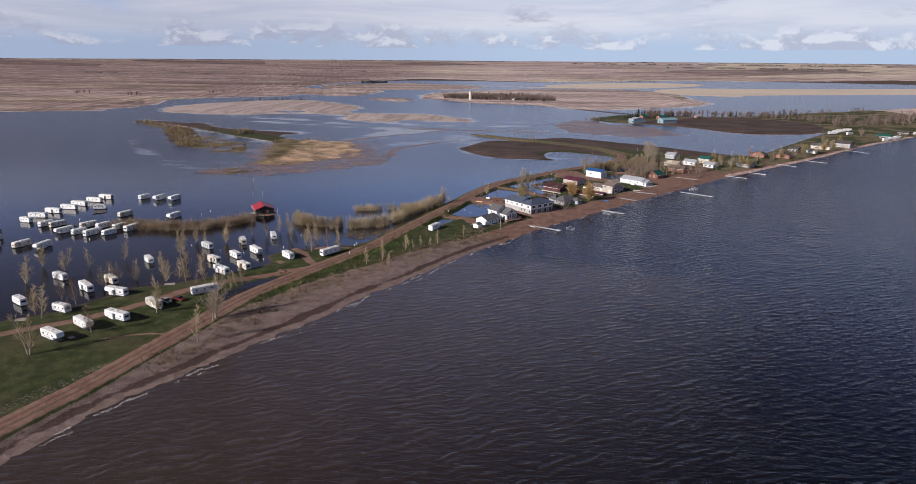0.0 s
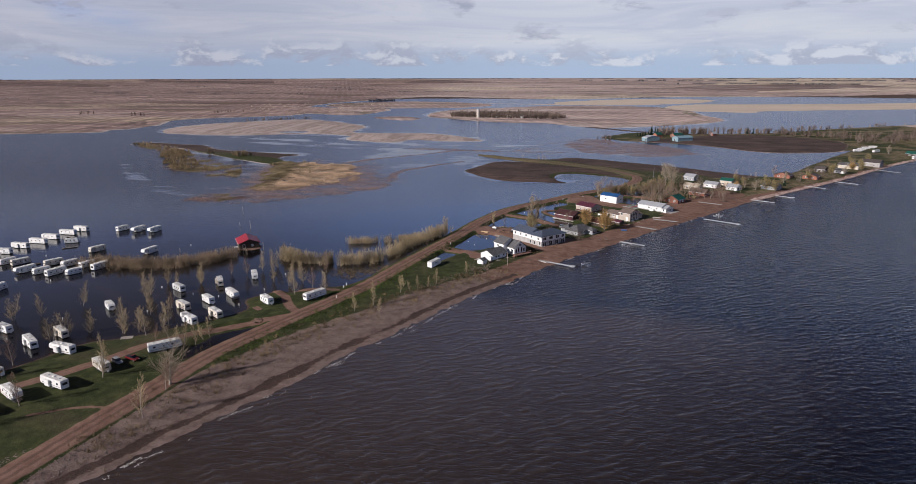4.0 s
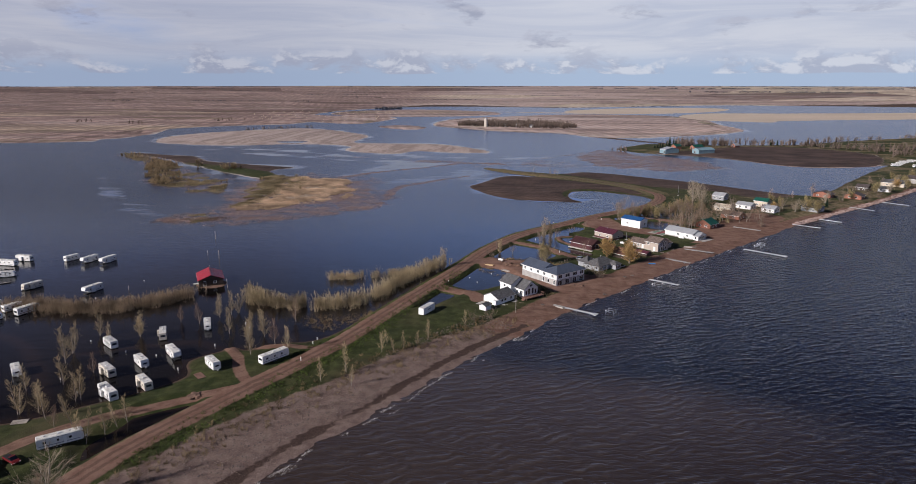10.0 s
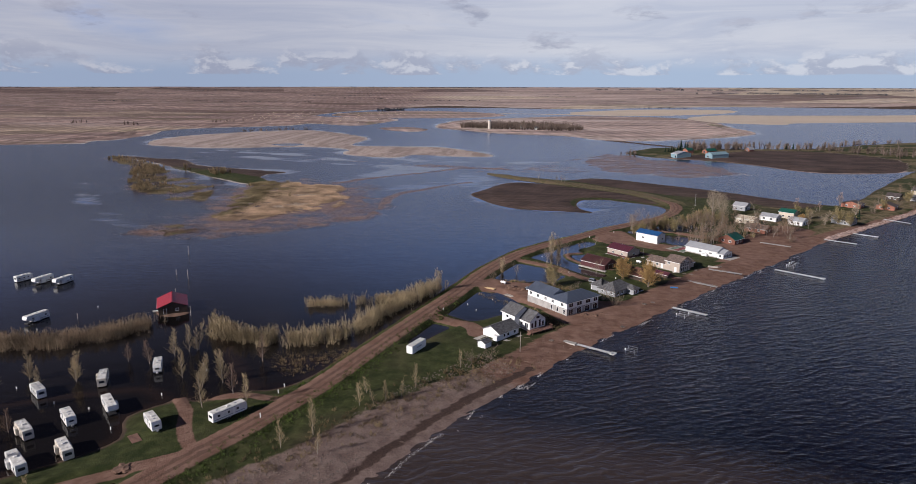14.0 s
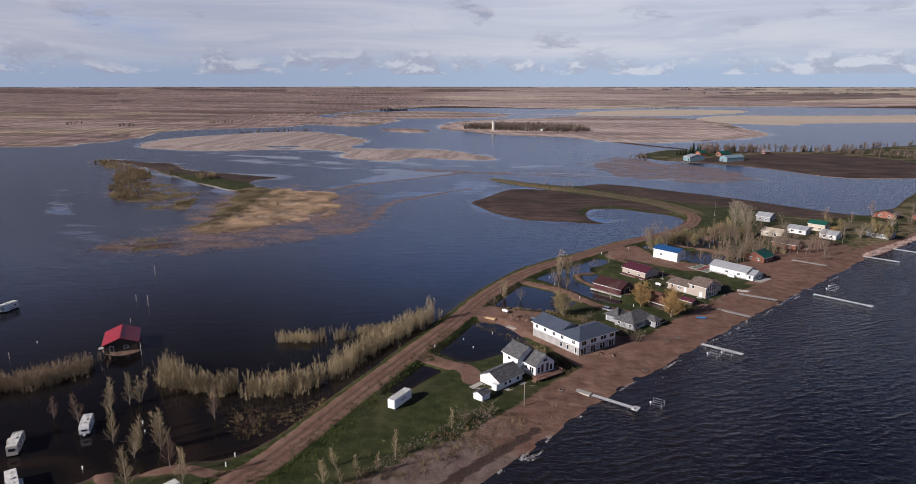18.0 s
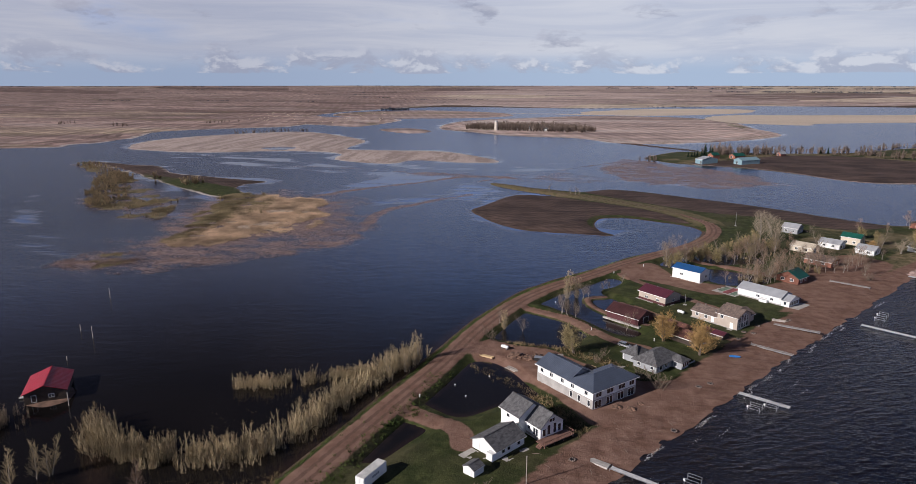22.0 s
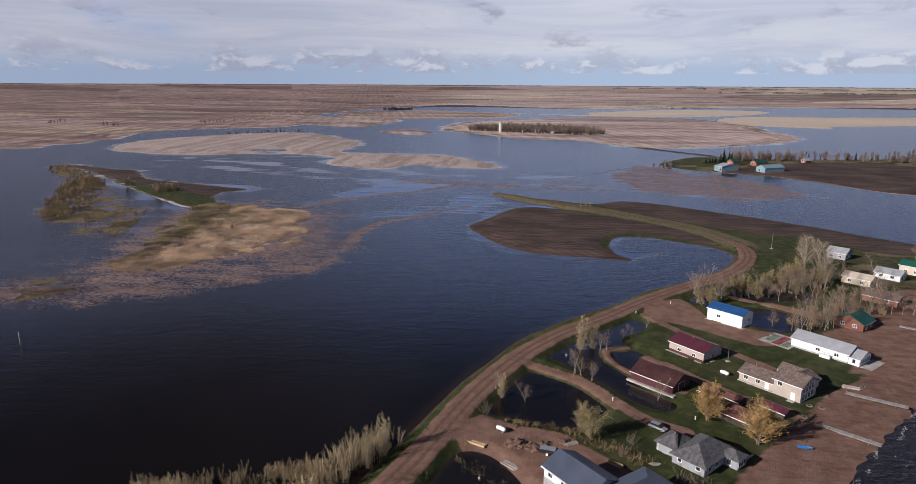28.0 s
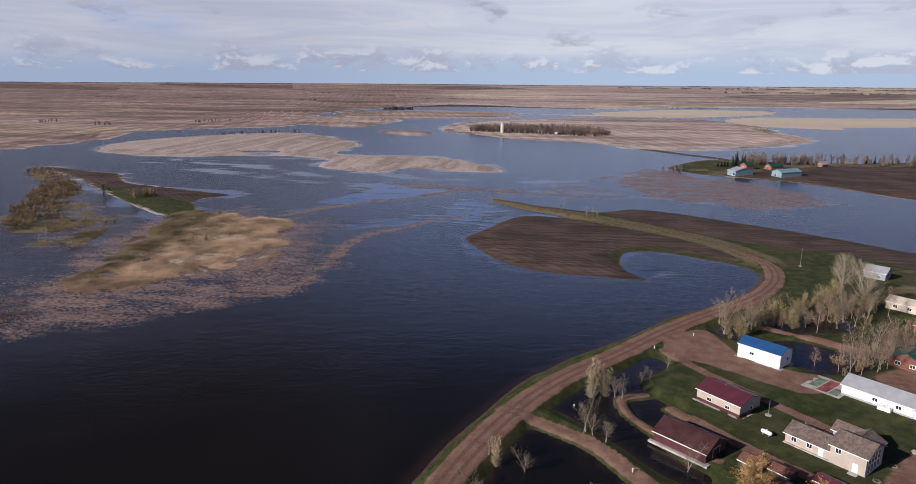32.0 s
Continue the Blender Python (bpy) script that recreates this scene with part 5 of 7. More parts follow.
def hull(parent, length, width, depth, material):
    bm = bmesh.new()
    rings = []
    for i in range(9):
        t = i / 8
        w = width / 2 * (0.80 + 0.2 * math.sin(math.pi * min(t * 1.1, 1))) * (1 - max(0, (t - 0.55) / 0.45) ** 2.2)
        w = max(w, 0.03)
        x, rise = t * length, 0.25 * depth * t * t
        rings.append([bm.verts.new(p) for p in ((x, -w, depth + rise), (x, -w * 0.75, 0.12 + rise), (x, 0, rise), (x, w * 0.75, 0.12 + rise), (x, w, depth + rise), (x, w * 0.85, depth + rise), (x, 0, 0.2 + rise), (x, -w * 0.85, depth + rise))])
    for a, b in zip(rings, rings[1:]):
        for k in range(8):
            bm.faces.new((a[k], b[k], b[(k + 1) % 8], a[(k + 1) % 8]))
    bm.faces.new(rings[0])
    bm.faces.new(rings[-1][::-1])
    bmesh.ops.recalc_face_normals(bm, faces=bm.faces[:])
    part("hull", bm, material, parent)
    for x in (0.3, 0.6):
        part("seat", a_box(length * x - 0.12, length * x + 0.12, -width * 0.36, width * 0.36, depth * 0.62, depth * 0.70), material, parent)


def far_houses():
    """The row that goes on along the ridge: place, turn, size, ridge, walls and roof."""
    rows = [
        ((160, 611), 50, 9, 9, 3.4, "y", 2.0, M_GREY_SIDING, M_GREY_METAL, "grey machine shed with pale metal roof"),
        ((121, 505), 44, 9, 10, 2.8, "x", 2.6, M_LOG, M_GREEN_ROOF, "red log cabin with dark green metal roof"),
        ((150, 563), 46, 8, 12, 3.0, "y", 1.6, M_BEIGE, M_BEIGE, "cream shed with pale flat-pitched roof"),
        ((168, 574), 46, 8, 11, 2.8, "y", 1.7, M_WHITE, M_GREY_METAL, "white garage with grey metal roof"),
        ((148, 536), 46, 9, 13, 2.6, "y", 2.0, M_BRICK, M_TAN_SHINGLE, "low brown house with brown shingle roof among trees"),
        ((180, 562), 46, 9, 9, 2.7, "y", 1.8, M_WHITE, M_GREY_METAL, "white boathouse near the shore"),
        ((183, 584), 46, 7, 10, 4.2, "y", 1.8, M_BEIGE, M_GREEN_ROOF, "cream two-storey house with green roof"),
        ((212, 567), 46, 10, 12, 2.9, "y", 2.0, M_GREY_SIDING, M_SHINGLE, "pale grey cottage with grey shingle roof"),
        ((247, 629), 48, 9, 13, 2.9, "x", 2.0, M_BRICK, M_DARK_SHINGLE, "red brick house with dark shingle roof"),
        ((268, 624), 48, 9, 12, 2.8, "x", 2.0, M_BRICK, M_DARK_SHINGLE, "red brick house with dark shingle roof"),
        ((294, 668), 48, 9, 9, 3.0, "y", 2.2, M_DARK_WOOD, M_DARK_SHINGLE, "dark wooden cottage with shingle roof"),
        ((309, 664), 48, 8, 8, 2.6, "y", 1.6, M_WHITE, M_SHINGLE, "white cottage with grey roof"),
        ((336, 692), 48, 12, 18, 3.2, "y", 2.2, M_BEIGE, M_SHINGLE, "cream sided house with grey roof"),
        ((366, 712), 48, 13, 17, 4.2, "y", 2.6, M_STONE_GREY, M_DARK_SHINGLE, "grey shed with dark roof near the shore"),
        ((455, 800), 48, 11, 14, 3.2, "y", 2.2, M_DARK_WOOD, M_GREEN_ROOF, "dark cabin with green roof beside caravans"),
        ((500, 842), 48, 10, 12, 3.0, "y", 2.0, M_DARK_WOOD, M_DARK_SHINGLE, "dark cottage with shingle roof"),
    ]
    for (x, y), turn, w, l, h, ridge, rise, wall, roof, label in rows:
        b = thing("house" if h < 4 and w > 8.5 else "cottage", label, "house", pose(x, y, max(0.7, ground_z(x, y)), rz=turn), "houses farther along the shore")
        block(b, 0, w, 0, l, h, ridge, rise, wall, roof, 0.45)
        pane_on(b, "W", l * 0.3, 1.0, 1.4, 1.1, 0)
        pane_on(b, "W", l * 0.72, 1.0, 1.4, 1.1, 0)
        pane_on(b, "S", w * 0.3, 0.6, 1.6, 1.6, 0)
        pane_on(b, "S", w * 0.72, 0.9, 1.3, 1.2, 0)


def farmstead():
    rows = [((186, 977), -62, 22, 11, 5.0, M_TEAL, M_GREY_METAL, "pale blue metal barn with white roof", "barn"),
            ((226, 971), -62, 12, 26, 4.6, M_TEAL, M_TEAL, "pale blue metal machine shed", "barn"),
            ((210, 1020), -62, 9, 10, 4.5, M_BRICK, M_GREEN_ROOF, "red farmhouse with green roof beside spruces", "farmhouse"),
            ((236, 1024), -62, 9, 16, 3.5, M_BRICK, M_GREEN_ROOF, "low farm building with green roof", "shed"),
            ((302, 1058), -60, 6, 9, 2.8, M_BRICK, M_GREY_METAL, "small red shed with white roof", "shed")]
    for i, ((x, y), turn, w, l, h, wall, roof, label, kind) in enumerate(rows):
        b = thing(kind, label, kind, pose(x, y, ground_z(x, y) - 0.1, rz=turn), "farmstead buildings")
        block(b, 0, l if i == 0 else w, 0, w if i == 0 else l, h, "x" if i == 0 else "y", 2.6, wall, roof, 0.4)
        pane_on(b, "W", l * 0.4, 1.0, 2.2, 2.4, 0)
        pane_on(b, "S", w * 0.4, 0.5, 2.4, 2.6, 0)
    s = thing("silo", "tall pale concrete silo with a domed top", "silo", pose(-66, 1462, 1.2))
    bm = rod(bmesh.new(), (0, 0, -1), (0, 0, 16.5), 3.4, 3.3, 20)
    part("shaft", bm, mat("silo_concrete", (0.52, 0.47, 0.41), 0.9, var=0.15, scale=0.3, fine=2, bump=0.2), s)
    bm = bmesh.new()
    bmesh.ops.create_uvsphere(bm, u_segments=20, v_segments=10, radius=3.35)
    for v in bm.verts:
        v.co.z = 16.5 + max(0, v.co.z) * 0.7
    part("dome", bm, M_GREY_METAL, s)
    for x, y, l in ((-30, 1475, 11), (22, 1452, 9), (-4, 1490, 8)):
        b = thing("farmhouse", "old grey farm building among bare trees", "shed", pose(x, y, 1.2, rz=-10), "silo farm buildings")
        block(b, 0, 8, 0, l, 4.0, "x", 2.4, M_WHITE, M_SHINGLE, 0.4)


for build in (blue_shed, maroon_shed, brown_shed, tan_house, long_house, big_house, white_house, grey_house, red_shed, far_houses, farmstead):
    build()


# ---- caravans ----
def wheel(parent, x, y, r=0.36, w=0.22):
    ob = part("wheel", rod(bmesh.new(), (x, y - w / 2, r), (x, y + w / 2, r), r, r, 14), M_TYRE, parent)
    part("rim", rod(bmesh.new(), (x, y - w / 2 - 0.01, r), (x, y + w / 2 + 0.01, r), r * 0.55, r * 0.55, 10), M_STEEL, ob)


def caravan(length, style, label):
    """A travel trailer lying along x, on its wheels, front towards +x."""
    rv = thing("caravan", label, "caravan", Matrix.Identity(4), "caravans in the flooded campground")
    body_m = M_RV_TAN if style == "cream" else M_RV_WHITE
    hl, w, z0, z1 = length / 2, 1.25, 0.62, 3.15
    if style == "fifth":
        outline = [(-hl, z0), (hl - 2.6, z0), (hl - 2.3, z0 + 0.95), (hl - 0.5, z0 + 1.0), (hl - 0.05, z0 + 1.5), (hl - 0.45, z1 + 0.18), (-hl + 0.12, z1 + 0.18), (-hl, z1)]
    elif style == "round":
        outline = [(-hl + 0.35, z0), (hl - 0.45, z0), (hl - 0.05, z0 + 0.7), (hl - 0.15, z1 - 0.9), (hl - 0.8, z1 - 0.2), (-hl + 0.7, z1 - 0.2), (-hl + 0.15, z1 - 0.8), (-hl, z0 + 0.6)]
    else:
        outline = [(-hl, z0), (hl - 0.35, z0), (hl, z0 + 0.5), (hl - 0.1, z1 - 0.7), (hl - 0.4, z1), (-hl + 0.08, z1), (-hl, z1 - 0.15)]
    bm = extrude_outline(outline, "y", -w, w)
    top = max(z for _, z in outline)
    bmesh.ops.bevel(bm, geom=[e for e in bm.edges if abs(e.verts[0].co.y - e.verts[1].co.y) < 0.01], offset=0.09, segments=2, affect="EDGES")
    body = part("body", bm, body_m, rv)
    part("roof_skin", a_box(-hl + 0.25, hl - (0.9 if style != "box" else 0.6), -w + 0.12, w - 0.12, top - 0.01, top + 0.05), M_RV_ROOF, rv)
    ac = part("air_conditioner", a_box(-0.5, 0.35, -0.35, 0.35, top + 0.05, top + 0.33, bevel=0.06), M_RV_WHITE, rv)
    for x in (-hl * 0.62, hl * 0.45):
        part("roof_hatch", a_box(x - 0.22, x + 0.22, -0.22, 0.22, top + 0.05, top + 0.16), M_GREYSTRIPE if style == "box" else M_RV_WHITE, rv)
    stripe = M_STRIPE if style in ("cream", "fifth") else M_GREYSTRIPE
    for s in (-1, 1):
        a, b = sorted((s * (w + 0.003), s * (w + 0.02)))
        part("stripe", a_box(-hl + 0.3, hl - (2.7 if style == "fifth" else 0.9), a, b, z0 + 0.5, z0 + 0.68), stripe, body)
        for k, x in enumerate((-hl * 0.66, -hl * 0.1, hl * 0.42)):
            ww = (0.75, 0.5, 0.65)[k]
            part("window", a_box(x - ww / 2, x + ww / 2, a - 0.01 * (s < 0), b + 0.01 * (s > 0), z0 + 1.15, z0 + 1.75), M_GLASS, body)
    part("door", a_box(hl * 0.13, hl * 0.13 + 0.68, -w - 0.03, -w - 0.004, z0 + 0.12, z0 + 1.95), M_TRIM, body)
    part("rear_window", a_box(-hl - 0.03, -hl - 0.004, -0.75, 0.75, z0 + 1.1, z0 + 1.85), M_GLASS, body)
    if style != "fifth":
        part("front_window", a_box(hl - 0.16, hl + 0.015, -0.6, 0.6, z0 + 1.15, z0 + 1.6), M_GLASS, body)
        bm = bmesh.new()
        rod(bm, (hl - 0.4, -0.7, z0 - 0.05), (hl + 0.95, 0, z0 - 0.08), 0.06)
        rod(bm, (hl - 0.4, 0.7, z0 - 0.05), (hl + 0.95, 0, z0 - 0.08), 0.06)
        part("hitch", bm, M_BLACK, rv)
        for y in (-0.16, 0.16):
            part("gas_bottle", rod(bmesh.new(), (hl + 0.35, y, z0 - 0.02), (hl + 0.35, y, z0 + 0.42), 0.15, 0.15, 8), M_TANK, rv)
    if length > 8.2:
        part("slide_out", a_box(-hl * 0.05, hl * 0.40, w - 0.05, w + 0.7, z0 + 0.1, z1 - 0.45, bevel=0.05), body_m, rv)
    bm = rod(bmesh.new(), (-hl * 0.55, -w - 0.1, z1 - 0.18), (hl * 0.35, -w - 0.1, z1 - 0.18), 0.08)
    part("awning_roll", bm, M_GREYSTRIPE, rv)
    for x in (-0.95, -0.15):
        for y in (-w + 0.16, w - 0.16):
            wheel(rv, x, y)
    part("skirt_frame", a_box(-hl + 0.3, hl - 0.6, -w + 0.25, w - 0.25, 0.36, z0), M_BLACK, rv)
    return rv


def caravans():
    kinds = [caravan(7.4, "box", "white travel trailer caravan with grey stripe"), caravan(8.4, "cream", "cream travel trailer caravan with brown stripe"),
             caravan(9.6, "fifth", "long white fifth-wheel caravan with raised nose"), caravan(7.0, "round", "small rounded white caravan"),
             caravan(10.4, "box", "long white park caravan with slide-out")]
    # x, y, turn, kind
    rows = [(-78, 288, 56, 4), (-95.6, 281, -44, 0), (-111.3, 268, -42, 1), (-118.5, 261, -38, 2), (-128, 275.5, -38, 1), (-121, 283, -42, 0), (-114, 290.5, -46, 2), (-140.6, 297, -38, 0),
            (-126.8, 307, -62, 1), (-115, 317.5, -64, 0), (-157, 273, -46, 3), (-113, 233, 39, 4),
            (-143, 187, -27, 2), (-139, 197, -33, 2), (-132, 205, -24, 4), (-125, 217, -36, 1), (-147, 230, -16, 2), (-157, 212, -22, 0), (-163, 236, -40, 4), (-158, 245, -37, 1),
            (-181, 247, -26, 0), (-178, 219, -33, 0),
            (-263, 349, 0, 4), (-262, 361, -10, 4), (-259, 371, -8, 4), (-259, 381, -9, 4), (-256, 392, -8, 4), (-254, 401, -10, 2), (-241, 373, 23, 3),
            (-246, 331, 68, 0), (-239, 331, 60, 1), (-227, 318, 66, 2), (-218, 317, 60, 0), (-222, 331, 58, 1), (-210, 316, 69, 2), (-213, 330, 66, 0), (-202, 317, 60, 3), (-203, 329, 65, 0),
            (-195, 327, 73, 2), (-216, 357, 65, 1), (-230, 404, 67, 0), (-219, 402, 76, 2), (-209, 402, 78, 2), (-186, 355, 75, 2), (-219, 290, 84, 2), (-231, 292, 70, 1), (-262, 338, -16, 0),
            (-243, 288, 70, 0), (-252, 300, 64, 1), (-270, 322, -8, 4)]
    used = set()
    names = [ob["label"] for ob in kinds]
    for x, y, turn, k in rows:
        z = max(ground_z(x, y), -0.30)
        m = pose(x, y, z, rz=turn + (180 if (int(x) + int(y)) % 2 else 0))
        if k not in used:
            used.add(k)
            ob = kinds[k]
            ob.matrix_basis = m
        else:
            ob = copy_thing(kinds[k], m)
        ob["label"] = names[k].replace("caravan", "caravan standing in flood water" if z < 0 else "caravan parked on grass", 1)
    for x, y, turn, k in ((413, 850, 10, 4), (424, 862, 5, 2), (440, 885, 8, 4), (452, 892, 0, 2), (430, 842, 30, 4), (444, 788, 20, 2), (458, 801, 20, 4), (470, 812, 20, 2), (520, 858, 20, 4), (536, 872, 15, 4)):
        ob = copy_thing(kinds[k], pose(x, y, max(ground_z(x, y), 0), rz=turn))
        ob["label"], ob["group"] = "white caravan in the row beside the far cabins", "caravans beside the far cabins"


caravans()


def box_trailer():
    t = thing("box_trailer", "white box trailer with dark lettering parked on grass", "trailer", pose(-34.9, 334.7, 0.95, rz=66))
    part("box_body", a_box(0, 8.4, 0, 2.5, 0.25, 2.95, bevel=0.05), M_TRIM, t)
    part("roof_panel", a_box(0.08, 8.32, 0.08, 2.42, 2.95, 3.0), mat("dull_white_roof", (0.62, 0.61, 0.58), 0.6, var=0.15, scale=0.5, bump=0.05), t)
    for y in (0.12, 1.28):
        part("rear_door", a_box(-0.05, -0.004, y, y + 1.1, 0.35, 2.85), M_TRIM, t)
    bm = bmesh.new()
    for x, w in ((3.0, 0.5), (3.7, 0.5), (4.4, 0.45), (5.0, 0.5)):
        box(bm, x, x + w, -0.02, -0.004, 1.5, 2.05)
    part("lettering_bars", bm, M_GREYSTRIPE, t)
    part("underframe", a_box(0.3, 8.1, 0.35, 2.15, -0.35, 0.25), M_BLACK, t)
    for x in (1.2, 2.1):
        for y in (0.2, 2.3):
            part("wheel", rod(bmesh.new(), (x, y - 0.12, 0.12), (x, y + 0.12, 0.12), 0.42, 0.42, 12), M_TYRE, t)


def car(name, label, m, paint, length=4.7, pickup=False):
    c = thing(name, label, "car", m)
    h = length / 2
    side = [(-h, 0.42), (h, 0.42), (h, 0.78), (h - 0.9, 0.98), (-h + 0.1, 1.05), (-h, 0.9)]
    bm = extrude_outline(side, "y", -0.9, 0.9)
    bmesh.ops.bevel(bm, geom=bm.edges[:], offset=0.06, segments=2, affect="EDGES")
    part("body", bm, paint, c)
    cab = [(-0.2, 1.0), (h - 1.15, 0.98), (h - 1.8, 1.62), (0.15, 1.64)] if pickup else [(-h + 0.15, 1.0), (h - 1.05, 0.98), (h - 1.75, 1.58), (-h + 0.55, 1.62)]
    part("glasshouse", extrude_outline(cab, "y", -0.76, 0.76), M_GLASS, c)
    roof_x = (0.15, h - 1.85) if pickup else (-h + 0.55, h - 1.8)
    part("roof", a_box(roof_x[0], roof_x[1], -0.74, 0.74, 1.6, 1.68, bevel=0.02), paint, c)
    if pickup:
        part("load_bed", a_box(-h + 0.12, -0.3, -0.72, 0.72, 1.02, 1.07), M_BLACK, c)
    for x in (-h + 0.85, h - 0.9):
        for y in (-0.8, 0.8):
            wheel(c, x, y, 0.34)
    for y in (-0.62, 0.62):
        part("headlight", a_box(h - 0.03, h + 0.02, y - 0.18, y + 0.18, 0.68, 0.80), M_TANK, c)
        part("tail_light", a_box(-h - 0.02, -h + 0.03, y - 0.12, y + 0.12, 0.72, 0.92), M_RED_PAINT, c)


box_trailer()
car("suv", "silver sport utility car parked on the gravel drive", pose(34, 424.5, max(0.8, ground_z(34, 424.5)), rz=-40), M_SILVER)
car("sedan", "silver car parked on grass beside the caravan", pose(-123, 222, max(0.4, ground_z(-123, 222)), rz=-35), M_SILVER, 4.5)
car("pickup", "dark red pickup parked on grass", pose(-119.5, 224.5, max(0.4, ground_z(-119.5, 224.5)), rz=-25), M_RED_PAINT, 5.2, True)


# ---- docks and boat lifts ----
def dock(ax, ay, bx, by, z, label, wide=1.4, head=False):
    d = thing("dock", label, "dock", pose(ax, ay, z, rz=math.degrees(math.atan2(by - ay, bx - ax))), "docks along the shore")
    length = math.hypot(bx - ax, by - ay)
    n = max(3, int(length / 2.6))
    step = length / n
    board = bpy.data.meshes.new("deck_panel")
    bm = a_box(0.02, step - 0.03, -wide / 2, wide / 2, -0.04, 0.05)
    bm.to_mesh(board)
    bm.free()
    board.materials.append(M_GREY_WOOD if "wooden" in label else M_ALU)
    for i in range(n):
        ob = new("deck_panel", board)
        ob.parent, ob.location = d, (i * step, 0, 0)
    for y in (-wide / 2 - 0.05, wide / 2 + 0.05):
        part("side_rail", a_box(0, length, y - 0.04, y + 0.04, -0.16, 0.07), M_STEEL, d)
    for i in range(0, n + 1, 2):
        for y in (-wide / 2 - 0.13, wide / 2 + 0.13):
            part("leg", rod(bmesh.new(), (i * step, y, -z - 0.8), (i * step, y, 0.35), 0.05), M_STEEL, d)
    if head:
        part("end_platform", a_box(length - 1.6, length + 0.2, -1.4, 1.4, -0.05, 0.06), M_ALU, d)
        part("bench", a_box(length - 1.2, length - 0.8, -1.2, -0.4, 0.06, 0.55), M_ALU, d)


for row in ((21, 350.5, 33, 343, 0.75, "white aluminium dock reaching into the lake", 1.15, True), (63, 394, 74.5, 386, 0.75, "pale aluminium dock reaching into the lake", 1.4, False),
            (126, 457, 143, 442.5, 0.75, "long white aluminium dock reaching into the lake", 1.4, True), (78, 432, 89, 423.5, 1.1, "grey wooden dock section stored on the beach", 1.5, False),
            (93, 453, 106.5, 445.5, 1.2, "grey wooden dock section stored on the beach", 1.6, False), (179, 527, 192, 517, 0.75, "white aluminium dock reaching into the lake", 1.4, False),
            (138, 513.5, 151, 504, 1.3, "grey wooden dock section stored on the beach", 1.5, False), (246, 594, 256, 581, 0.7, "pale dock off the rocky shore", 1.5, False),
            (281, 618, 293, 605, 0.7, "pale dock off the rocky shore", 1.3, False), (355, 697, 366, 676, 0.7, "pale dock off the rocky shore", 1.7, False), (204, 546, 214, 537, 0.7, "pale dock off the rocky shore", 1.3, False)):
    dock(*row)
part_slab = thing("concrete_ramp", "weathered concrete slab at the dock foot", "slab", pose(18, 352.6, 0.62, rz=-31), "")
part("slab", a_box(-2.4, 3.0, -1.0, 1.0, -0.4, 0.08), M_CONCRETE, part_slab)


def boat_lift(x, y, turn):
    b = thing("boat_lift", "empty galvanised boat lift frame standing in shallow water", "boat lift", pose(x, y, 0, rz=turn), "boat lifts")
    for px in (0, 3.2):
        for py in (0, 2.6):
            part("post", rod(bmesh.new(), (px, py, -0.8), (px, py, 1.7), 0.07), M_STEEL, b)
    for py in (0, 2.6):
        part("beam", rod(bmesh.new(), (0, py, 0.9), (3.2, py, 0.9), 0.06), M_STEEL, b)
        part("top_beam", rod(bmesh.new(), (0, py, 1.65), (3.2, py, 1.65), 0.06), M_STEEL, b)
    for px in (0, 3.2):
        part("cross_beam", rod(bmesh.new(), (px, 0, 0.5), (px, 2.6, 0.5), 0.06), M_STEEL, b)
    part("winch", a_box(-0.2, 0.2, -0.25, 0.0, 1.1, 1.6), M_TANK, b)


for x, y, turn in ((62.5, 384.5, -35), (67.5, 386, -30), (37, 346.5, -30), (134, 464, -40), (137, 468.5, -42)):
    boat_lift(x, y, turn)


# ---- small things on the lots ----
def capsule(name, label, x, y, turn, length, r):
    t = thing(name, label, "tank", pose(x, y, ground_z(x, y), rz=turn), "")
    bm = bmesh.new()
    bmesh.ops.create_uvsphere(bm, u_segments=16, v_segments=10, radius=r, matrix=Matrix.Rotation(radians(90), 4, "Y"))
    for v in bm.verts:
        v.co.x += math.copysign(length / 2 - r, v.co.x)
        v.co.z += r + 0.3
    part("tank_shell", bm, M_TANK, t)
    part("valve_cover", rod(bmesh.new(), (0, 0, 2 * r + 0.25), (0, 0, 2 * r + 0.5), 0.16), M_TANK, t)
    for x0 in (-length * 0.28, length * 0.28):
        part("foot", a_box(x0 - 0.12, x0 + 0.12, -r * 0.8, r * 0.8, -0.2, 0.42), M_STEEL, t)


capsule("propane_tank", "white propane tank on the lawn", 60.5, 461, -45, 3.0, 0.55)
capsule("propane_tank", "white propane tank on bare soil", -7, 418, -30, 3.0, 0.55)
capsule("propane_tank", "white propane tank beside the hedge trees", 61, 429, -30, 2.6, 0.45)


def pile(name, label, category, x, y, turn, l, w, h, material, n):
    p = thing(name, label, category, pose(x, y, ground_z(x, y), rz=turn))
    for i in range(n):
        o = random.uniform(-0.3, 0.3)
        yy = -w / 2 + w * i / n
        part("plank", a_box(-l / 2 + o, l / 2 + o, yy, yy + w / n * 0.85, -0.05, h * random.uniform(0.5, 1)), material, p)


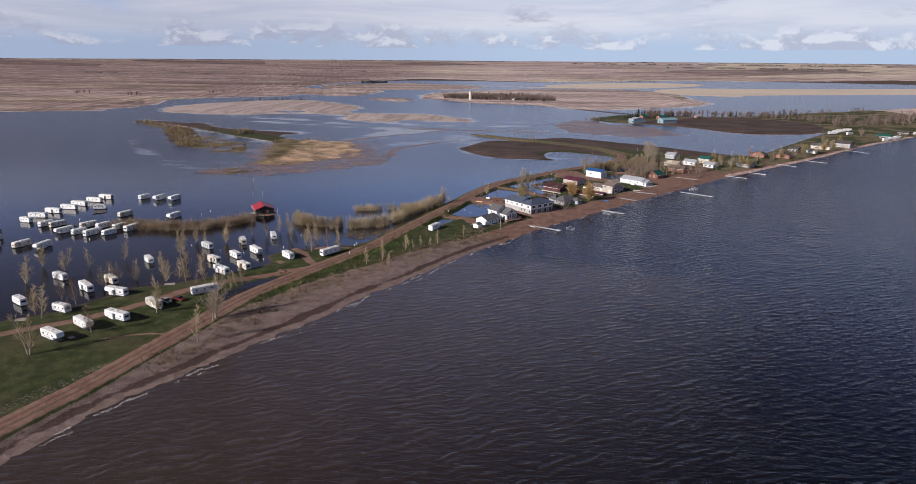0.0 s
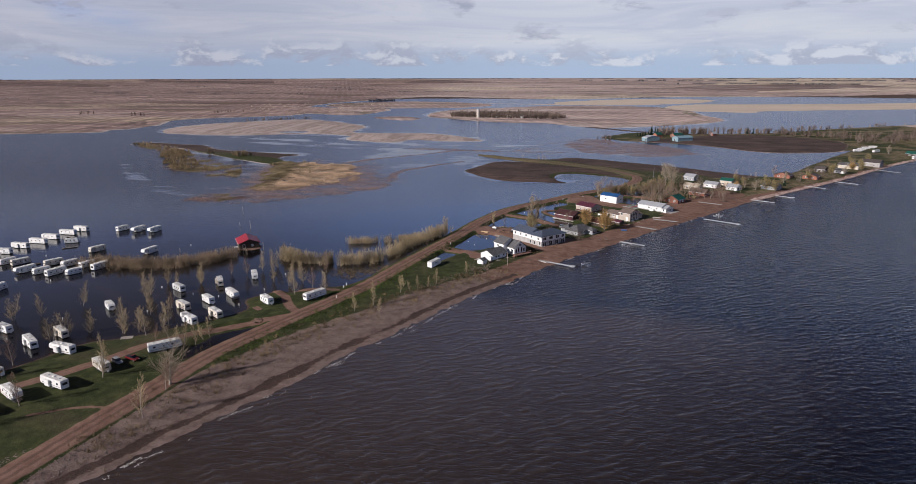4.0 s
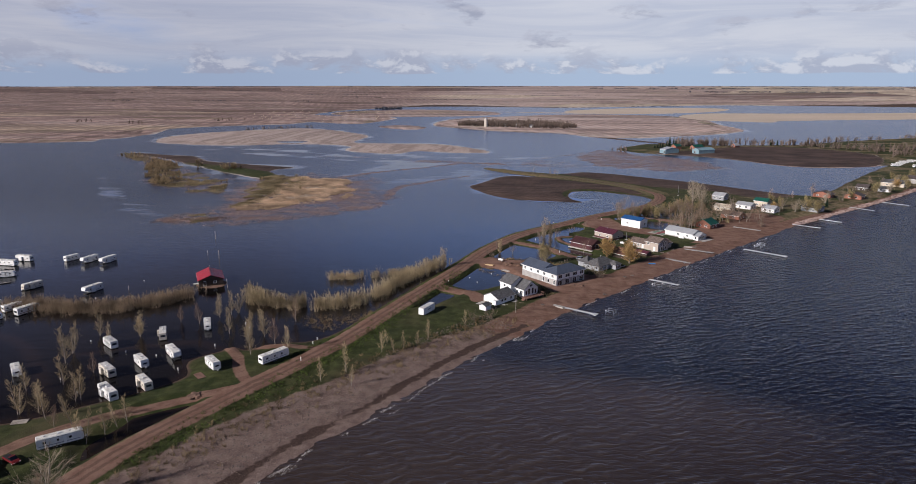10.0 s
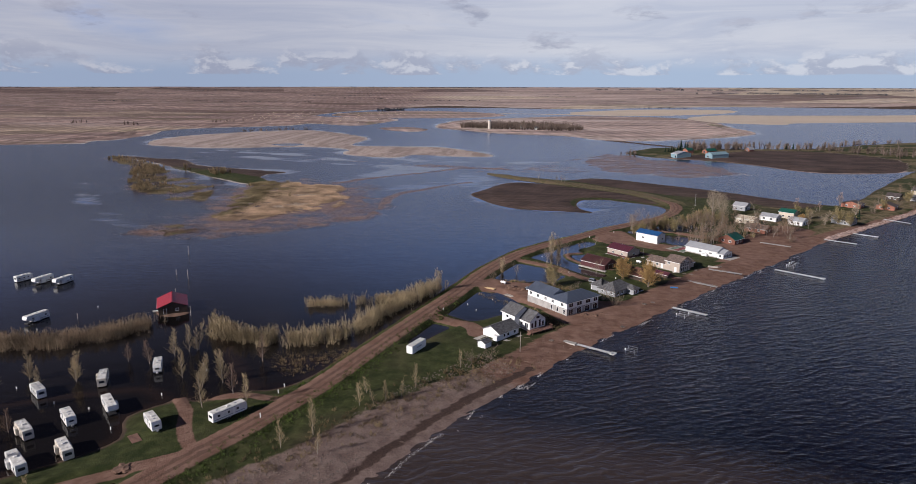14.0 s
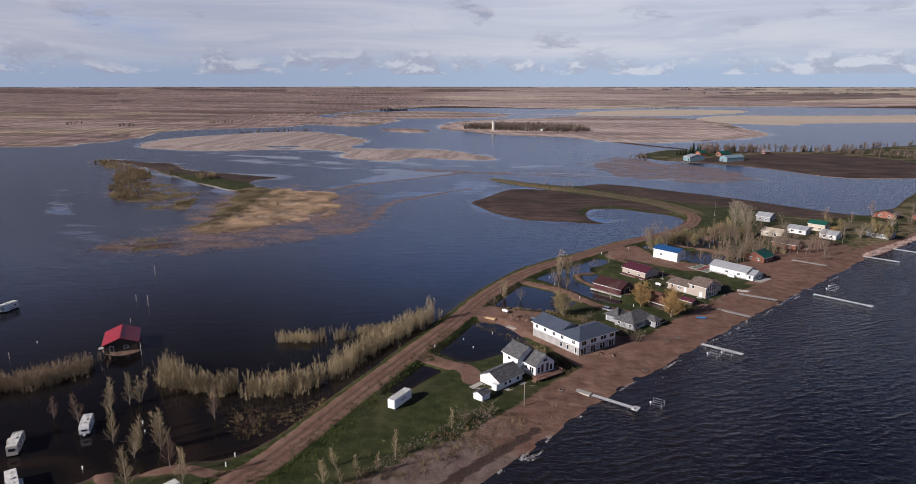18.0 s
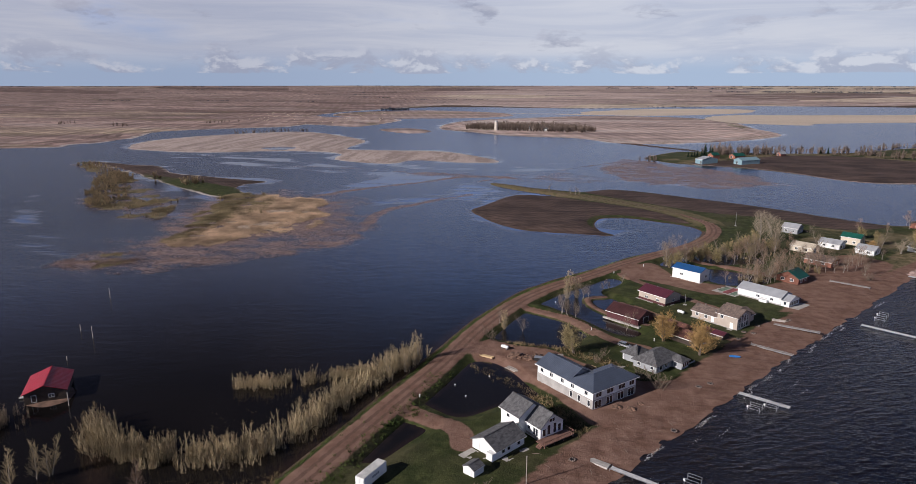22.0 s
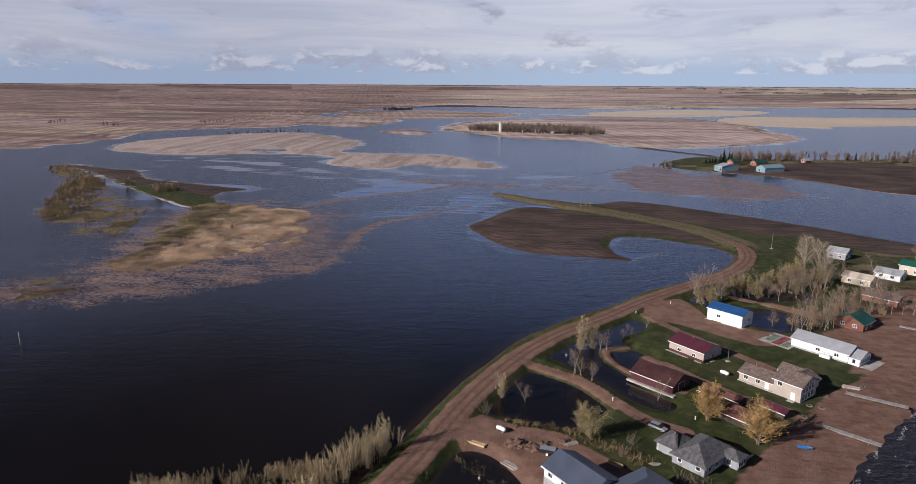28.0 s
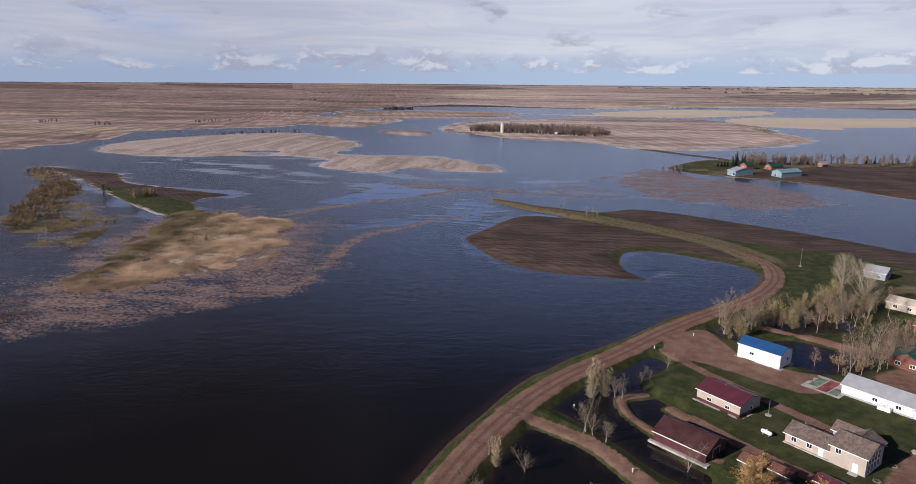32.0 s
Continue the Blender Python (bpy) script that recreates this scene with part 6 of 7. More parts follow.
pile("lumber_stack", "stack of fresh pale lumber on bare soil", "lumber", -13, 412, -25, 5.0, 1.4, 0.5, M_NEW_WOOD, 6)
pile("lumber_stack", "scattered boards lying beside the pond bank", "lumber", -4, 404, -40, 4.5, 2.0, 0.3, M_GREY_WOOD, 6)
pile("lumber_stack", "small stack of lumber behind the new house", "lumber", 21, 406, -35, 3.6, 1.2, 0.6, M_NEW_WOOD, 5)
pile("lumber_stack", "heap of broken boards beside the trees", "lumber", 11, 414, 30, 3.2, 1.4, 0.5, M_GREY_WOOD, 5)
pile("board_heap", "grey boards stacked by the beach house", "lumber", 96, 456.5, -20, 4.5, 1.6, 0.5, M_GREY_WOOD, 6)


def utility_trailer():
    t = thing("utility_trailer", "black flat-sided utility trailer with white wheels", "trailer", pose(5, 409, 1.1, rz=-12))
    part("bed", a_box(-2.0, 2.0, -0.95, 0.95, 0.5, 0.6), M_BLACK, t)
    for y in (-0.97, 0.91):
        part("side_panel", a_box(-2.0, 2.0, y, y + 0.06, 0.6, 1.5), M_BLACK, t)
    for x in (-2.0, 1.94):
        part("end_panel", a_box(x, x + 0.06, -0.9, 0.9, 0.6, 1.5), M_BLACK, t)
    part("cover", a_box(-1.95, 1.95, -0.9, 0.9, 1.5, 1.6), M_GREYSTRIPE, t)
    part("drawbar", rod(bmesh.new(), (2.0, 0, 0.5), (3.3, 0, 0.45), 0.06), M_BLACK, t)
    for y in (-1.08, 1.08):
        part("wheel", rod(bmesh.new(), (0, y - 0.1, 0.33), (0, y + 0.1, 0.33), 0.33, 0.33, 12), M_TANK, t)


utility_trailer()
kayak = thing("kayak", "bright blue plastic boat lying on the beach", "boat", pose(67.5, 420, max(0.6, ground_z(69, 420)), rz=-12))
hull(kayak, 3.4, 1.1, 0.45, M_BLUE)


def soil_heap(x, y, r, h, label):
    t = thing("soil_heap", label, "soil heap", pose(x, y, ground_z(x, y) - 0.2))
    bm = bmesh.new()
    bmesh.ops.create_icosphere(bm, subdivisions=3, radius=1.0)
    for v in bm.verts:
        n = noise.noise(v.co * 2.6 + Vector((x, y, 0))) * 0.5
        v.co = Vector((v.co.x * r * (1 + n), v.co.y * r * (1 + n), max(0, v.co.z) * h * (1 + n)))
    part("soil", bm, mat("bare_soil", (0.17, 0.10, 0.07), 0.95, var=0.3, scale=0.4, fine=3, bump=0.5), t)


for x, y, r, h in ((-3, 412, 2.6, 1.3), (1, 411, 2.2, 1.1), (4, 413, 1.8, 0.9), (26, 380, 1.6, 0.7), (30, 379.5, 1.5, 0.6), (-92, 262, 2.2, 0.5), (9, 415, 1.5, 0.8), (33, 383, 1.0, 0.5)):
    soil_heap(x, y, r, h, "heap of dug brown soil and rubble")


def picnic_deck(x, y, turn, l, w, material, label):
    t = thing("wooden_platform", label, "platform", pose(x, y, max(0.15, ground_z(x, y)), rz=turn), "platforms at the caravan sites")
    n = int(l / 0.3)
    for i in range(n):
        part("board", a_box(-l / 2 + i * l / n, -l / 2 + (i + 0.9) * l / n, -w / 2, w / 2, 0.12, 0.24), material, t)
    part("joists", a_box(-l / 2, l / 2, -w / 2 + 0.2, w / 2 - 0.2, -0.3, 0.118), M_DARK_WOOD, t)


picnic_deck(-97.5, 275.5, -44, 4.6, 2.4, M_DECK, "reddish timber platform beside a caravan")
picnic_deck(-133, 244, 20, 4.0, 2.4, M_GREY_WOOD, "pale weathered platform at the water edge")
picnic_deck(-166, 203, 15, 3.4, 2.4, M_GREY_WOOD, "pale weathered platform at the water edge")
picnic_deck(-250, 385, -8, 4.2, 1.6, M_GREY_WOOD, "pale platform beside a flooded caravan")
picnic_deck(-235, 362, 40, 7.0, 0.9, M_GREY_WOOD, "floating plank walkway in flood water")
picnic_deck(-231, 330, 62, 5.0, 2.0, M_DARK_WOOD, "dark timber platform in flood water")
picnic_deck(-138, 188.5, -27, 2.4, 1.6, M_GREY_WOOD, "small weathered platform on grass")


def post(x, y, h, label, material=M_TANK, w=0.22, name="power_pedestal", lamp=False):
    t = thing(name, label, "post", pose(x, y, max(-0.5, ground_z(x, y))), "posts at the sites")
    part("shaft", a_box(-w / 2, w / 2, -w / 2, w / 2, -0.3, h), material, t)
    part("cap", a_box(-w * 0.75, w * 0.75, -w * 0.6, w * 0.6, h, h + 0.12), material, t)


for x, y, h in ((-70, 309, 1.0), (-70, 304, 1.0), (-107, 280, 1.1), (-132, 292, 1.1), (-69, 288, 1.2), (-99, 318, 1.0), (-104, 300, 0.9), (-120, 290, 1.0), (-140, 270, 1.1), (-129, 262, 1.0),
                (-102, 322, 1.3), (-150, 300, 1.0), (-168, 260, 1.2), (-175, 240, 1.0), (-205, 305, 1.2), (-192, 342, 1.2), (-178, 345, 1.2), (-236, 345, 1.0), (-172, 372, 0.9), (-30, 380, 0.9), (1, 382, 0.9), (-21, 391, 0.8),
                (-11, 398, 0.8), (-17, 384, 0.8), (24, 440, 0.9), (12, 472, 1.0), (41, 515, 0.9), (57, 529, 1.0), (45, 431, 0.9)):
    post(x, y, h, "white utility post standing at a lot" if ground_z(x, y) > 0 else "white utility post standing in flood water")
for x, y, h in ((-129, 366, 4.5), (-155, 414, 5.0), (-177, 457, 5.0), (1, 341, 7.0), (-171, 358, 2.6), (-164, 420, 3.0), (-151, 395, 2.0)):
    post(x, y, h, "thin weathered wooden pole", M_GREY_WOOD, 0.18, "wooden_pole")


def flag_pole(x, y, h):
    t = thing("light_pole", "thin pole on a round gravel base", "pole", pose(x, y, ground_z(x, y)))
    part("shaft", rod(bmesh.new(), (0, 0, -0.3), (0, 0, h), 0.10, 0.06), M_STEEL, t)
    part("base_disc", rod(bmesh.new(), (0, 0, -0.4), (0, 0, 0.12), 0.95, 0.85, 14), M_CONCRETE, t)


flag_pole(64.5, 462.0 + 10, 4.5)
flag_pole(130.5, 632, 9.0)

for x, y in ((98.5, 456.5), (100, 458), (82, 442), (79, 443), (86, 450), (12, 352.5), (56, 399), (52, 396), (39.5, 370), (75, 436)):
    t = thing("fire_pit", "ring of blackened fire pit stones on soil", "fire pit", pose(x, y, max(0.4, ground_z(x, y))), "fire pits")
    bm = bmesh.new()
    for i in range(9):
        a = 2 * math.pi * i / 9
        bmesh.ops.create_icosphere(bm, subdivisions=1, radius=random.uniform(0.2, 0.3), matrix=Matrix.Translation((0.7 * math.cos(a), 0.7 * math.sin(a), 0.12)))
    part("stone_ring", bm, M_ROCK, t)
    part("ash_bed", rod(bmesh.new(), (0, 0, -0.1), (0, 0, 0.08), 0.55, 0.5, 10), M_BLACK, t)

for x, y, turn in ((61.5, 441.5, 40), (72, 436, 44)):
    s = thing("shed", "low open shed with rusty maroon roof", "shed", pose(x - 3, y - 2, 1.0, rz=44), "sheds by the lots")
    block(s, 0, 4.2, 0, 7.5 if x > 65 else 5.0, 1.6, "y", 0.8, M_DARK_WOOD, M_MAROON_ROOF if x > 65 else M_RUST, 0.3)
s = thing("shed", "old rust-red boarded shed behind the orange trees", "shed", pose(58, 426, 1.0, rz=44), "sheds by the lots")
block(s, 0, 7.0, 0, 10.0, 2.3, "y", 1.7, M_DARK_WOOD, M_RUST, 0.4)
# black plate on the closed wall, standing for the shade inside an opening
part("dark_opening", a_box(1.5, 5.5, -0.03, -0.004, 0.1, 2.0), M_BLACK, s)
s = thing("shed", "small rust-red shed beside the machine shed", "shed", pose(52.5, 441.5, 1.0, rz=44), "sheds by the lots")
block(s, 0, 4.5, 0, 5.0, 2.1, "y", 1.2, M_DARK_WOOD, M_RUST, 0.3)
s = thing("outhouse", "small white box shed among bare trees", "shed", pose(127, 521, 1.0, rz=44), "sheds by the lots")
block(s, 0, 1.8, 0, 1.8, 2.0, "x", 0.5, M_TANK, M_TEAL, 0.15)


# ---- trees ----
def tube_list(v, f, a, b, r0, r1, sides=3):
    a, b = np.array(a), np.array(b)
    d = b - a
    n = np.linalg.norm(d)
    if n < 1e-6:
        return
    d = d / n
    h = np.array([0, 0, 1.0]) if abs(d[2]) < 0.9 else np.array([1.0, 0, 0])
    p = np.cross(d, h)
    p /= np.linalg.norm(p)
    q = np.cross(d, p)
    k = len(v)
    for c, r in ((a, r0), (b, r1)):
        for i in range(sides):
            t = 2 * math.pi * i / sides
            v.append(tuple(c + r * (math.cos(t) * p + math.sin(t) * q)))
    for i in range(sides):
        j = (i + 1) % sides
        f.append((k + i, k + j, k + sides + j, k + sides + i))


def leaf_list(v, f, c, size, rng):
    k = len(v)
    e = rng.normal(size=(2, 3))
    e /= np.linalg.norm(e, axis=1)[:, None]
    a, b = e[0] * size, e[1] * size * 0.6
    for p in (c - a, c - b, c + a, c + b):
        v.append(tuple(p))
    f.append((k, k + 1, k + 2, k + 3))


def grow(height, trunk_r, first, spread, branches, twigs, leaf, leaves, seed, stems=1, up=0.9, thick=1.0, fan=0.06):
    """Vertices and faces of a trunk and of its crown of limbs, twigs and leaves."""
    rng = np.random.default_rng(seed)
    tv, tf, cv, cf = [], [], [], []
    for s in range(stems):
        lean = rng.normal(size=2) * (0.05 if stems == 1 else fan)
        base = np.array([*(rng.normal(size=2) * (0 if stems == 1 else 0.25)), -0.6])
        h = height * (1 if s == 0 else rng.uniform(0.7, 1.0))
        spine = [base]
        n = 6
        for i in range(n):
            lean = lean + rng.normal(size=2) * 0.05
            spine.append(spine[-1] + np.array([lean[0], lean[1], 1.0]) * (h + 0.6) / n)
        rad = [trunk_r * (1 - 0.92 * i / n) for i in range(n + 1)]
        for i in range(n):
            tube_list(tv, tf, spine[i], spine[i + 1], rad[i], rad[i + 1], 5)
        for b in range(branches // stems):
            t = first + (1 - first) * (b + rng.random()) / (branches // stems)
            i = min(int(t * n), n - 1)
            p = spine[i] + (spine[i + 1] - spine[i]) * (t * n - i)
            ang = rng.random() * 2 * math.pi
            length = h * spread * (1.05 - 0.75 * (t - first) / (1 - first)) * rng.uniform(0.7, 1.2)
            d = np.array([math.cos(ang), math.sin(ang), up * rng.uniform(0.6, 1.4)])
            d /= np.linalg.norm(d)
            mid = p + d * length * 0.5
            end = mid + (d + np.array([0, 0, 0.35])) * length * 0.5
            r = max(trunk_r * 0.32 * (1 - 0.6 * t), 0.02) * thick
            tube_list(cv, cf, p, mid, r, r * 0.6)
            tube_list(cv, cf, mid, end, r * 0.6, 0.012 * thick)
            for w in range(twigs):
                u = rng.uniform(0.25, 1.0)
                q = p + (mid - p) * u * 2 if u < 0.5 else mid + (end - mid) * (u * 2 - 1)
                e = d + rng.normal(size=3) * 0.6 + np.array([0, 0, 0.3])
                e /= np.linalg.norm(e)
                tip = q + e * length * rng.uniform(0.25, 0.62)
                tube_list(cv, cf, q, tip, 0.018 * thick, 0.006 * thick)
                for _ in range(leaves):
                    leaf_list(cv, cf, q + (tip - q) * rng.uniform(0.2, 1.1) + rng.normal(size=3) * leaf, leaf * rng.uniform(0.6, 1.3), rng)
    return tv, tf, cv, cf


def mesh_of(name, v, f, material):
    me = bpy.data.meshes.new(name)
    me.from_pydata(v, [], f)
    me.materials.append(material)
    return me


def tree(name, label, shape, bark, crown):
    t = thing(name, label, "tree", Matrix.Identity(4))
    tv, tf, cv, cf = shape
    a = new("trunk", mesh_of("trunk", tv, tf, bark))
    b = new("crown", mesh_of("crown", cv, cf, crown))
    a.parent = b.parent = t
    return t


def plant(kinds, rows, group, labels=None):
    """rows: x, y, kind, scale. The first of each kind is moved, the rest are copies."""
    for x, y, k, s in rows:
        src = kinds[k]
        z = max(ground_z(x, y), -0.6)
        m = pose(x, y, z, rz=random.uniform(0, 360))
        if src.get("used"):
            first = tuple(src.scale)
            src.scale = (s, s, s * random.uniform(0.92, 1.1))
            ob = copy_thing(src, m)
            src.scale = first
        else:
            src["used"] = 1
            src.matrix_basis = m @ Matrix.Diagonal((s, s, s, 1))
            ob = src
        tagged(ob, group=group)
        wet = "standing in flood water" if z < 0.02 else "on the grass"
        ob["label"] = ob["label"].split(" standing")[0].split(" on the grass")[0] + " " + wet


YOUNG = [tree("young_tree", "slender young tree with pale budding twigs", grow(7.0, 0.10, 0.16, 0.27, 54, 9, 0.042, 1, 11 + i, 1, 1.35, 0.8), M_BARK, M_TWIG) for i in range(3)] + \
        [tree("young_tree", "slender young tree with reddish brown twigs", grow(6.2, 0.10, 0.16, 0.29, 50, 9, 0.05, 1, 31 + i, 1, 1.35, 0.8), M_BARK, M_TWIG_RED) for i in range(2)] + \
        [tree("young_tree", "bushy young tree with yellowish spring buds", grow(7.0, 0.11, 0.12, 0.33, 64, 10, 0.045, 2, 41 + i, 2, 1.25, 0.85, 0.11), M_BARK, M_TWIG) for i in range(2)]
camp = [(-150, 290, 5, 1), (-137, 267, 0, 1), (-137, 248, 5, 1), (-127, 246, 1, 1), (-132, 250, 2, 1), (-125, 258, 0, 1), (-151, 306, 5, .9), (-136, 307, 6, 1), (-88, 293, 1, 1), (-96, 307, 2, 1),
        (-92, 314, 0, .9), (-83, 302, 4, 1), (-76, 295, 1, .9), (-106, 240, 0, .8), (-105, 244, 2, .7), (-104, 247, 1, .8), (-110, 235, 0, .8), (-108, 235, 2, .8),
        (-115, 328, 0, 1), (-112, 332, 1, .9), (-110, 334, 5, .9), (-120, 321, 3, 1), (-104, 312, 1, 1), (-90, 310, 0, 1.2), (-95, 306, 2, 1), (-84, 327, 3, 1),
        (-191, 240, 6, 1.1), (-186, 258, 5, 1), (-165, 224, 3, 1), (-157, 220, 3, 1.1), (-160, 205, 2, 1.2), (-165, 209, 0, 1.1), (-157, 239, 5, 1), (-149, 248, 6, .8), (-147, 282, 0, 1.3),
        (-126, 257, 1, .9), (-122, 212, 5, 1.1), (-134, 193, 4, 1.1), (-143, 175, 5, 1.2), (-155, 244, 5, .9), (-135, 306, 0, .9), (-152, 209, 1, .6), (-96, 189, 0, 1.1), (-98, 205, 3, 1.0),
        (-178, 262, 0, 1), (-170, 275, 2, 1), (-200, 262, 5, 1), (-143, 300, 1, .8), (-128, 322, 3, .8), (-120, 240, 3, .7), (-52, 281, 1, .9), (-44, 298, 2, .8), (-37, 301, 1, .6), (-30, 311, 2, .6), (-18, 326, 1, .6),
        (-48, 272, 0, .6), (-58, 274, 1, .7), (-44, 306, 6, .45), (-33, 304, 0, .5), (-40, 299, 2, .5), (-117, 243, 2, .8), (-145, 262, 1, .9), (-133, 276, 4, .8)]
plant(YOUNG, [(x, y, k, s * 1.45) for x, y, k, s in camp], "young trees in the campground")
BIG = [tree("bare_tree", "large bare spreading tree with grey branches", grow(13, 0.34, 0.14, 0.50, 66, 22, 0.05, 0, 61, 3, 0.9, 1.2, 0.14), M_BARK, M_TWIG_PALE),
       tree("cottonwood", "tall pale cottonwood with budding crown", grow(21, 0.40, 0.20, 0.42, 96, 24, 0.06, 1, 62, 2, 1.0, 0.9, 0.09), M_BARK, M_TWIG_PALE),
       tree("bare_tree", "bare grey tree with fine spreading branches", grow(12.5, 0.16, 0.22, 0.40, 56, 13, 0.05, 0, 63, 2, 1.0, 0.75, 0.09), M_BARK, M_TWIG_GREY),
       tree("bare_tree", "bare reddish tree with fine upright branches", grow(11.5, 0.15, 0.22, 0.38, 50, 13, 0.05, 0, 64, 1, 1.05, 0.75), M_BARK, M_TWIG_RED),
       tree("willow", "willow with olive young leaves", grow(9.0, 0.2, 0.12, 0.52, 72, 16, 0.11, 5, 65, 3, 0.8, 1.2, 0.16), M_DARK_BARK, M_LEAF_GREEN),
       tree("leafing_tree", "rounded tree with orange-brown young leaves", grow(7.6, 0.2, 0.14, 0.56, 90, 18, 0.11, 6, 66, 3, 0.75, 1.2, 0.14), M_DARK_BARK, M_LEAF_ORANGE),
       tree("willow", "tall willow clump with straw-coloured stems", grow(11.0, 0.10, 0.05, 0.25, 126, 10, 0.09, 3, 67, 9, 1.4, 1.0, 0.17), M_BARK, M_TWIG),
       tree("shrub", "leafless shrub with grey stems", grow(4.6, 0.06, 0.05, 0.42, 63, 10, 0.05, 2, 68, 7, 1.0, 1.1, 0.25), M_DARK_BARK, M_TWIG_GREY)]
lots = [(-98, 208, 0, 1.0), (-35, 405, 6, 1.0), (-38, 399, 6, .75), (-42, 394, 6, .7), (17, 478, 6, 1.1), (21, 480, 6, .95), (14, 456, 2, .8), (16, 455, 2, .65), (19, 453, 2, .6), (24, 479, 2, .7), (26, 477, 2, .55), (-8, 439, 6, .75), (-1, 438, 2, .6), (-12, 428, 7, 1.1),
        (16, 417, 4, 1.15), (14, 421, 7, 1.0), (23, 410, 7, .7), (48, 431, 5, 1.2), (58, 420, 5, 1.3), (40, 393, 7, 1.5), (37, 443, 2, .65), (33, 489, 2, .4), (36, 491, 2, .35), (43, 502, 2, .5), (26, 416, 7, .6),
        (-9, 334, 7, 1.0), (-15, 331, 7, .8), (36, 399, 7, 1.0), (-10, 442, 2, .5)]
plant(BIG, lots, "trees round the lots")
shore_trees = [(297, 662, 4, 1.0), (284, 649, 7, 1.2), (206, 571, 4, 1.15), (197, 569, 0, .7), (192, 579, 2, .8), (182, 569, 5, .8), (150, 528, 2, .8), (156, 516, 7, 1.1), (211, 566, 4, .9), (233, 606, 0, .75), (339, 709, 0, .7),
               (331, 694, 5, .9), (289, 640, 7, 1.0), (270, 640, 2, .8), (372, 746, 4, .9), (355, 700, 7, 1.2), (309, 662, 0, .7), (145, 544, 2, .9), (136, 530, 2, .85), (163, 541, 3, .85), (172, 549, 7, 1.2), (141, 536, 3, .8), (437, 829, 0, .8), (248, 612, 7, 1.1), (262, 627, 4, .8), (16, 757, 2, .45), (33, 741, 2, .5), (37, 741, 3, .55), (40, 739, 2, .5)]
plant(BIG, shore_trees, "trees between the shore houses")
wood = [(131, 587, 1, .85), (133, 568, 1, .92), (152, 560, 2, 1.2)]
wood += [(x, y, 4, sc) for x, y, sc in ((73, 530, .8), (70, 536, .6), (82, 543, .85), (88, 546, .7), (92, 549, .9), (96, 544, .75), (104, 559, .9), (110, 562, .7), (114, 567, .85), (116, 557, .8), (125, 577, .9), (129, 563, .95), (119, 572, .8), (99, 554, .7))]
wood += [(x, y, k, sc) for x, y, k, sc in ((69, 535, 2, 1.15), (71, 539, 3, 1.0), (76, 535, 2, 1.0), (79, 541, 3, .9), (100, 550, 2, .9), (89, 513, 2, .7), (91, 510, 3, .65), (86, 515, 3, .5), (113, 547, 2, .9), (99, 504, 2, .95), (102, 503, 3, .9),
                                           (97, 507, 3, .8), (118, 528, 2, .9), (115, 515, 3, .9), (129, 532, 3, .8), (108, 506, 2, .8), (112, 508, 3, .75), (119, 511, 2, .8), (123, 520, 3, .85), (126, 515, 2, .7), (109, 553, 3, .8), (121, 550, 2, .9))]
rng = np.random.default_rng(5)
for i in range(26):
    t = rng.random()
    wood.append((70 + 66 * t + rng.normal() * 5, 538 + 30 * t + rng.normal() * 6, int(rng.choice([2, 3, 2, 3])), rng.uniform(0.55, 0.95)))
for i in range(20):
    t = rng.random()
    wood.append((98 + 46 * t + rng.normal() * 4, 505 + 34 * t + rng.normal() * 4, int(rng.choice([2, 3, 3, 2])), rng.uniform(0.6, 0.95)))
for i in range(12):
    t = rng.random()
    wood.append((138 + 40 * t + rng.normal() * 4, 522 + 34 * t + rng.normal() * 5, int(rng.choice([2, 3, 7, 3])), rng.uniform(0.6, 0.9)))
for i in range(16):
    t = rng.random()
    wood.append((200 + 230 * t + rng.normal() * 10, 592 + 215 * t + rng.normal() * 10, int(rng.choice([2, 4, 4, 3])), rng.uniform(0.55, 0.9)))
wood = [w for w in wood if not (60 < w[0] < 90 and 498 < w[1] < 524) and not (80 < w[0] < 112 and 468 < w[1] < 502)]
plant(BIG, wood, "trees in the flooded wood")
SPRUCE = []
for i in range(2):
    rg = np.random.default_rng(90 + i)
    tv, tf, cv, cf = [], [], [], []
    tube_list(tv, tf, (0, 0, -0.5), (0, 0, 13), 0.25, 0.03, 6)
    for k in range(260):
        z = 1.0 + 12 * (k / 260)
        r = (13.2 - z) * 0.27 * rg.uniform(0.6, 1.1)
        a = rg.random() * 6.283
        tube_list(cv, cf, (0, 0, z), (r * math.cos(a), r * math.sin(a), z - r * 0.35), 0.42 * (1 - z / 15), 0.05, 3)
    SPRUCE.append(tree("spruce", "dark green spruce at the farmstead", (tv, tf, cv, cf), M_DARK_BARK, M_SPRUCE))
plant(SPRUCE, [(217, 1038, 0, 1.1), (213, 1044, 1, 1.3), (222, 1046, 0, 1.0), (208, 1040, 1, .8), (190, 1030, 0, .6), (195, 1034, 1, .6), (199, 1037, 0, .65), (203, 1040, 1, .7), (227, 589, 1, .55), (372, 1104, 0, .7), (380, 1100, 1, .75)], "spruces")


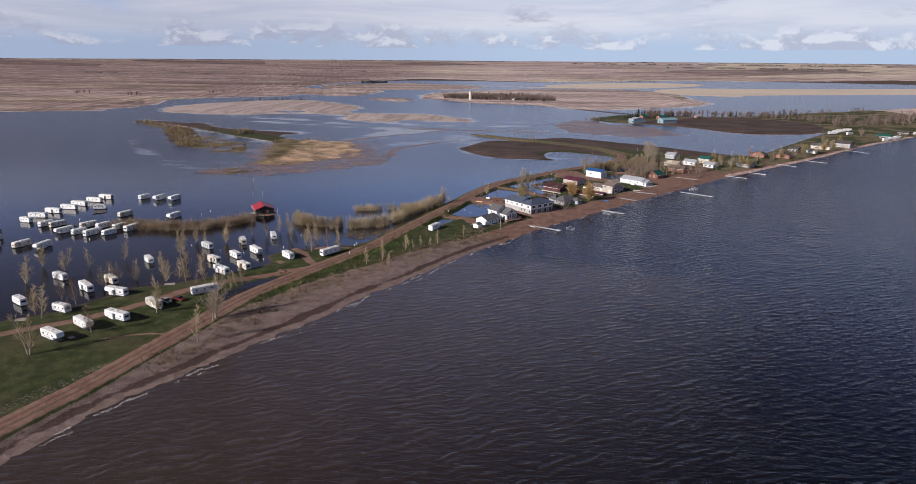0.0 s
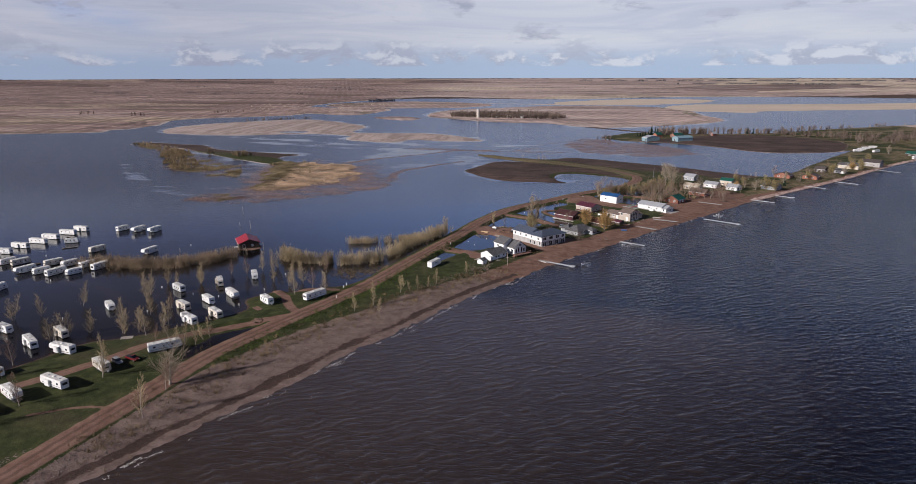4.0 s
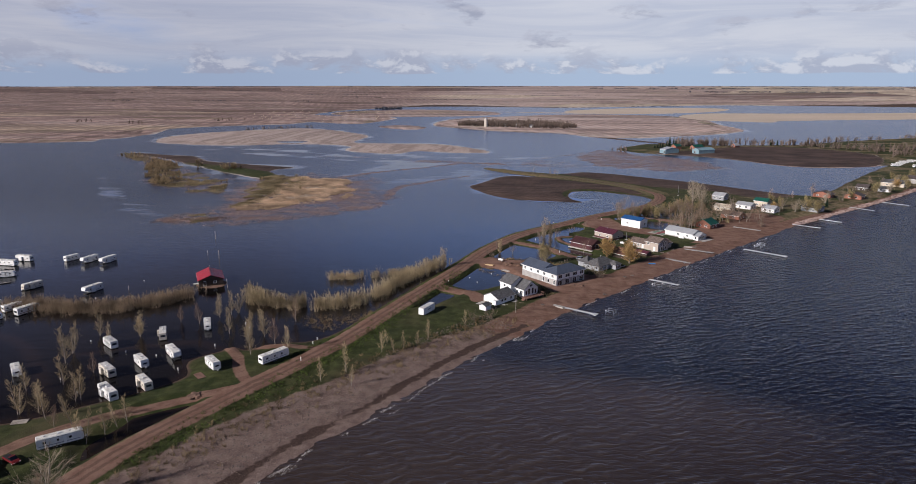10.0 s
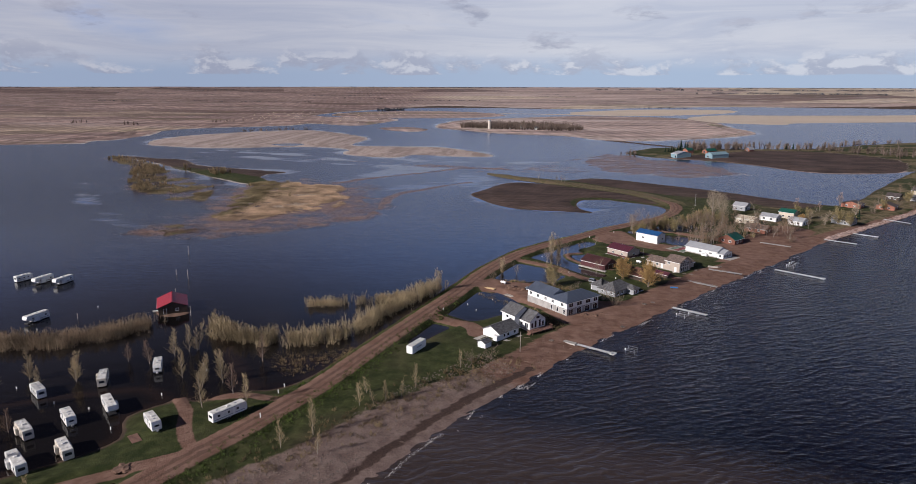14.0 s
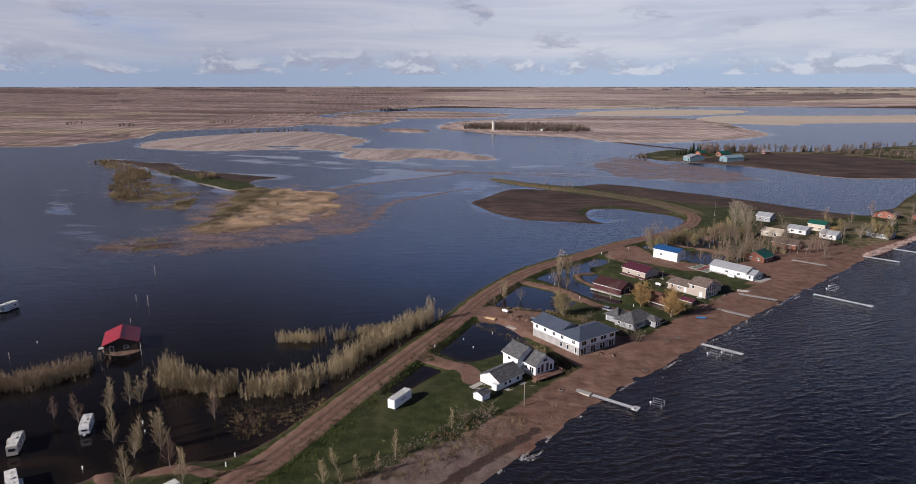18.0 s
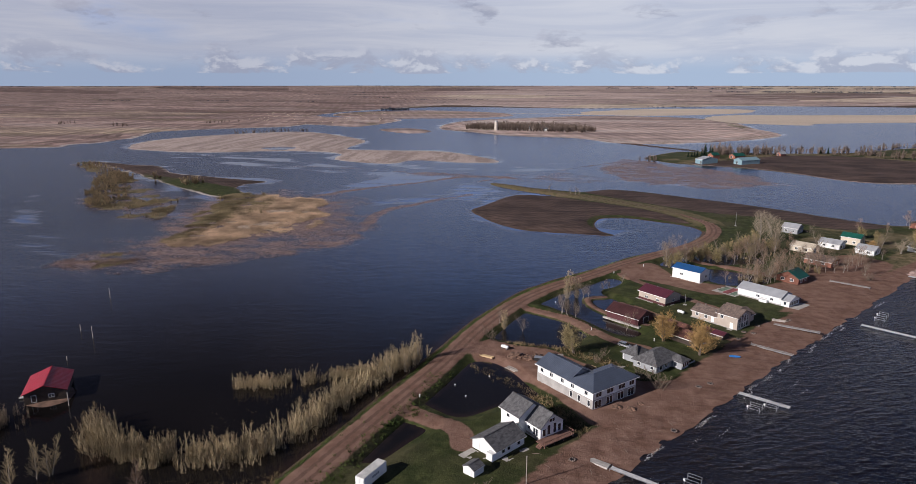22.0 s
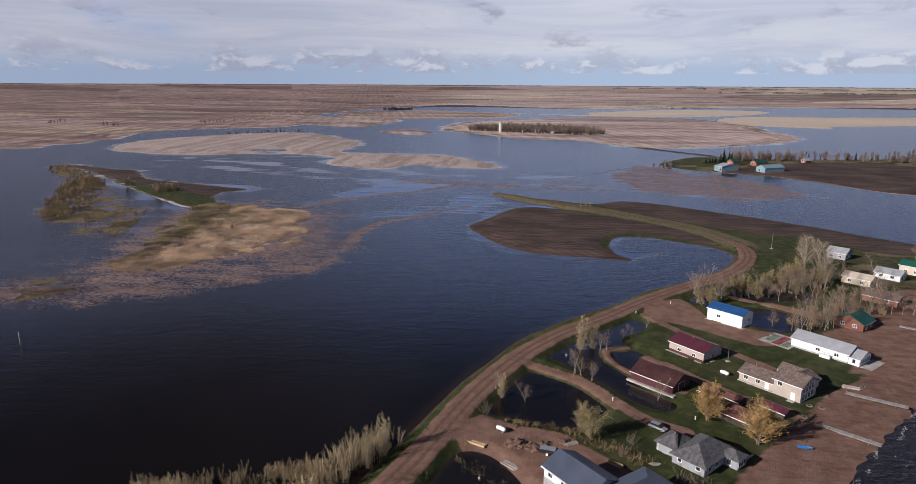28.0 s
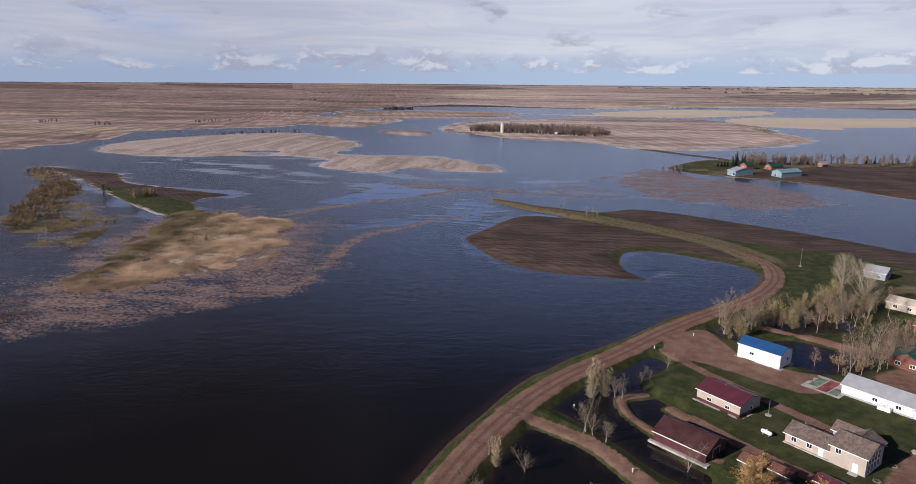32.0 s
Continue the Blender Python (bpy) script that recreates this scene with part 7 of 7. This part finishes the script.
# ---- growth too thick to count ----
def scatter(name, label, category, sources, places, material, tilt=0.0):
    """Joins many turned and scaled copies of small meshes, given as (vertices, faces), into one."""
    vs, fs, k = [], [], 0
    rng = np.random.default_rng(len(places))
    for n, (x, y, z, s) in enumerate(places):
        v, f = sources[n % len(sources)]
        a = rng.random() * 6.283
        c, d = math.cos(a) * s, math.sin(a) * s
        q = np.empty_like(v)
        q[:, 0], q[:, 1], q[:, 2] = v[:, 0] * c - v[:, 1] * d + x, v[:, 0] * d + v[:, 1] * c + y, v[:, 2] * s * rng.uniform(0.8, 1.2) + z
        vs.append(q)
        fs.append(f + k)
        k += len(v)
    v, f = np.concatenate(vs), np.concatenate(fs)
    me = bpy.data.meshes.new(name)
    me.vertices.add(len(v))
    me.vertices.foreach_set("co", v.ravel())
    n = f.shape[1]
    me.loops.add(f.size)
    me.loops.foreach_set("vertex_index", f.ravel())
    me.polygons.add(len(f))
    me.polygons.foreach_set("loop_start", np.arange(0, f.size, n))
    me.update()
    me.materials.append(material)
    return tagged(new(name, me), label, category, kind="stuff")


def arrays(shape):
    v = np.array(shape[0] + shape[2])
    k = len(shape[0])
    quads = [q for q in shape[1]] + [tuple(i + k for i in q) for q in shape[3]]
    return v, np.array(quads)


def along(pts, count, wide, seed, lo, hi, zmin=-0.6):
    p = smooth(pts, False, 6)
    seg = np.hypot(*np.diff(p, axis=0).T)
    cum = np.concatenate([[0], np.cumsum(seg)])
    rng = np.random.default_rng(seed)
    out = []
    for _ in range(count):
        t = rng.random() * cum[-1]
        i = min(int(np.searchsorted(cum, t)) - 1, len(seg) - 1)
        i = max(i, 0)
        q = p[i] + (p[i + 1] - p[i]) * (t - cum[i]) / max(seg[i], 1e-6) + rng.normal(size=2) * wide
        out.append((q[0], q[1], max(ground_z(q[0], q[1]), zmin), rng.uniform(lo, hi)))
    return out


def inside(pts, count, seed, lo, hi, keep=None, zmin=-0.5):
    p = smooth(pts, True, 4)
    rng = np.random.default_rng(seed)
    x = rng.uniform(p[:, 0].min(), p[:, 0].max(), count * 4)
    y = rng.uniform(p[:, 1].min(), p[:, 1].max(), count * 4)
    ok = edge_distance(x, y, p, True) > 0
    x, y = x[ok][:count], y[ok][:count]
    z = ground_heights(x, y)
    if keep is not None:
        ok = keep(x, y, z)
        x, y, z = x[ok], y[ok], z[ok]
    return list(zip(x, y, np.maximum(z, zmin), rng.uniform(lo, hi, len(x))))


def spears(bases, tips, wide, rng, taper=0.35):
    """One thin tapered blade from each base to its tip, turned at random."""
    bases, tips = np.array(bases), np.array(tips)
    d = tips - bases
    d /= np.linalg.norm(d, axis=1)[:, None] + 1e-9
    side = np.cross(d, rng.normal(size=d.shape))
    side *= (np.broadcast_to(wide, len(d)) / 2 / (np.linalg.norm(side, axis=1) + 1e-9))[:, None]
    v = np.stack([bases - side, bases + side, tips + side * taper, tips - side * taper], 1).reshape(-1, 3)
    return v, np.arange(len(v)).reshape(-1, 4)


def blade_clump(count, height, wide, spread, lean, seed):
    """A tuft of stalks."""
    rng = np.random.default_rng(seed)
    b = np.concatenate([rng.normal(size=(count, 2)) * spread, np.full((count, 1), -0.08)], 1)
    t = b + np.concatenate([rng.normal(size=(count, 2)) * lean, (height * rng.uniform(0.55, 1.1, count))[:, None]], 1)
    return spears(b, t, wide, rng)


def twig_clump(height, stems, twigs, wide, fan, reach, seed, up=1.3):
    """A bush of upright stems with side twigs."""
    rng = np.random.default_rng(seed)
    bases, tips, w = [], [], []
    for _ in range(stems):
        p = np.array([*rng.normal(size=2) * height * 0.06, -0.5])
        h = height * rng.uniform(0.65, 1.05)
        q = p + np.array([*rng.normal(size=2) * fan * h, h + 0.5])
        bases.append(p)
        tips.append(q)
        w.append(wide * 1.5)
        for _ in range(twigs):
            u = rng.uniform(0.12, 0.97)
            a = p + (q - p) * u
            e = np.array([*rng.normal(size=2), abs(rng.normal()) * 0.5 + up])
            e /= np.linalg.norm(e)
            bases.append(a)
            tips.append(a + e * h * reach * (1.15 - 0.7 * u) * rng.uniform(0.6, 1.3))
            w.append(wide)
    return spears(bases, tips, np.array(w), rng)


STEMS = [twig_clump(5.4, 4, 18, 0.065, 0.13, 0.26, 100 + i, 1.6) for i in range(5)]
HEDGE_WEST = [(-205, 333), (-184, 331), (-163, 333), (-149, 343), (-140, 354)]
HEDGE_MID = [(-114, 352), (-103, 343), (-90, 340), (-78, 341), (-66, 345), (-59, 356), (-51, 377), (-43, 394), (-37, 408)]
HEDGE_BACK = [(-86, 383), (-72, 386), (-60, 392), (-47, 396)]
thick = along([(x - 0.5, y + 3) for x, y in HEDGE_MID], 1150, 2.3, 1, 0.4, 1.3) + along(HEDGE_BACK, 420, 1.3, 2, 0.5, 0.85)
thick = [p for p in thick if float(vnoise(np.array([p[0]]), np.array([p[1]]), 7, 88, 2)[0]) > -0.25]
scatter("willow_thicket", "dense straw-coloured willow thicket standing in flood water", "thicket", STEMS, thick, M_WILLOW)
scatter("willow_thicket", "thin brown willow thicket standing in flood water", "thicket", STEMS, along(HEDGE_WEST, 1150, 3.2, 3, 0.5, 1.05), mat("brown_willow_stems", (0.36, 0.275, 0.185), 0.9, var=0.3, scale=0.15, fine=2, bump=0.0, spec=0.1))
TUFT = [blade_clump(13, 1.05, 0.09, 0.26, 0.30, 200 + i) for i in range(5)]
BUSHY = [twig_clump(4.4, 7, 26, 0.12, 0.26, 0.30, 300 + i, 0.9) for i in range(4)]
MARSH_BUSH = [twig_clump(4.5, 8, 26, 0.17, 0.24, 0.32, 320 + i, 0.8) for i in range(5)]
M_OLIVE = mat("olive_scrub", (0.38, 0.29, 0.175), 0.9, var=0.3, scale=0.1, fine=1.2, bump=0.0, spec=0.1)
MARSH_WILLOWS = [(-340, 662), (-424, 813), (-418, 836), (-380, 797), (-323, 699), (-301, 687), (-294, 654), (-318, 652)]


def patchy(size, seed, level):
    """Keeps growth in ragged patches."""
    return lambda a, b, z: (vnoise(a, b, size, seed, 3) > level) & (z > -0.12)


scatter("marsh_willows", "olive-brown willow scrub on the flooded island", "scrub", MARSH_BUSH,
        inside(MARSH_WILLOWS, 620, 4, 0.25, 0.95, patchy(24, 91, -0.10)) + along([(-505, 900), (-470, 872), (-430, 838), (-400, 800)], 150, 7, 44, 0.3, 0.85) + inside(MARSH_SCRUB, 70, 45, 0.25, 0.6, patchy(18, 92, -0.08))
        + [(-311, 766, 0.5, 1.7), (-304, 769, 0.5, 1.9), (-299, 764, 0.5, 1.6), (-306, 760, 0.5, 1.7), (-294, 768, 0.5, 1.3), (-316, 772, 0.5, 1.4), (-303, 774, 0.5, 1.5), (-352, 789, 0.5, 1.5), (-349, 792, 0.5, 1.2), (-240, 690, 0.2, 0.9), (-214, 712, 0.2, 0.8), (-186, 640, 0.2, 0.9), (-188, 643, 0.2, 0.8)], M_OLIVE)
REEDY = [blade_clump(22, 0.95, 0.10, 0.95, 0.45, 220 + i) for i in range(8)]
WIDE_REED = [(-193, 540), (-210, 560), (-205, 583), (-203, 624), (-217, 697), (-190, 730), (-150, 696), (-126, 604), (-146, 575), (-165, 548)]
scatter("reed_bed", "pale dry reeds covering the low island", "reeds", REEDY, inside(WIDE_REED, 15000, 5, 0.5, 1.25, patchy(13, 93, -0.14)), M_REED)
scatter("marsh_sedge", "olive-brown sedge on the drowned island", "sedge", REEDY, inside(MARSH_OLIVE, 7000, 55, 0.5, 1.2, patchy(16, 94, -0.15)) + inside(MARSH_SCRUB, 1400, 56, 0.5, 1.1, patchy(14, 95, -0.10)) + inside(MARSH_STRIP, 260, 57, 0.4, 0.8, patchy(9, 96, -0.02)) + inside(MARSH_WILLOWS, 4200, 58, 0.5, 1.2, patchy(16, 97, -0.12)),
        mat("dry_sedge", (0.28, 0.225, 0.135), 0.95, var=0.35, scale=0.06, fine=1.0, bump=0.0, spec=0.05))
drowned = []
for i, (pts, much) in enumerate(DRIFTS):
    drowned += inside(pts, (4200, 60, 60, 140, 500, 260, 200, 500, 200)[i], 600 + i, 0.35, 0.9, lambda a, b, z: vnoise(a * 0.6, b * 1.2, 9, 99, 3) > -0.02, -0.35)
scatter("drowned_reeds", "broken reeds and wrack standing in flood water", "reeds", REEDY, drowned, mat("drowned_reed", (0.33, 0.235, 0.20), 0.95, var=0.35, scale=0.08, fine=1.2, bump=0.0, spec=0.05))
scatter("dry_weeds", "dry brown weeds along the gravel beach", "weeds", TUFT, along([(-100, 170), (-84, 225), (-58, 268), (-33, 300), (-12, 323), (3, 335)], 620, 4.0, 8, 0.6, 1.3), M_BRUSH)
scatter("weedy_shrubs", "leafless shrubs along the bank above the beach", "shrubs", BUSHY, along([(-52, 283), (-36, 304), (-20, 322), (-8, 334)], 26, 1.5, 9, 0.25, 0.5), M_BRUSH)
scatter("wood_brush", "yellowish brush under the flooded wood", "brush", BUSHY, along([(72, 540), (88, 553), (105, 560), (122, 566), (132, 580)], 62, 4.5, 51, 0.5, 1.1) + along([(96, 508), (112, 520), (135, 530)], 40, 3.5, 52, 0.4, 0.9), mat("yellowish_brush", (0.31, 0.245, 0.135), 0.9, var=0.3, scale=0.1, fine=1.2, bump=0.0, spec=0.1))
scatter("bank_weeds", "dry weeds along the ditch beside the new house", "weeds", TUFT, along([(-16, 405), (-2, 392), (8, 378), (16, 366)], 260, 1.3, 53, 0.6, 1.2) + along([(-6, 424), (8, 421), (20, 414), (30, 408)], 160, 1.6, 54, 0.6, 1.3), M_BRUSH)


scatter("mudflat_tufts", "drowned weeds and tufts on the muddy flat", "weeds", TUFT, inside(MUDFLAT, 420, 61, 0.4, 1.0) + along([(-150, 300), (-135, 306), (-118, 318), (-104, 324)], 160, 4.0, 62, 0.3, 0.7) + along([(-98, 352), (-80, 362), (-64, 372), (-52, 384)], 130, 4.5, 63, 0.4, 0.9), M_BRUSH)
grass_rows = along([(x + 4, y - 6) for x, y in ROAD[7:14]], 1200, 2.2, 10, 0.35, 0.8) + along([(x - 5.5, y + 2) for x, y in ROAD[9:20]], 1300, 0.9, 11, 0.35, 0.7)
scatter("verge_grass", "long green grass on the road verges", "grass", TUFT, [g for g in grass_rows if g[2] > 0.2], M_GRASSBLADE)
FAR_TREE = [twig_clump(9.0, 4, 16, 0.42, 0.16, 0.36, 400 + i, 0.9) for i in range(4)]
SILO_WOOD = [(-130, 1500), (-95, 1478), (-40, 1450), (20, 1432), (90, 1415), (120, 1470), (60, 1560), (-40, 1600), (-120, 1560)]
scatter("silo_wood", "bare grey-brown wood round the silo farm", "wood", FAR_TREE, inside(SILO_WOOD, 700, 12, 0.8, 1.35), M_FAR_WOOD)
belt = along([(232, 1068), (268, 1075), (302, 1070)], 70, 7, 13, 0.9, 1.5) + along([(330, 1125), (400, 1085), (470, 1030), (540, 1010), (640, 1080), (760, 1170)], 240, 10, 14, 0.7, 1.3) + along([(136, 1000), (146, 1004)], 10, 4, 15, 0.6, 0.9)
belt += along([(470, 960), (520, 985), (580, 1010)], 60, 12, 16, 0.6, 1.1) + along([(420, 1170), (560, 1220), (700, 1290)], 60, 8, 17, 0.5, 0.9)
scatter("shelterbelt", "bare brown shelterbelt trees behind the farm field", "wood", FAR_TREE, belt, M_FAR_WOOD)
scatter("snag_row", "row of dead trees on the drowned field edge", "wood", FAR_TREE, along([(-530, 1345), (-477, 1396), (-425, 1440)], 40, 3, 18, 0.4, 0.8) + along([(-720, 1600), (-640, 1680)], 14, 8, 19, 0.6, 0.9) + along([(-850, 1480), (-820, 1490)], 6, 6, 20, 0.8, 1.1) + along([(-1020, 1530), (-990, 1545)], 8, 8, 21, 0.7, 1.0), M_FAR_WOOD)


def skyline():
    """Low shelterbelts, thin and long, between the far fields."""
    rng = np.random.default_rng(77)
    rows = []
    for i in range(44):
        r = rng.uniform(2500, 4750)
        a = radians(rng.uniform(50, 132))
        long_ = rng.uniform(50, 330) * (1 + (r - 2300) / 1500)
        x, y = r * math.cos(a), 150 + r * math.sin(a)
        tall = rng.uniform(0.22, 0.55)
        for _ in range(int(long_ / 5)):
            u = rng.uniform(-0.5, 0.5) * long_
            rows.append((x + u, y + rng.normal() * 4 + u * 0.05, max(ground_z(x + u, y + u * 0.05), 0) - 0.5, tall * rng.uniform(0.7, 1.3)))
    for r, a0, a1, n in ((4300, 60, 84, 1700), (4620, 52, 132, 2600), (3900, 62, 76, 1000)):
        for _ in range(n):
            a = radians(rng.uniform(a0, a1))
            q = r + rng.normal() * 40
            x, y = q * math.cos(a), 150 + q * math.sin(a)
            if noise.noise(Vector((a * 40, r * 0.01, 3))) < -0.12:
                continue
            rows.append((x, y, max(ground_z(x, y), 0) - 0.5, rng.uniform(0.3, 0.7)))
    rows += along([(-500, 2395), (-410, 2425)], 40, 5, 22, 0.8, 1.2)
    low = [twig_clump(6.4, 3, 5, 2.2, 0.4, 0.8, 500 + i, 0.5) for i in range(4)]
    scatter("far_tree_lines", "dark tree lines between the far fields", "wood", low, rows, M_FAR_HAZY)


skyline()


# ---- shore: stones, driftwood, foam ----
def stone_shapes(seed, sub=1):
    out = []
    for i in range(4):
        bm = bmesh.new()
        bmesh.ops.create_icosphere(bm, subdivisions=sub, radius=1.0)
        for v in bm.verts:
            v.co *= 1 + 0.35 * noise.noise(v.co * 1.3 + Vector((seed + i, 0, 0)))
            v.co.z *= 0.6
        v = np.array([tuple(q.co) for q in bm.verts])
        f = np.array([[q.index for q in face.verts] for face in bm.faces])
        bm.free()
        out.append((v, f))
    return out


def beach_rows(count, seed, lo, hi, near, wide, part_of):
    pts = SHORE[part_of[0]:part_of[1]]
    p = smooth(pts, False, 6)
    rng = np.random.default_rng(seed)
    out = []
    for _ in range(count):
        i = rng.integers(0, len(p) - 1)
        t = rng.random()
        q = p[i] + (p[i + 1] - p[i]) * t
        d = p[i + 1] - p[i]
        nrm = np.array([-d[1], d[0]]) / (np.hypot(*d) + 1e-6)
        q = q + nrm * (near + wide * rng.random())
        out.append((q[0], q[1], ground_z(q[0], q[1]) + 0.02, lo + (hi - lo) * rng.random() ** 2.5))
    at = np.array(out)
    clear = region(at[:, 0], at[:, 1], ROAD, False, 12.0) > 5.0
    return [row for row, ok in zip(out, clear) if ok]


scatter("beach_stones", "grey-brown stones and clods over the gravel beach", "stones", stone_shapes(1), beach_rows(13000, 31, 0.06, 0.26, 7, 17, (3, 14)), M_ROCK)
scatter("shore_rocks", "pinkish granite rocks piled along the shore", "rocks", stone_shapes(5), beach_rows(1500, 32, 0.4, 1.1, 0.5, 4.5, (20, 25)), M_PINK_ROCK)
STICK = []
for i in range(3):
    v, f = [], []
    tube_list(v, f, (-1, 0, 0.05), (0.1, 0.1, 0.12), 0.05, 0.045, 4)
    tube_list(v, f, (0.1, 0.1, 0.12), (1, -0.1 + 0.1 * i, 0.05), 0.045, 0.02, 4)
    STICK.append((np.array(v), np.array(f)))
scatter("driftwood", "pale driftwood sticks strewn over the beach", "driftwood", STICK, beach_rows(900, 33, 0.25, 1.2, 3, 16, (3, 16)), M_DRIFT)


def foam_lines():
    """Froth flecks gathered in broken lines where the waves run out."""
    p = smooth(SHORE[3:21], False, 60)
    rng = np.random.default_rng(3)
    rows = []
    for off, chance, many in ((-0.3, 0.42, 9), (-1.2, 0.40, 7), (-2.6, 0.34, 4), (-4.6, 0.28, 2), (-7.5, 0.25, 1), (-11.5, 0.22, 1)):
        for i in range(len(p) - 1):
            d = p[i + 1] - p[i]
            n = np.array([-d[1], d[0]]) / (np.hypot(*d) + 1e-6)
            gate = noise.noise(Vector((i * 0.06, off * 3, 0.0))) * 0.5 + 0.5
            if gate > chance * (1.0 if p[i][1] < 470 else 0.75):
                continue
            o = off + 1.8 * noise.noise(Vector((i * 0.045, off, 9))) + 0.4 * noise.noise(Vector((i * 0.3, off, 19)))
            for _ in range(many):
                q = p[i] + d * rng.random() + n * (o + rng.normal() * 0.28)
                rows.append((q[0], q[1], max(0.03, ground_z(q[0], q[1]) + 0.03), 0.03 + 0.09 * rng.random() ** 3))
    flecks = []
    for k in range(3):
        a = np.linspace(0, 2 * math.pi, 7)[:-1]
        r = 1 + 0.35 * np.sin(a * 2 + k)
        v = np.stack([np.append(r * np.cos(a) * 1.6, 0), np.append(r * np.sin(a), 0), np.append(np.zeros(6), 0.12)], 1)
        flecks.append((v, np.array([(j, (j + 1) % 6, 6) for j in range(6)])))
    scatter("shore_foam", "broken white foam flecks where waves reach the beach", "foam", flecks, rows, M_FOAM)


foam_lines()


# ---- hay bales on the far stubble ----
def hay_bales():
    rng = np.random.default_rng(41)
    bm = bmesh.new()
    bmesh.ops.create_cone(bm, cap_ends=True, segments=12, radius1=0.95, radius2=0.95, depth=1.5, matrix=Matrix.Rotation(radians(90), 4, "Y"))
    bmesh.ops.bevel(bm, geom=bm.edges[:], offset=0.12, segments=1, affect="EDGES")
    me = bpy.data.meshes.new("hay_bale")
    bm.to_mesh(me)
    bm.free()
    me.materials.append(mat("pale_hay", (0.60, 0.50, 0.36), 0.95, var=0.25, scale=0.8, fine=5, bump=0.2, each=0.3))
    ring = smooth([(-774, 2152), (-395, 2204), (-291, 1700), (-458, 1560), (-719, 1730)], True, 3)
    n = 0
    while n < 120:
        x, y = rng.uniform(-780, -290), rng.uniform(1530, 2200)
        if edge_distance(np.array([x]), np.array([y]), ring, True)[0] < 5 or ground_z(x, y) < 0.3:
            continue
        ob = new("hay_bale", me)
        ob.matrix_world = Matrix.Translation((x, y, ground_z(x, y) + 0.9)) @ Matrix.Rotation(rng.uniform(0, 3.14), 4, "Z")
        tagged(ob, "round pale hay bale lying on the stubble field", "hay bale", "bales on the stubble field")
        n += 1


hay_bales()
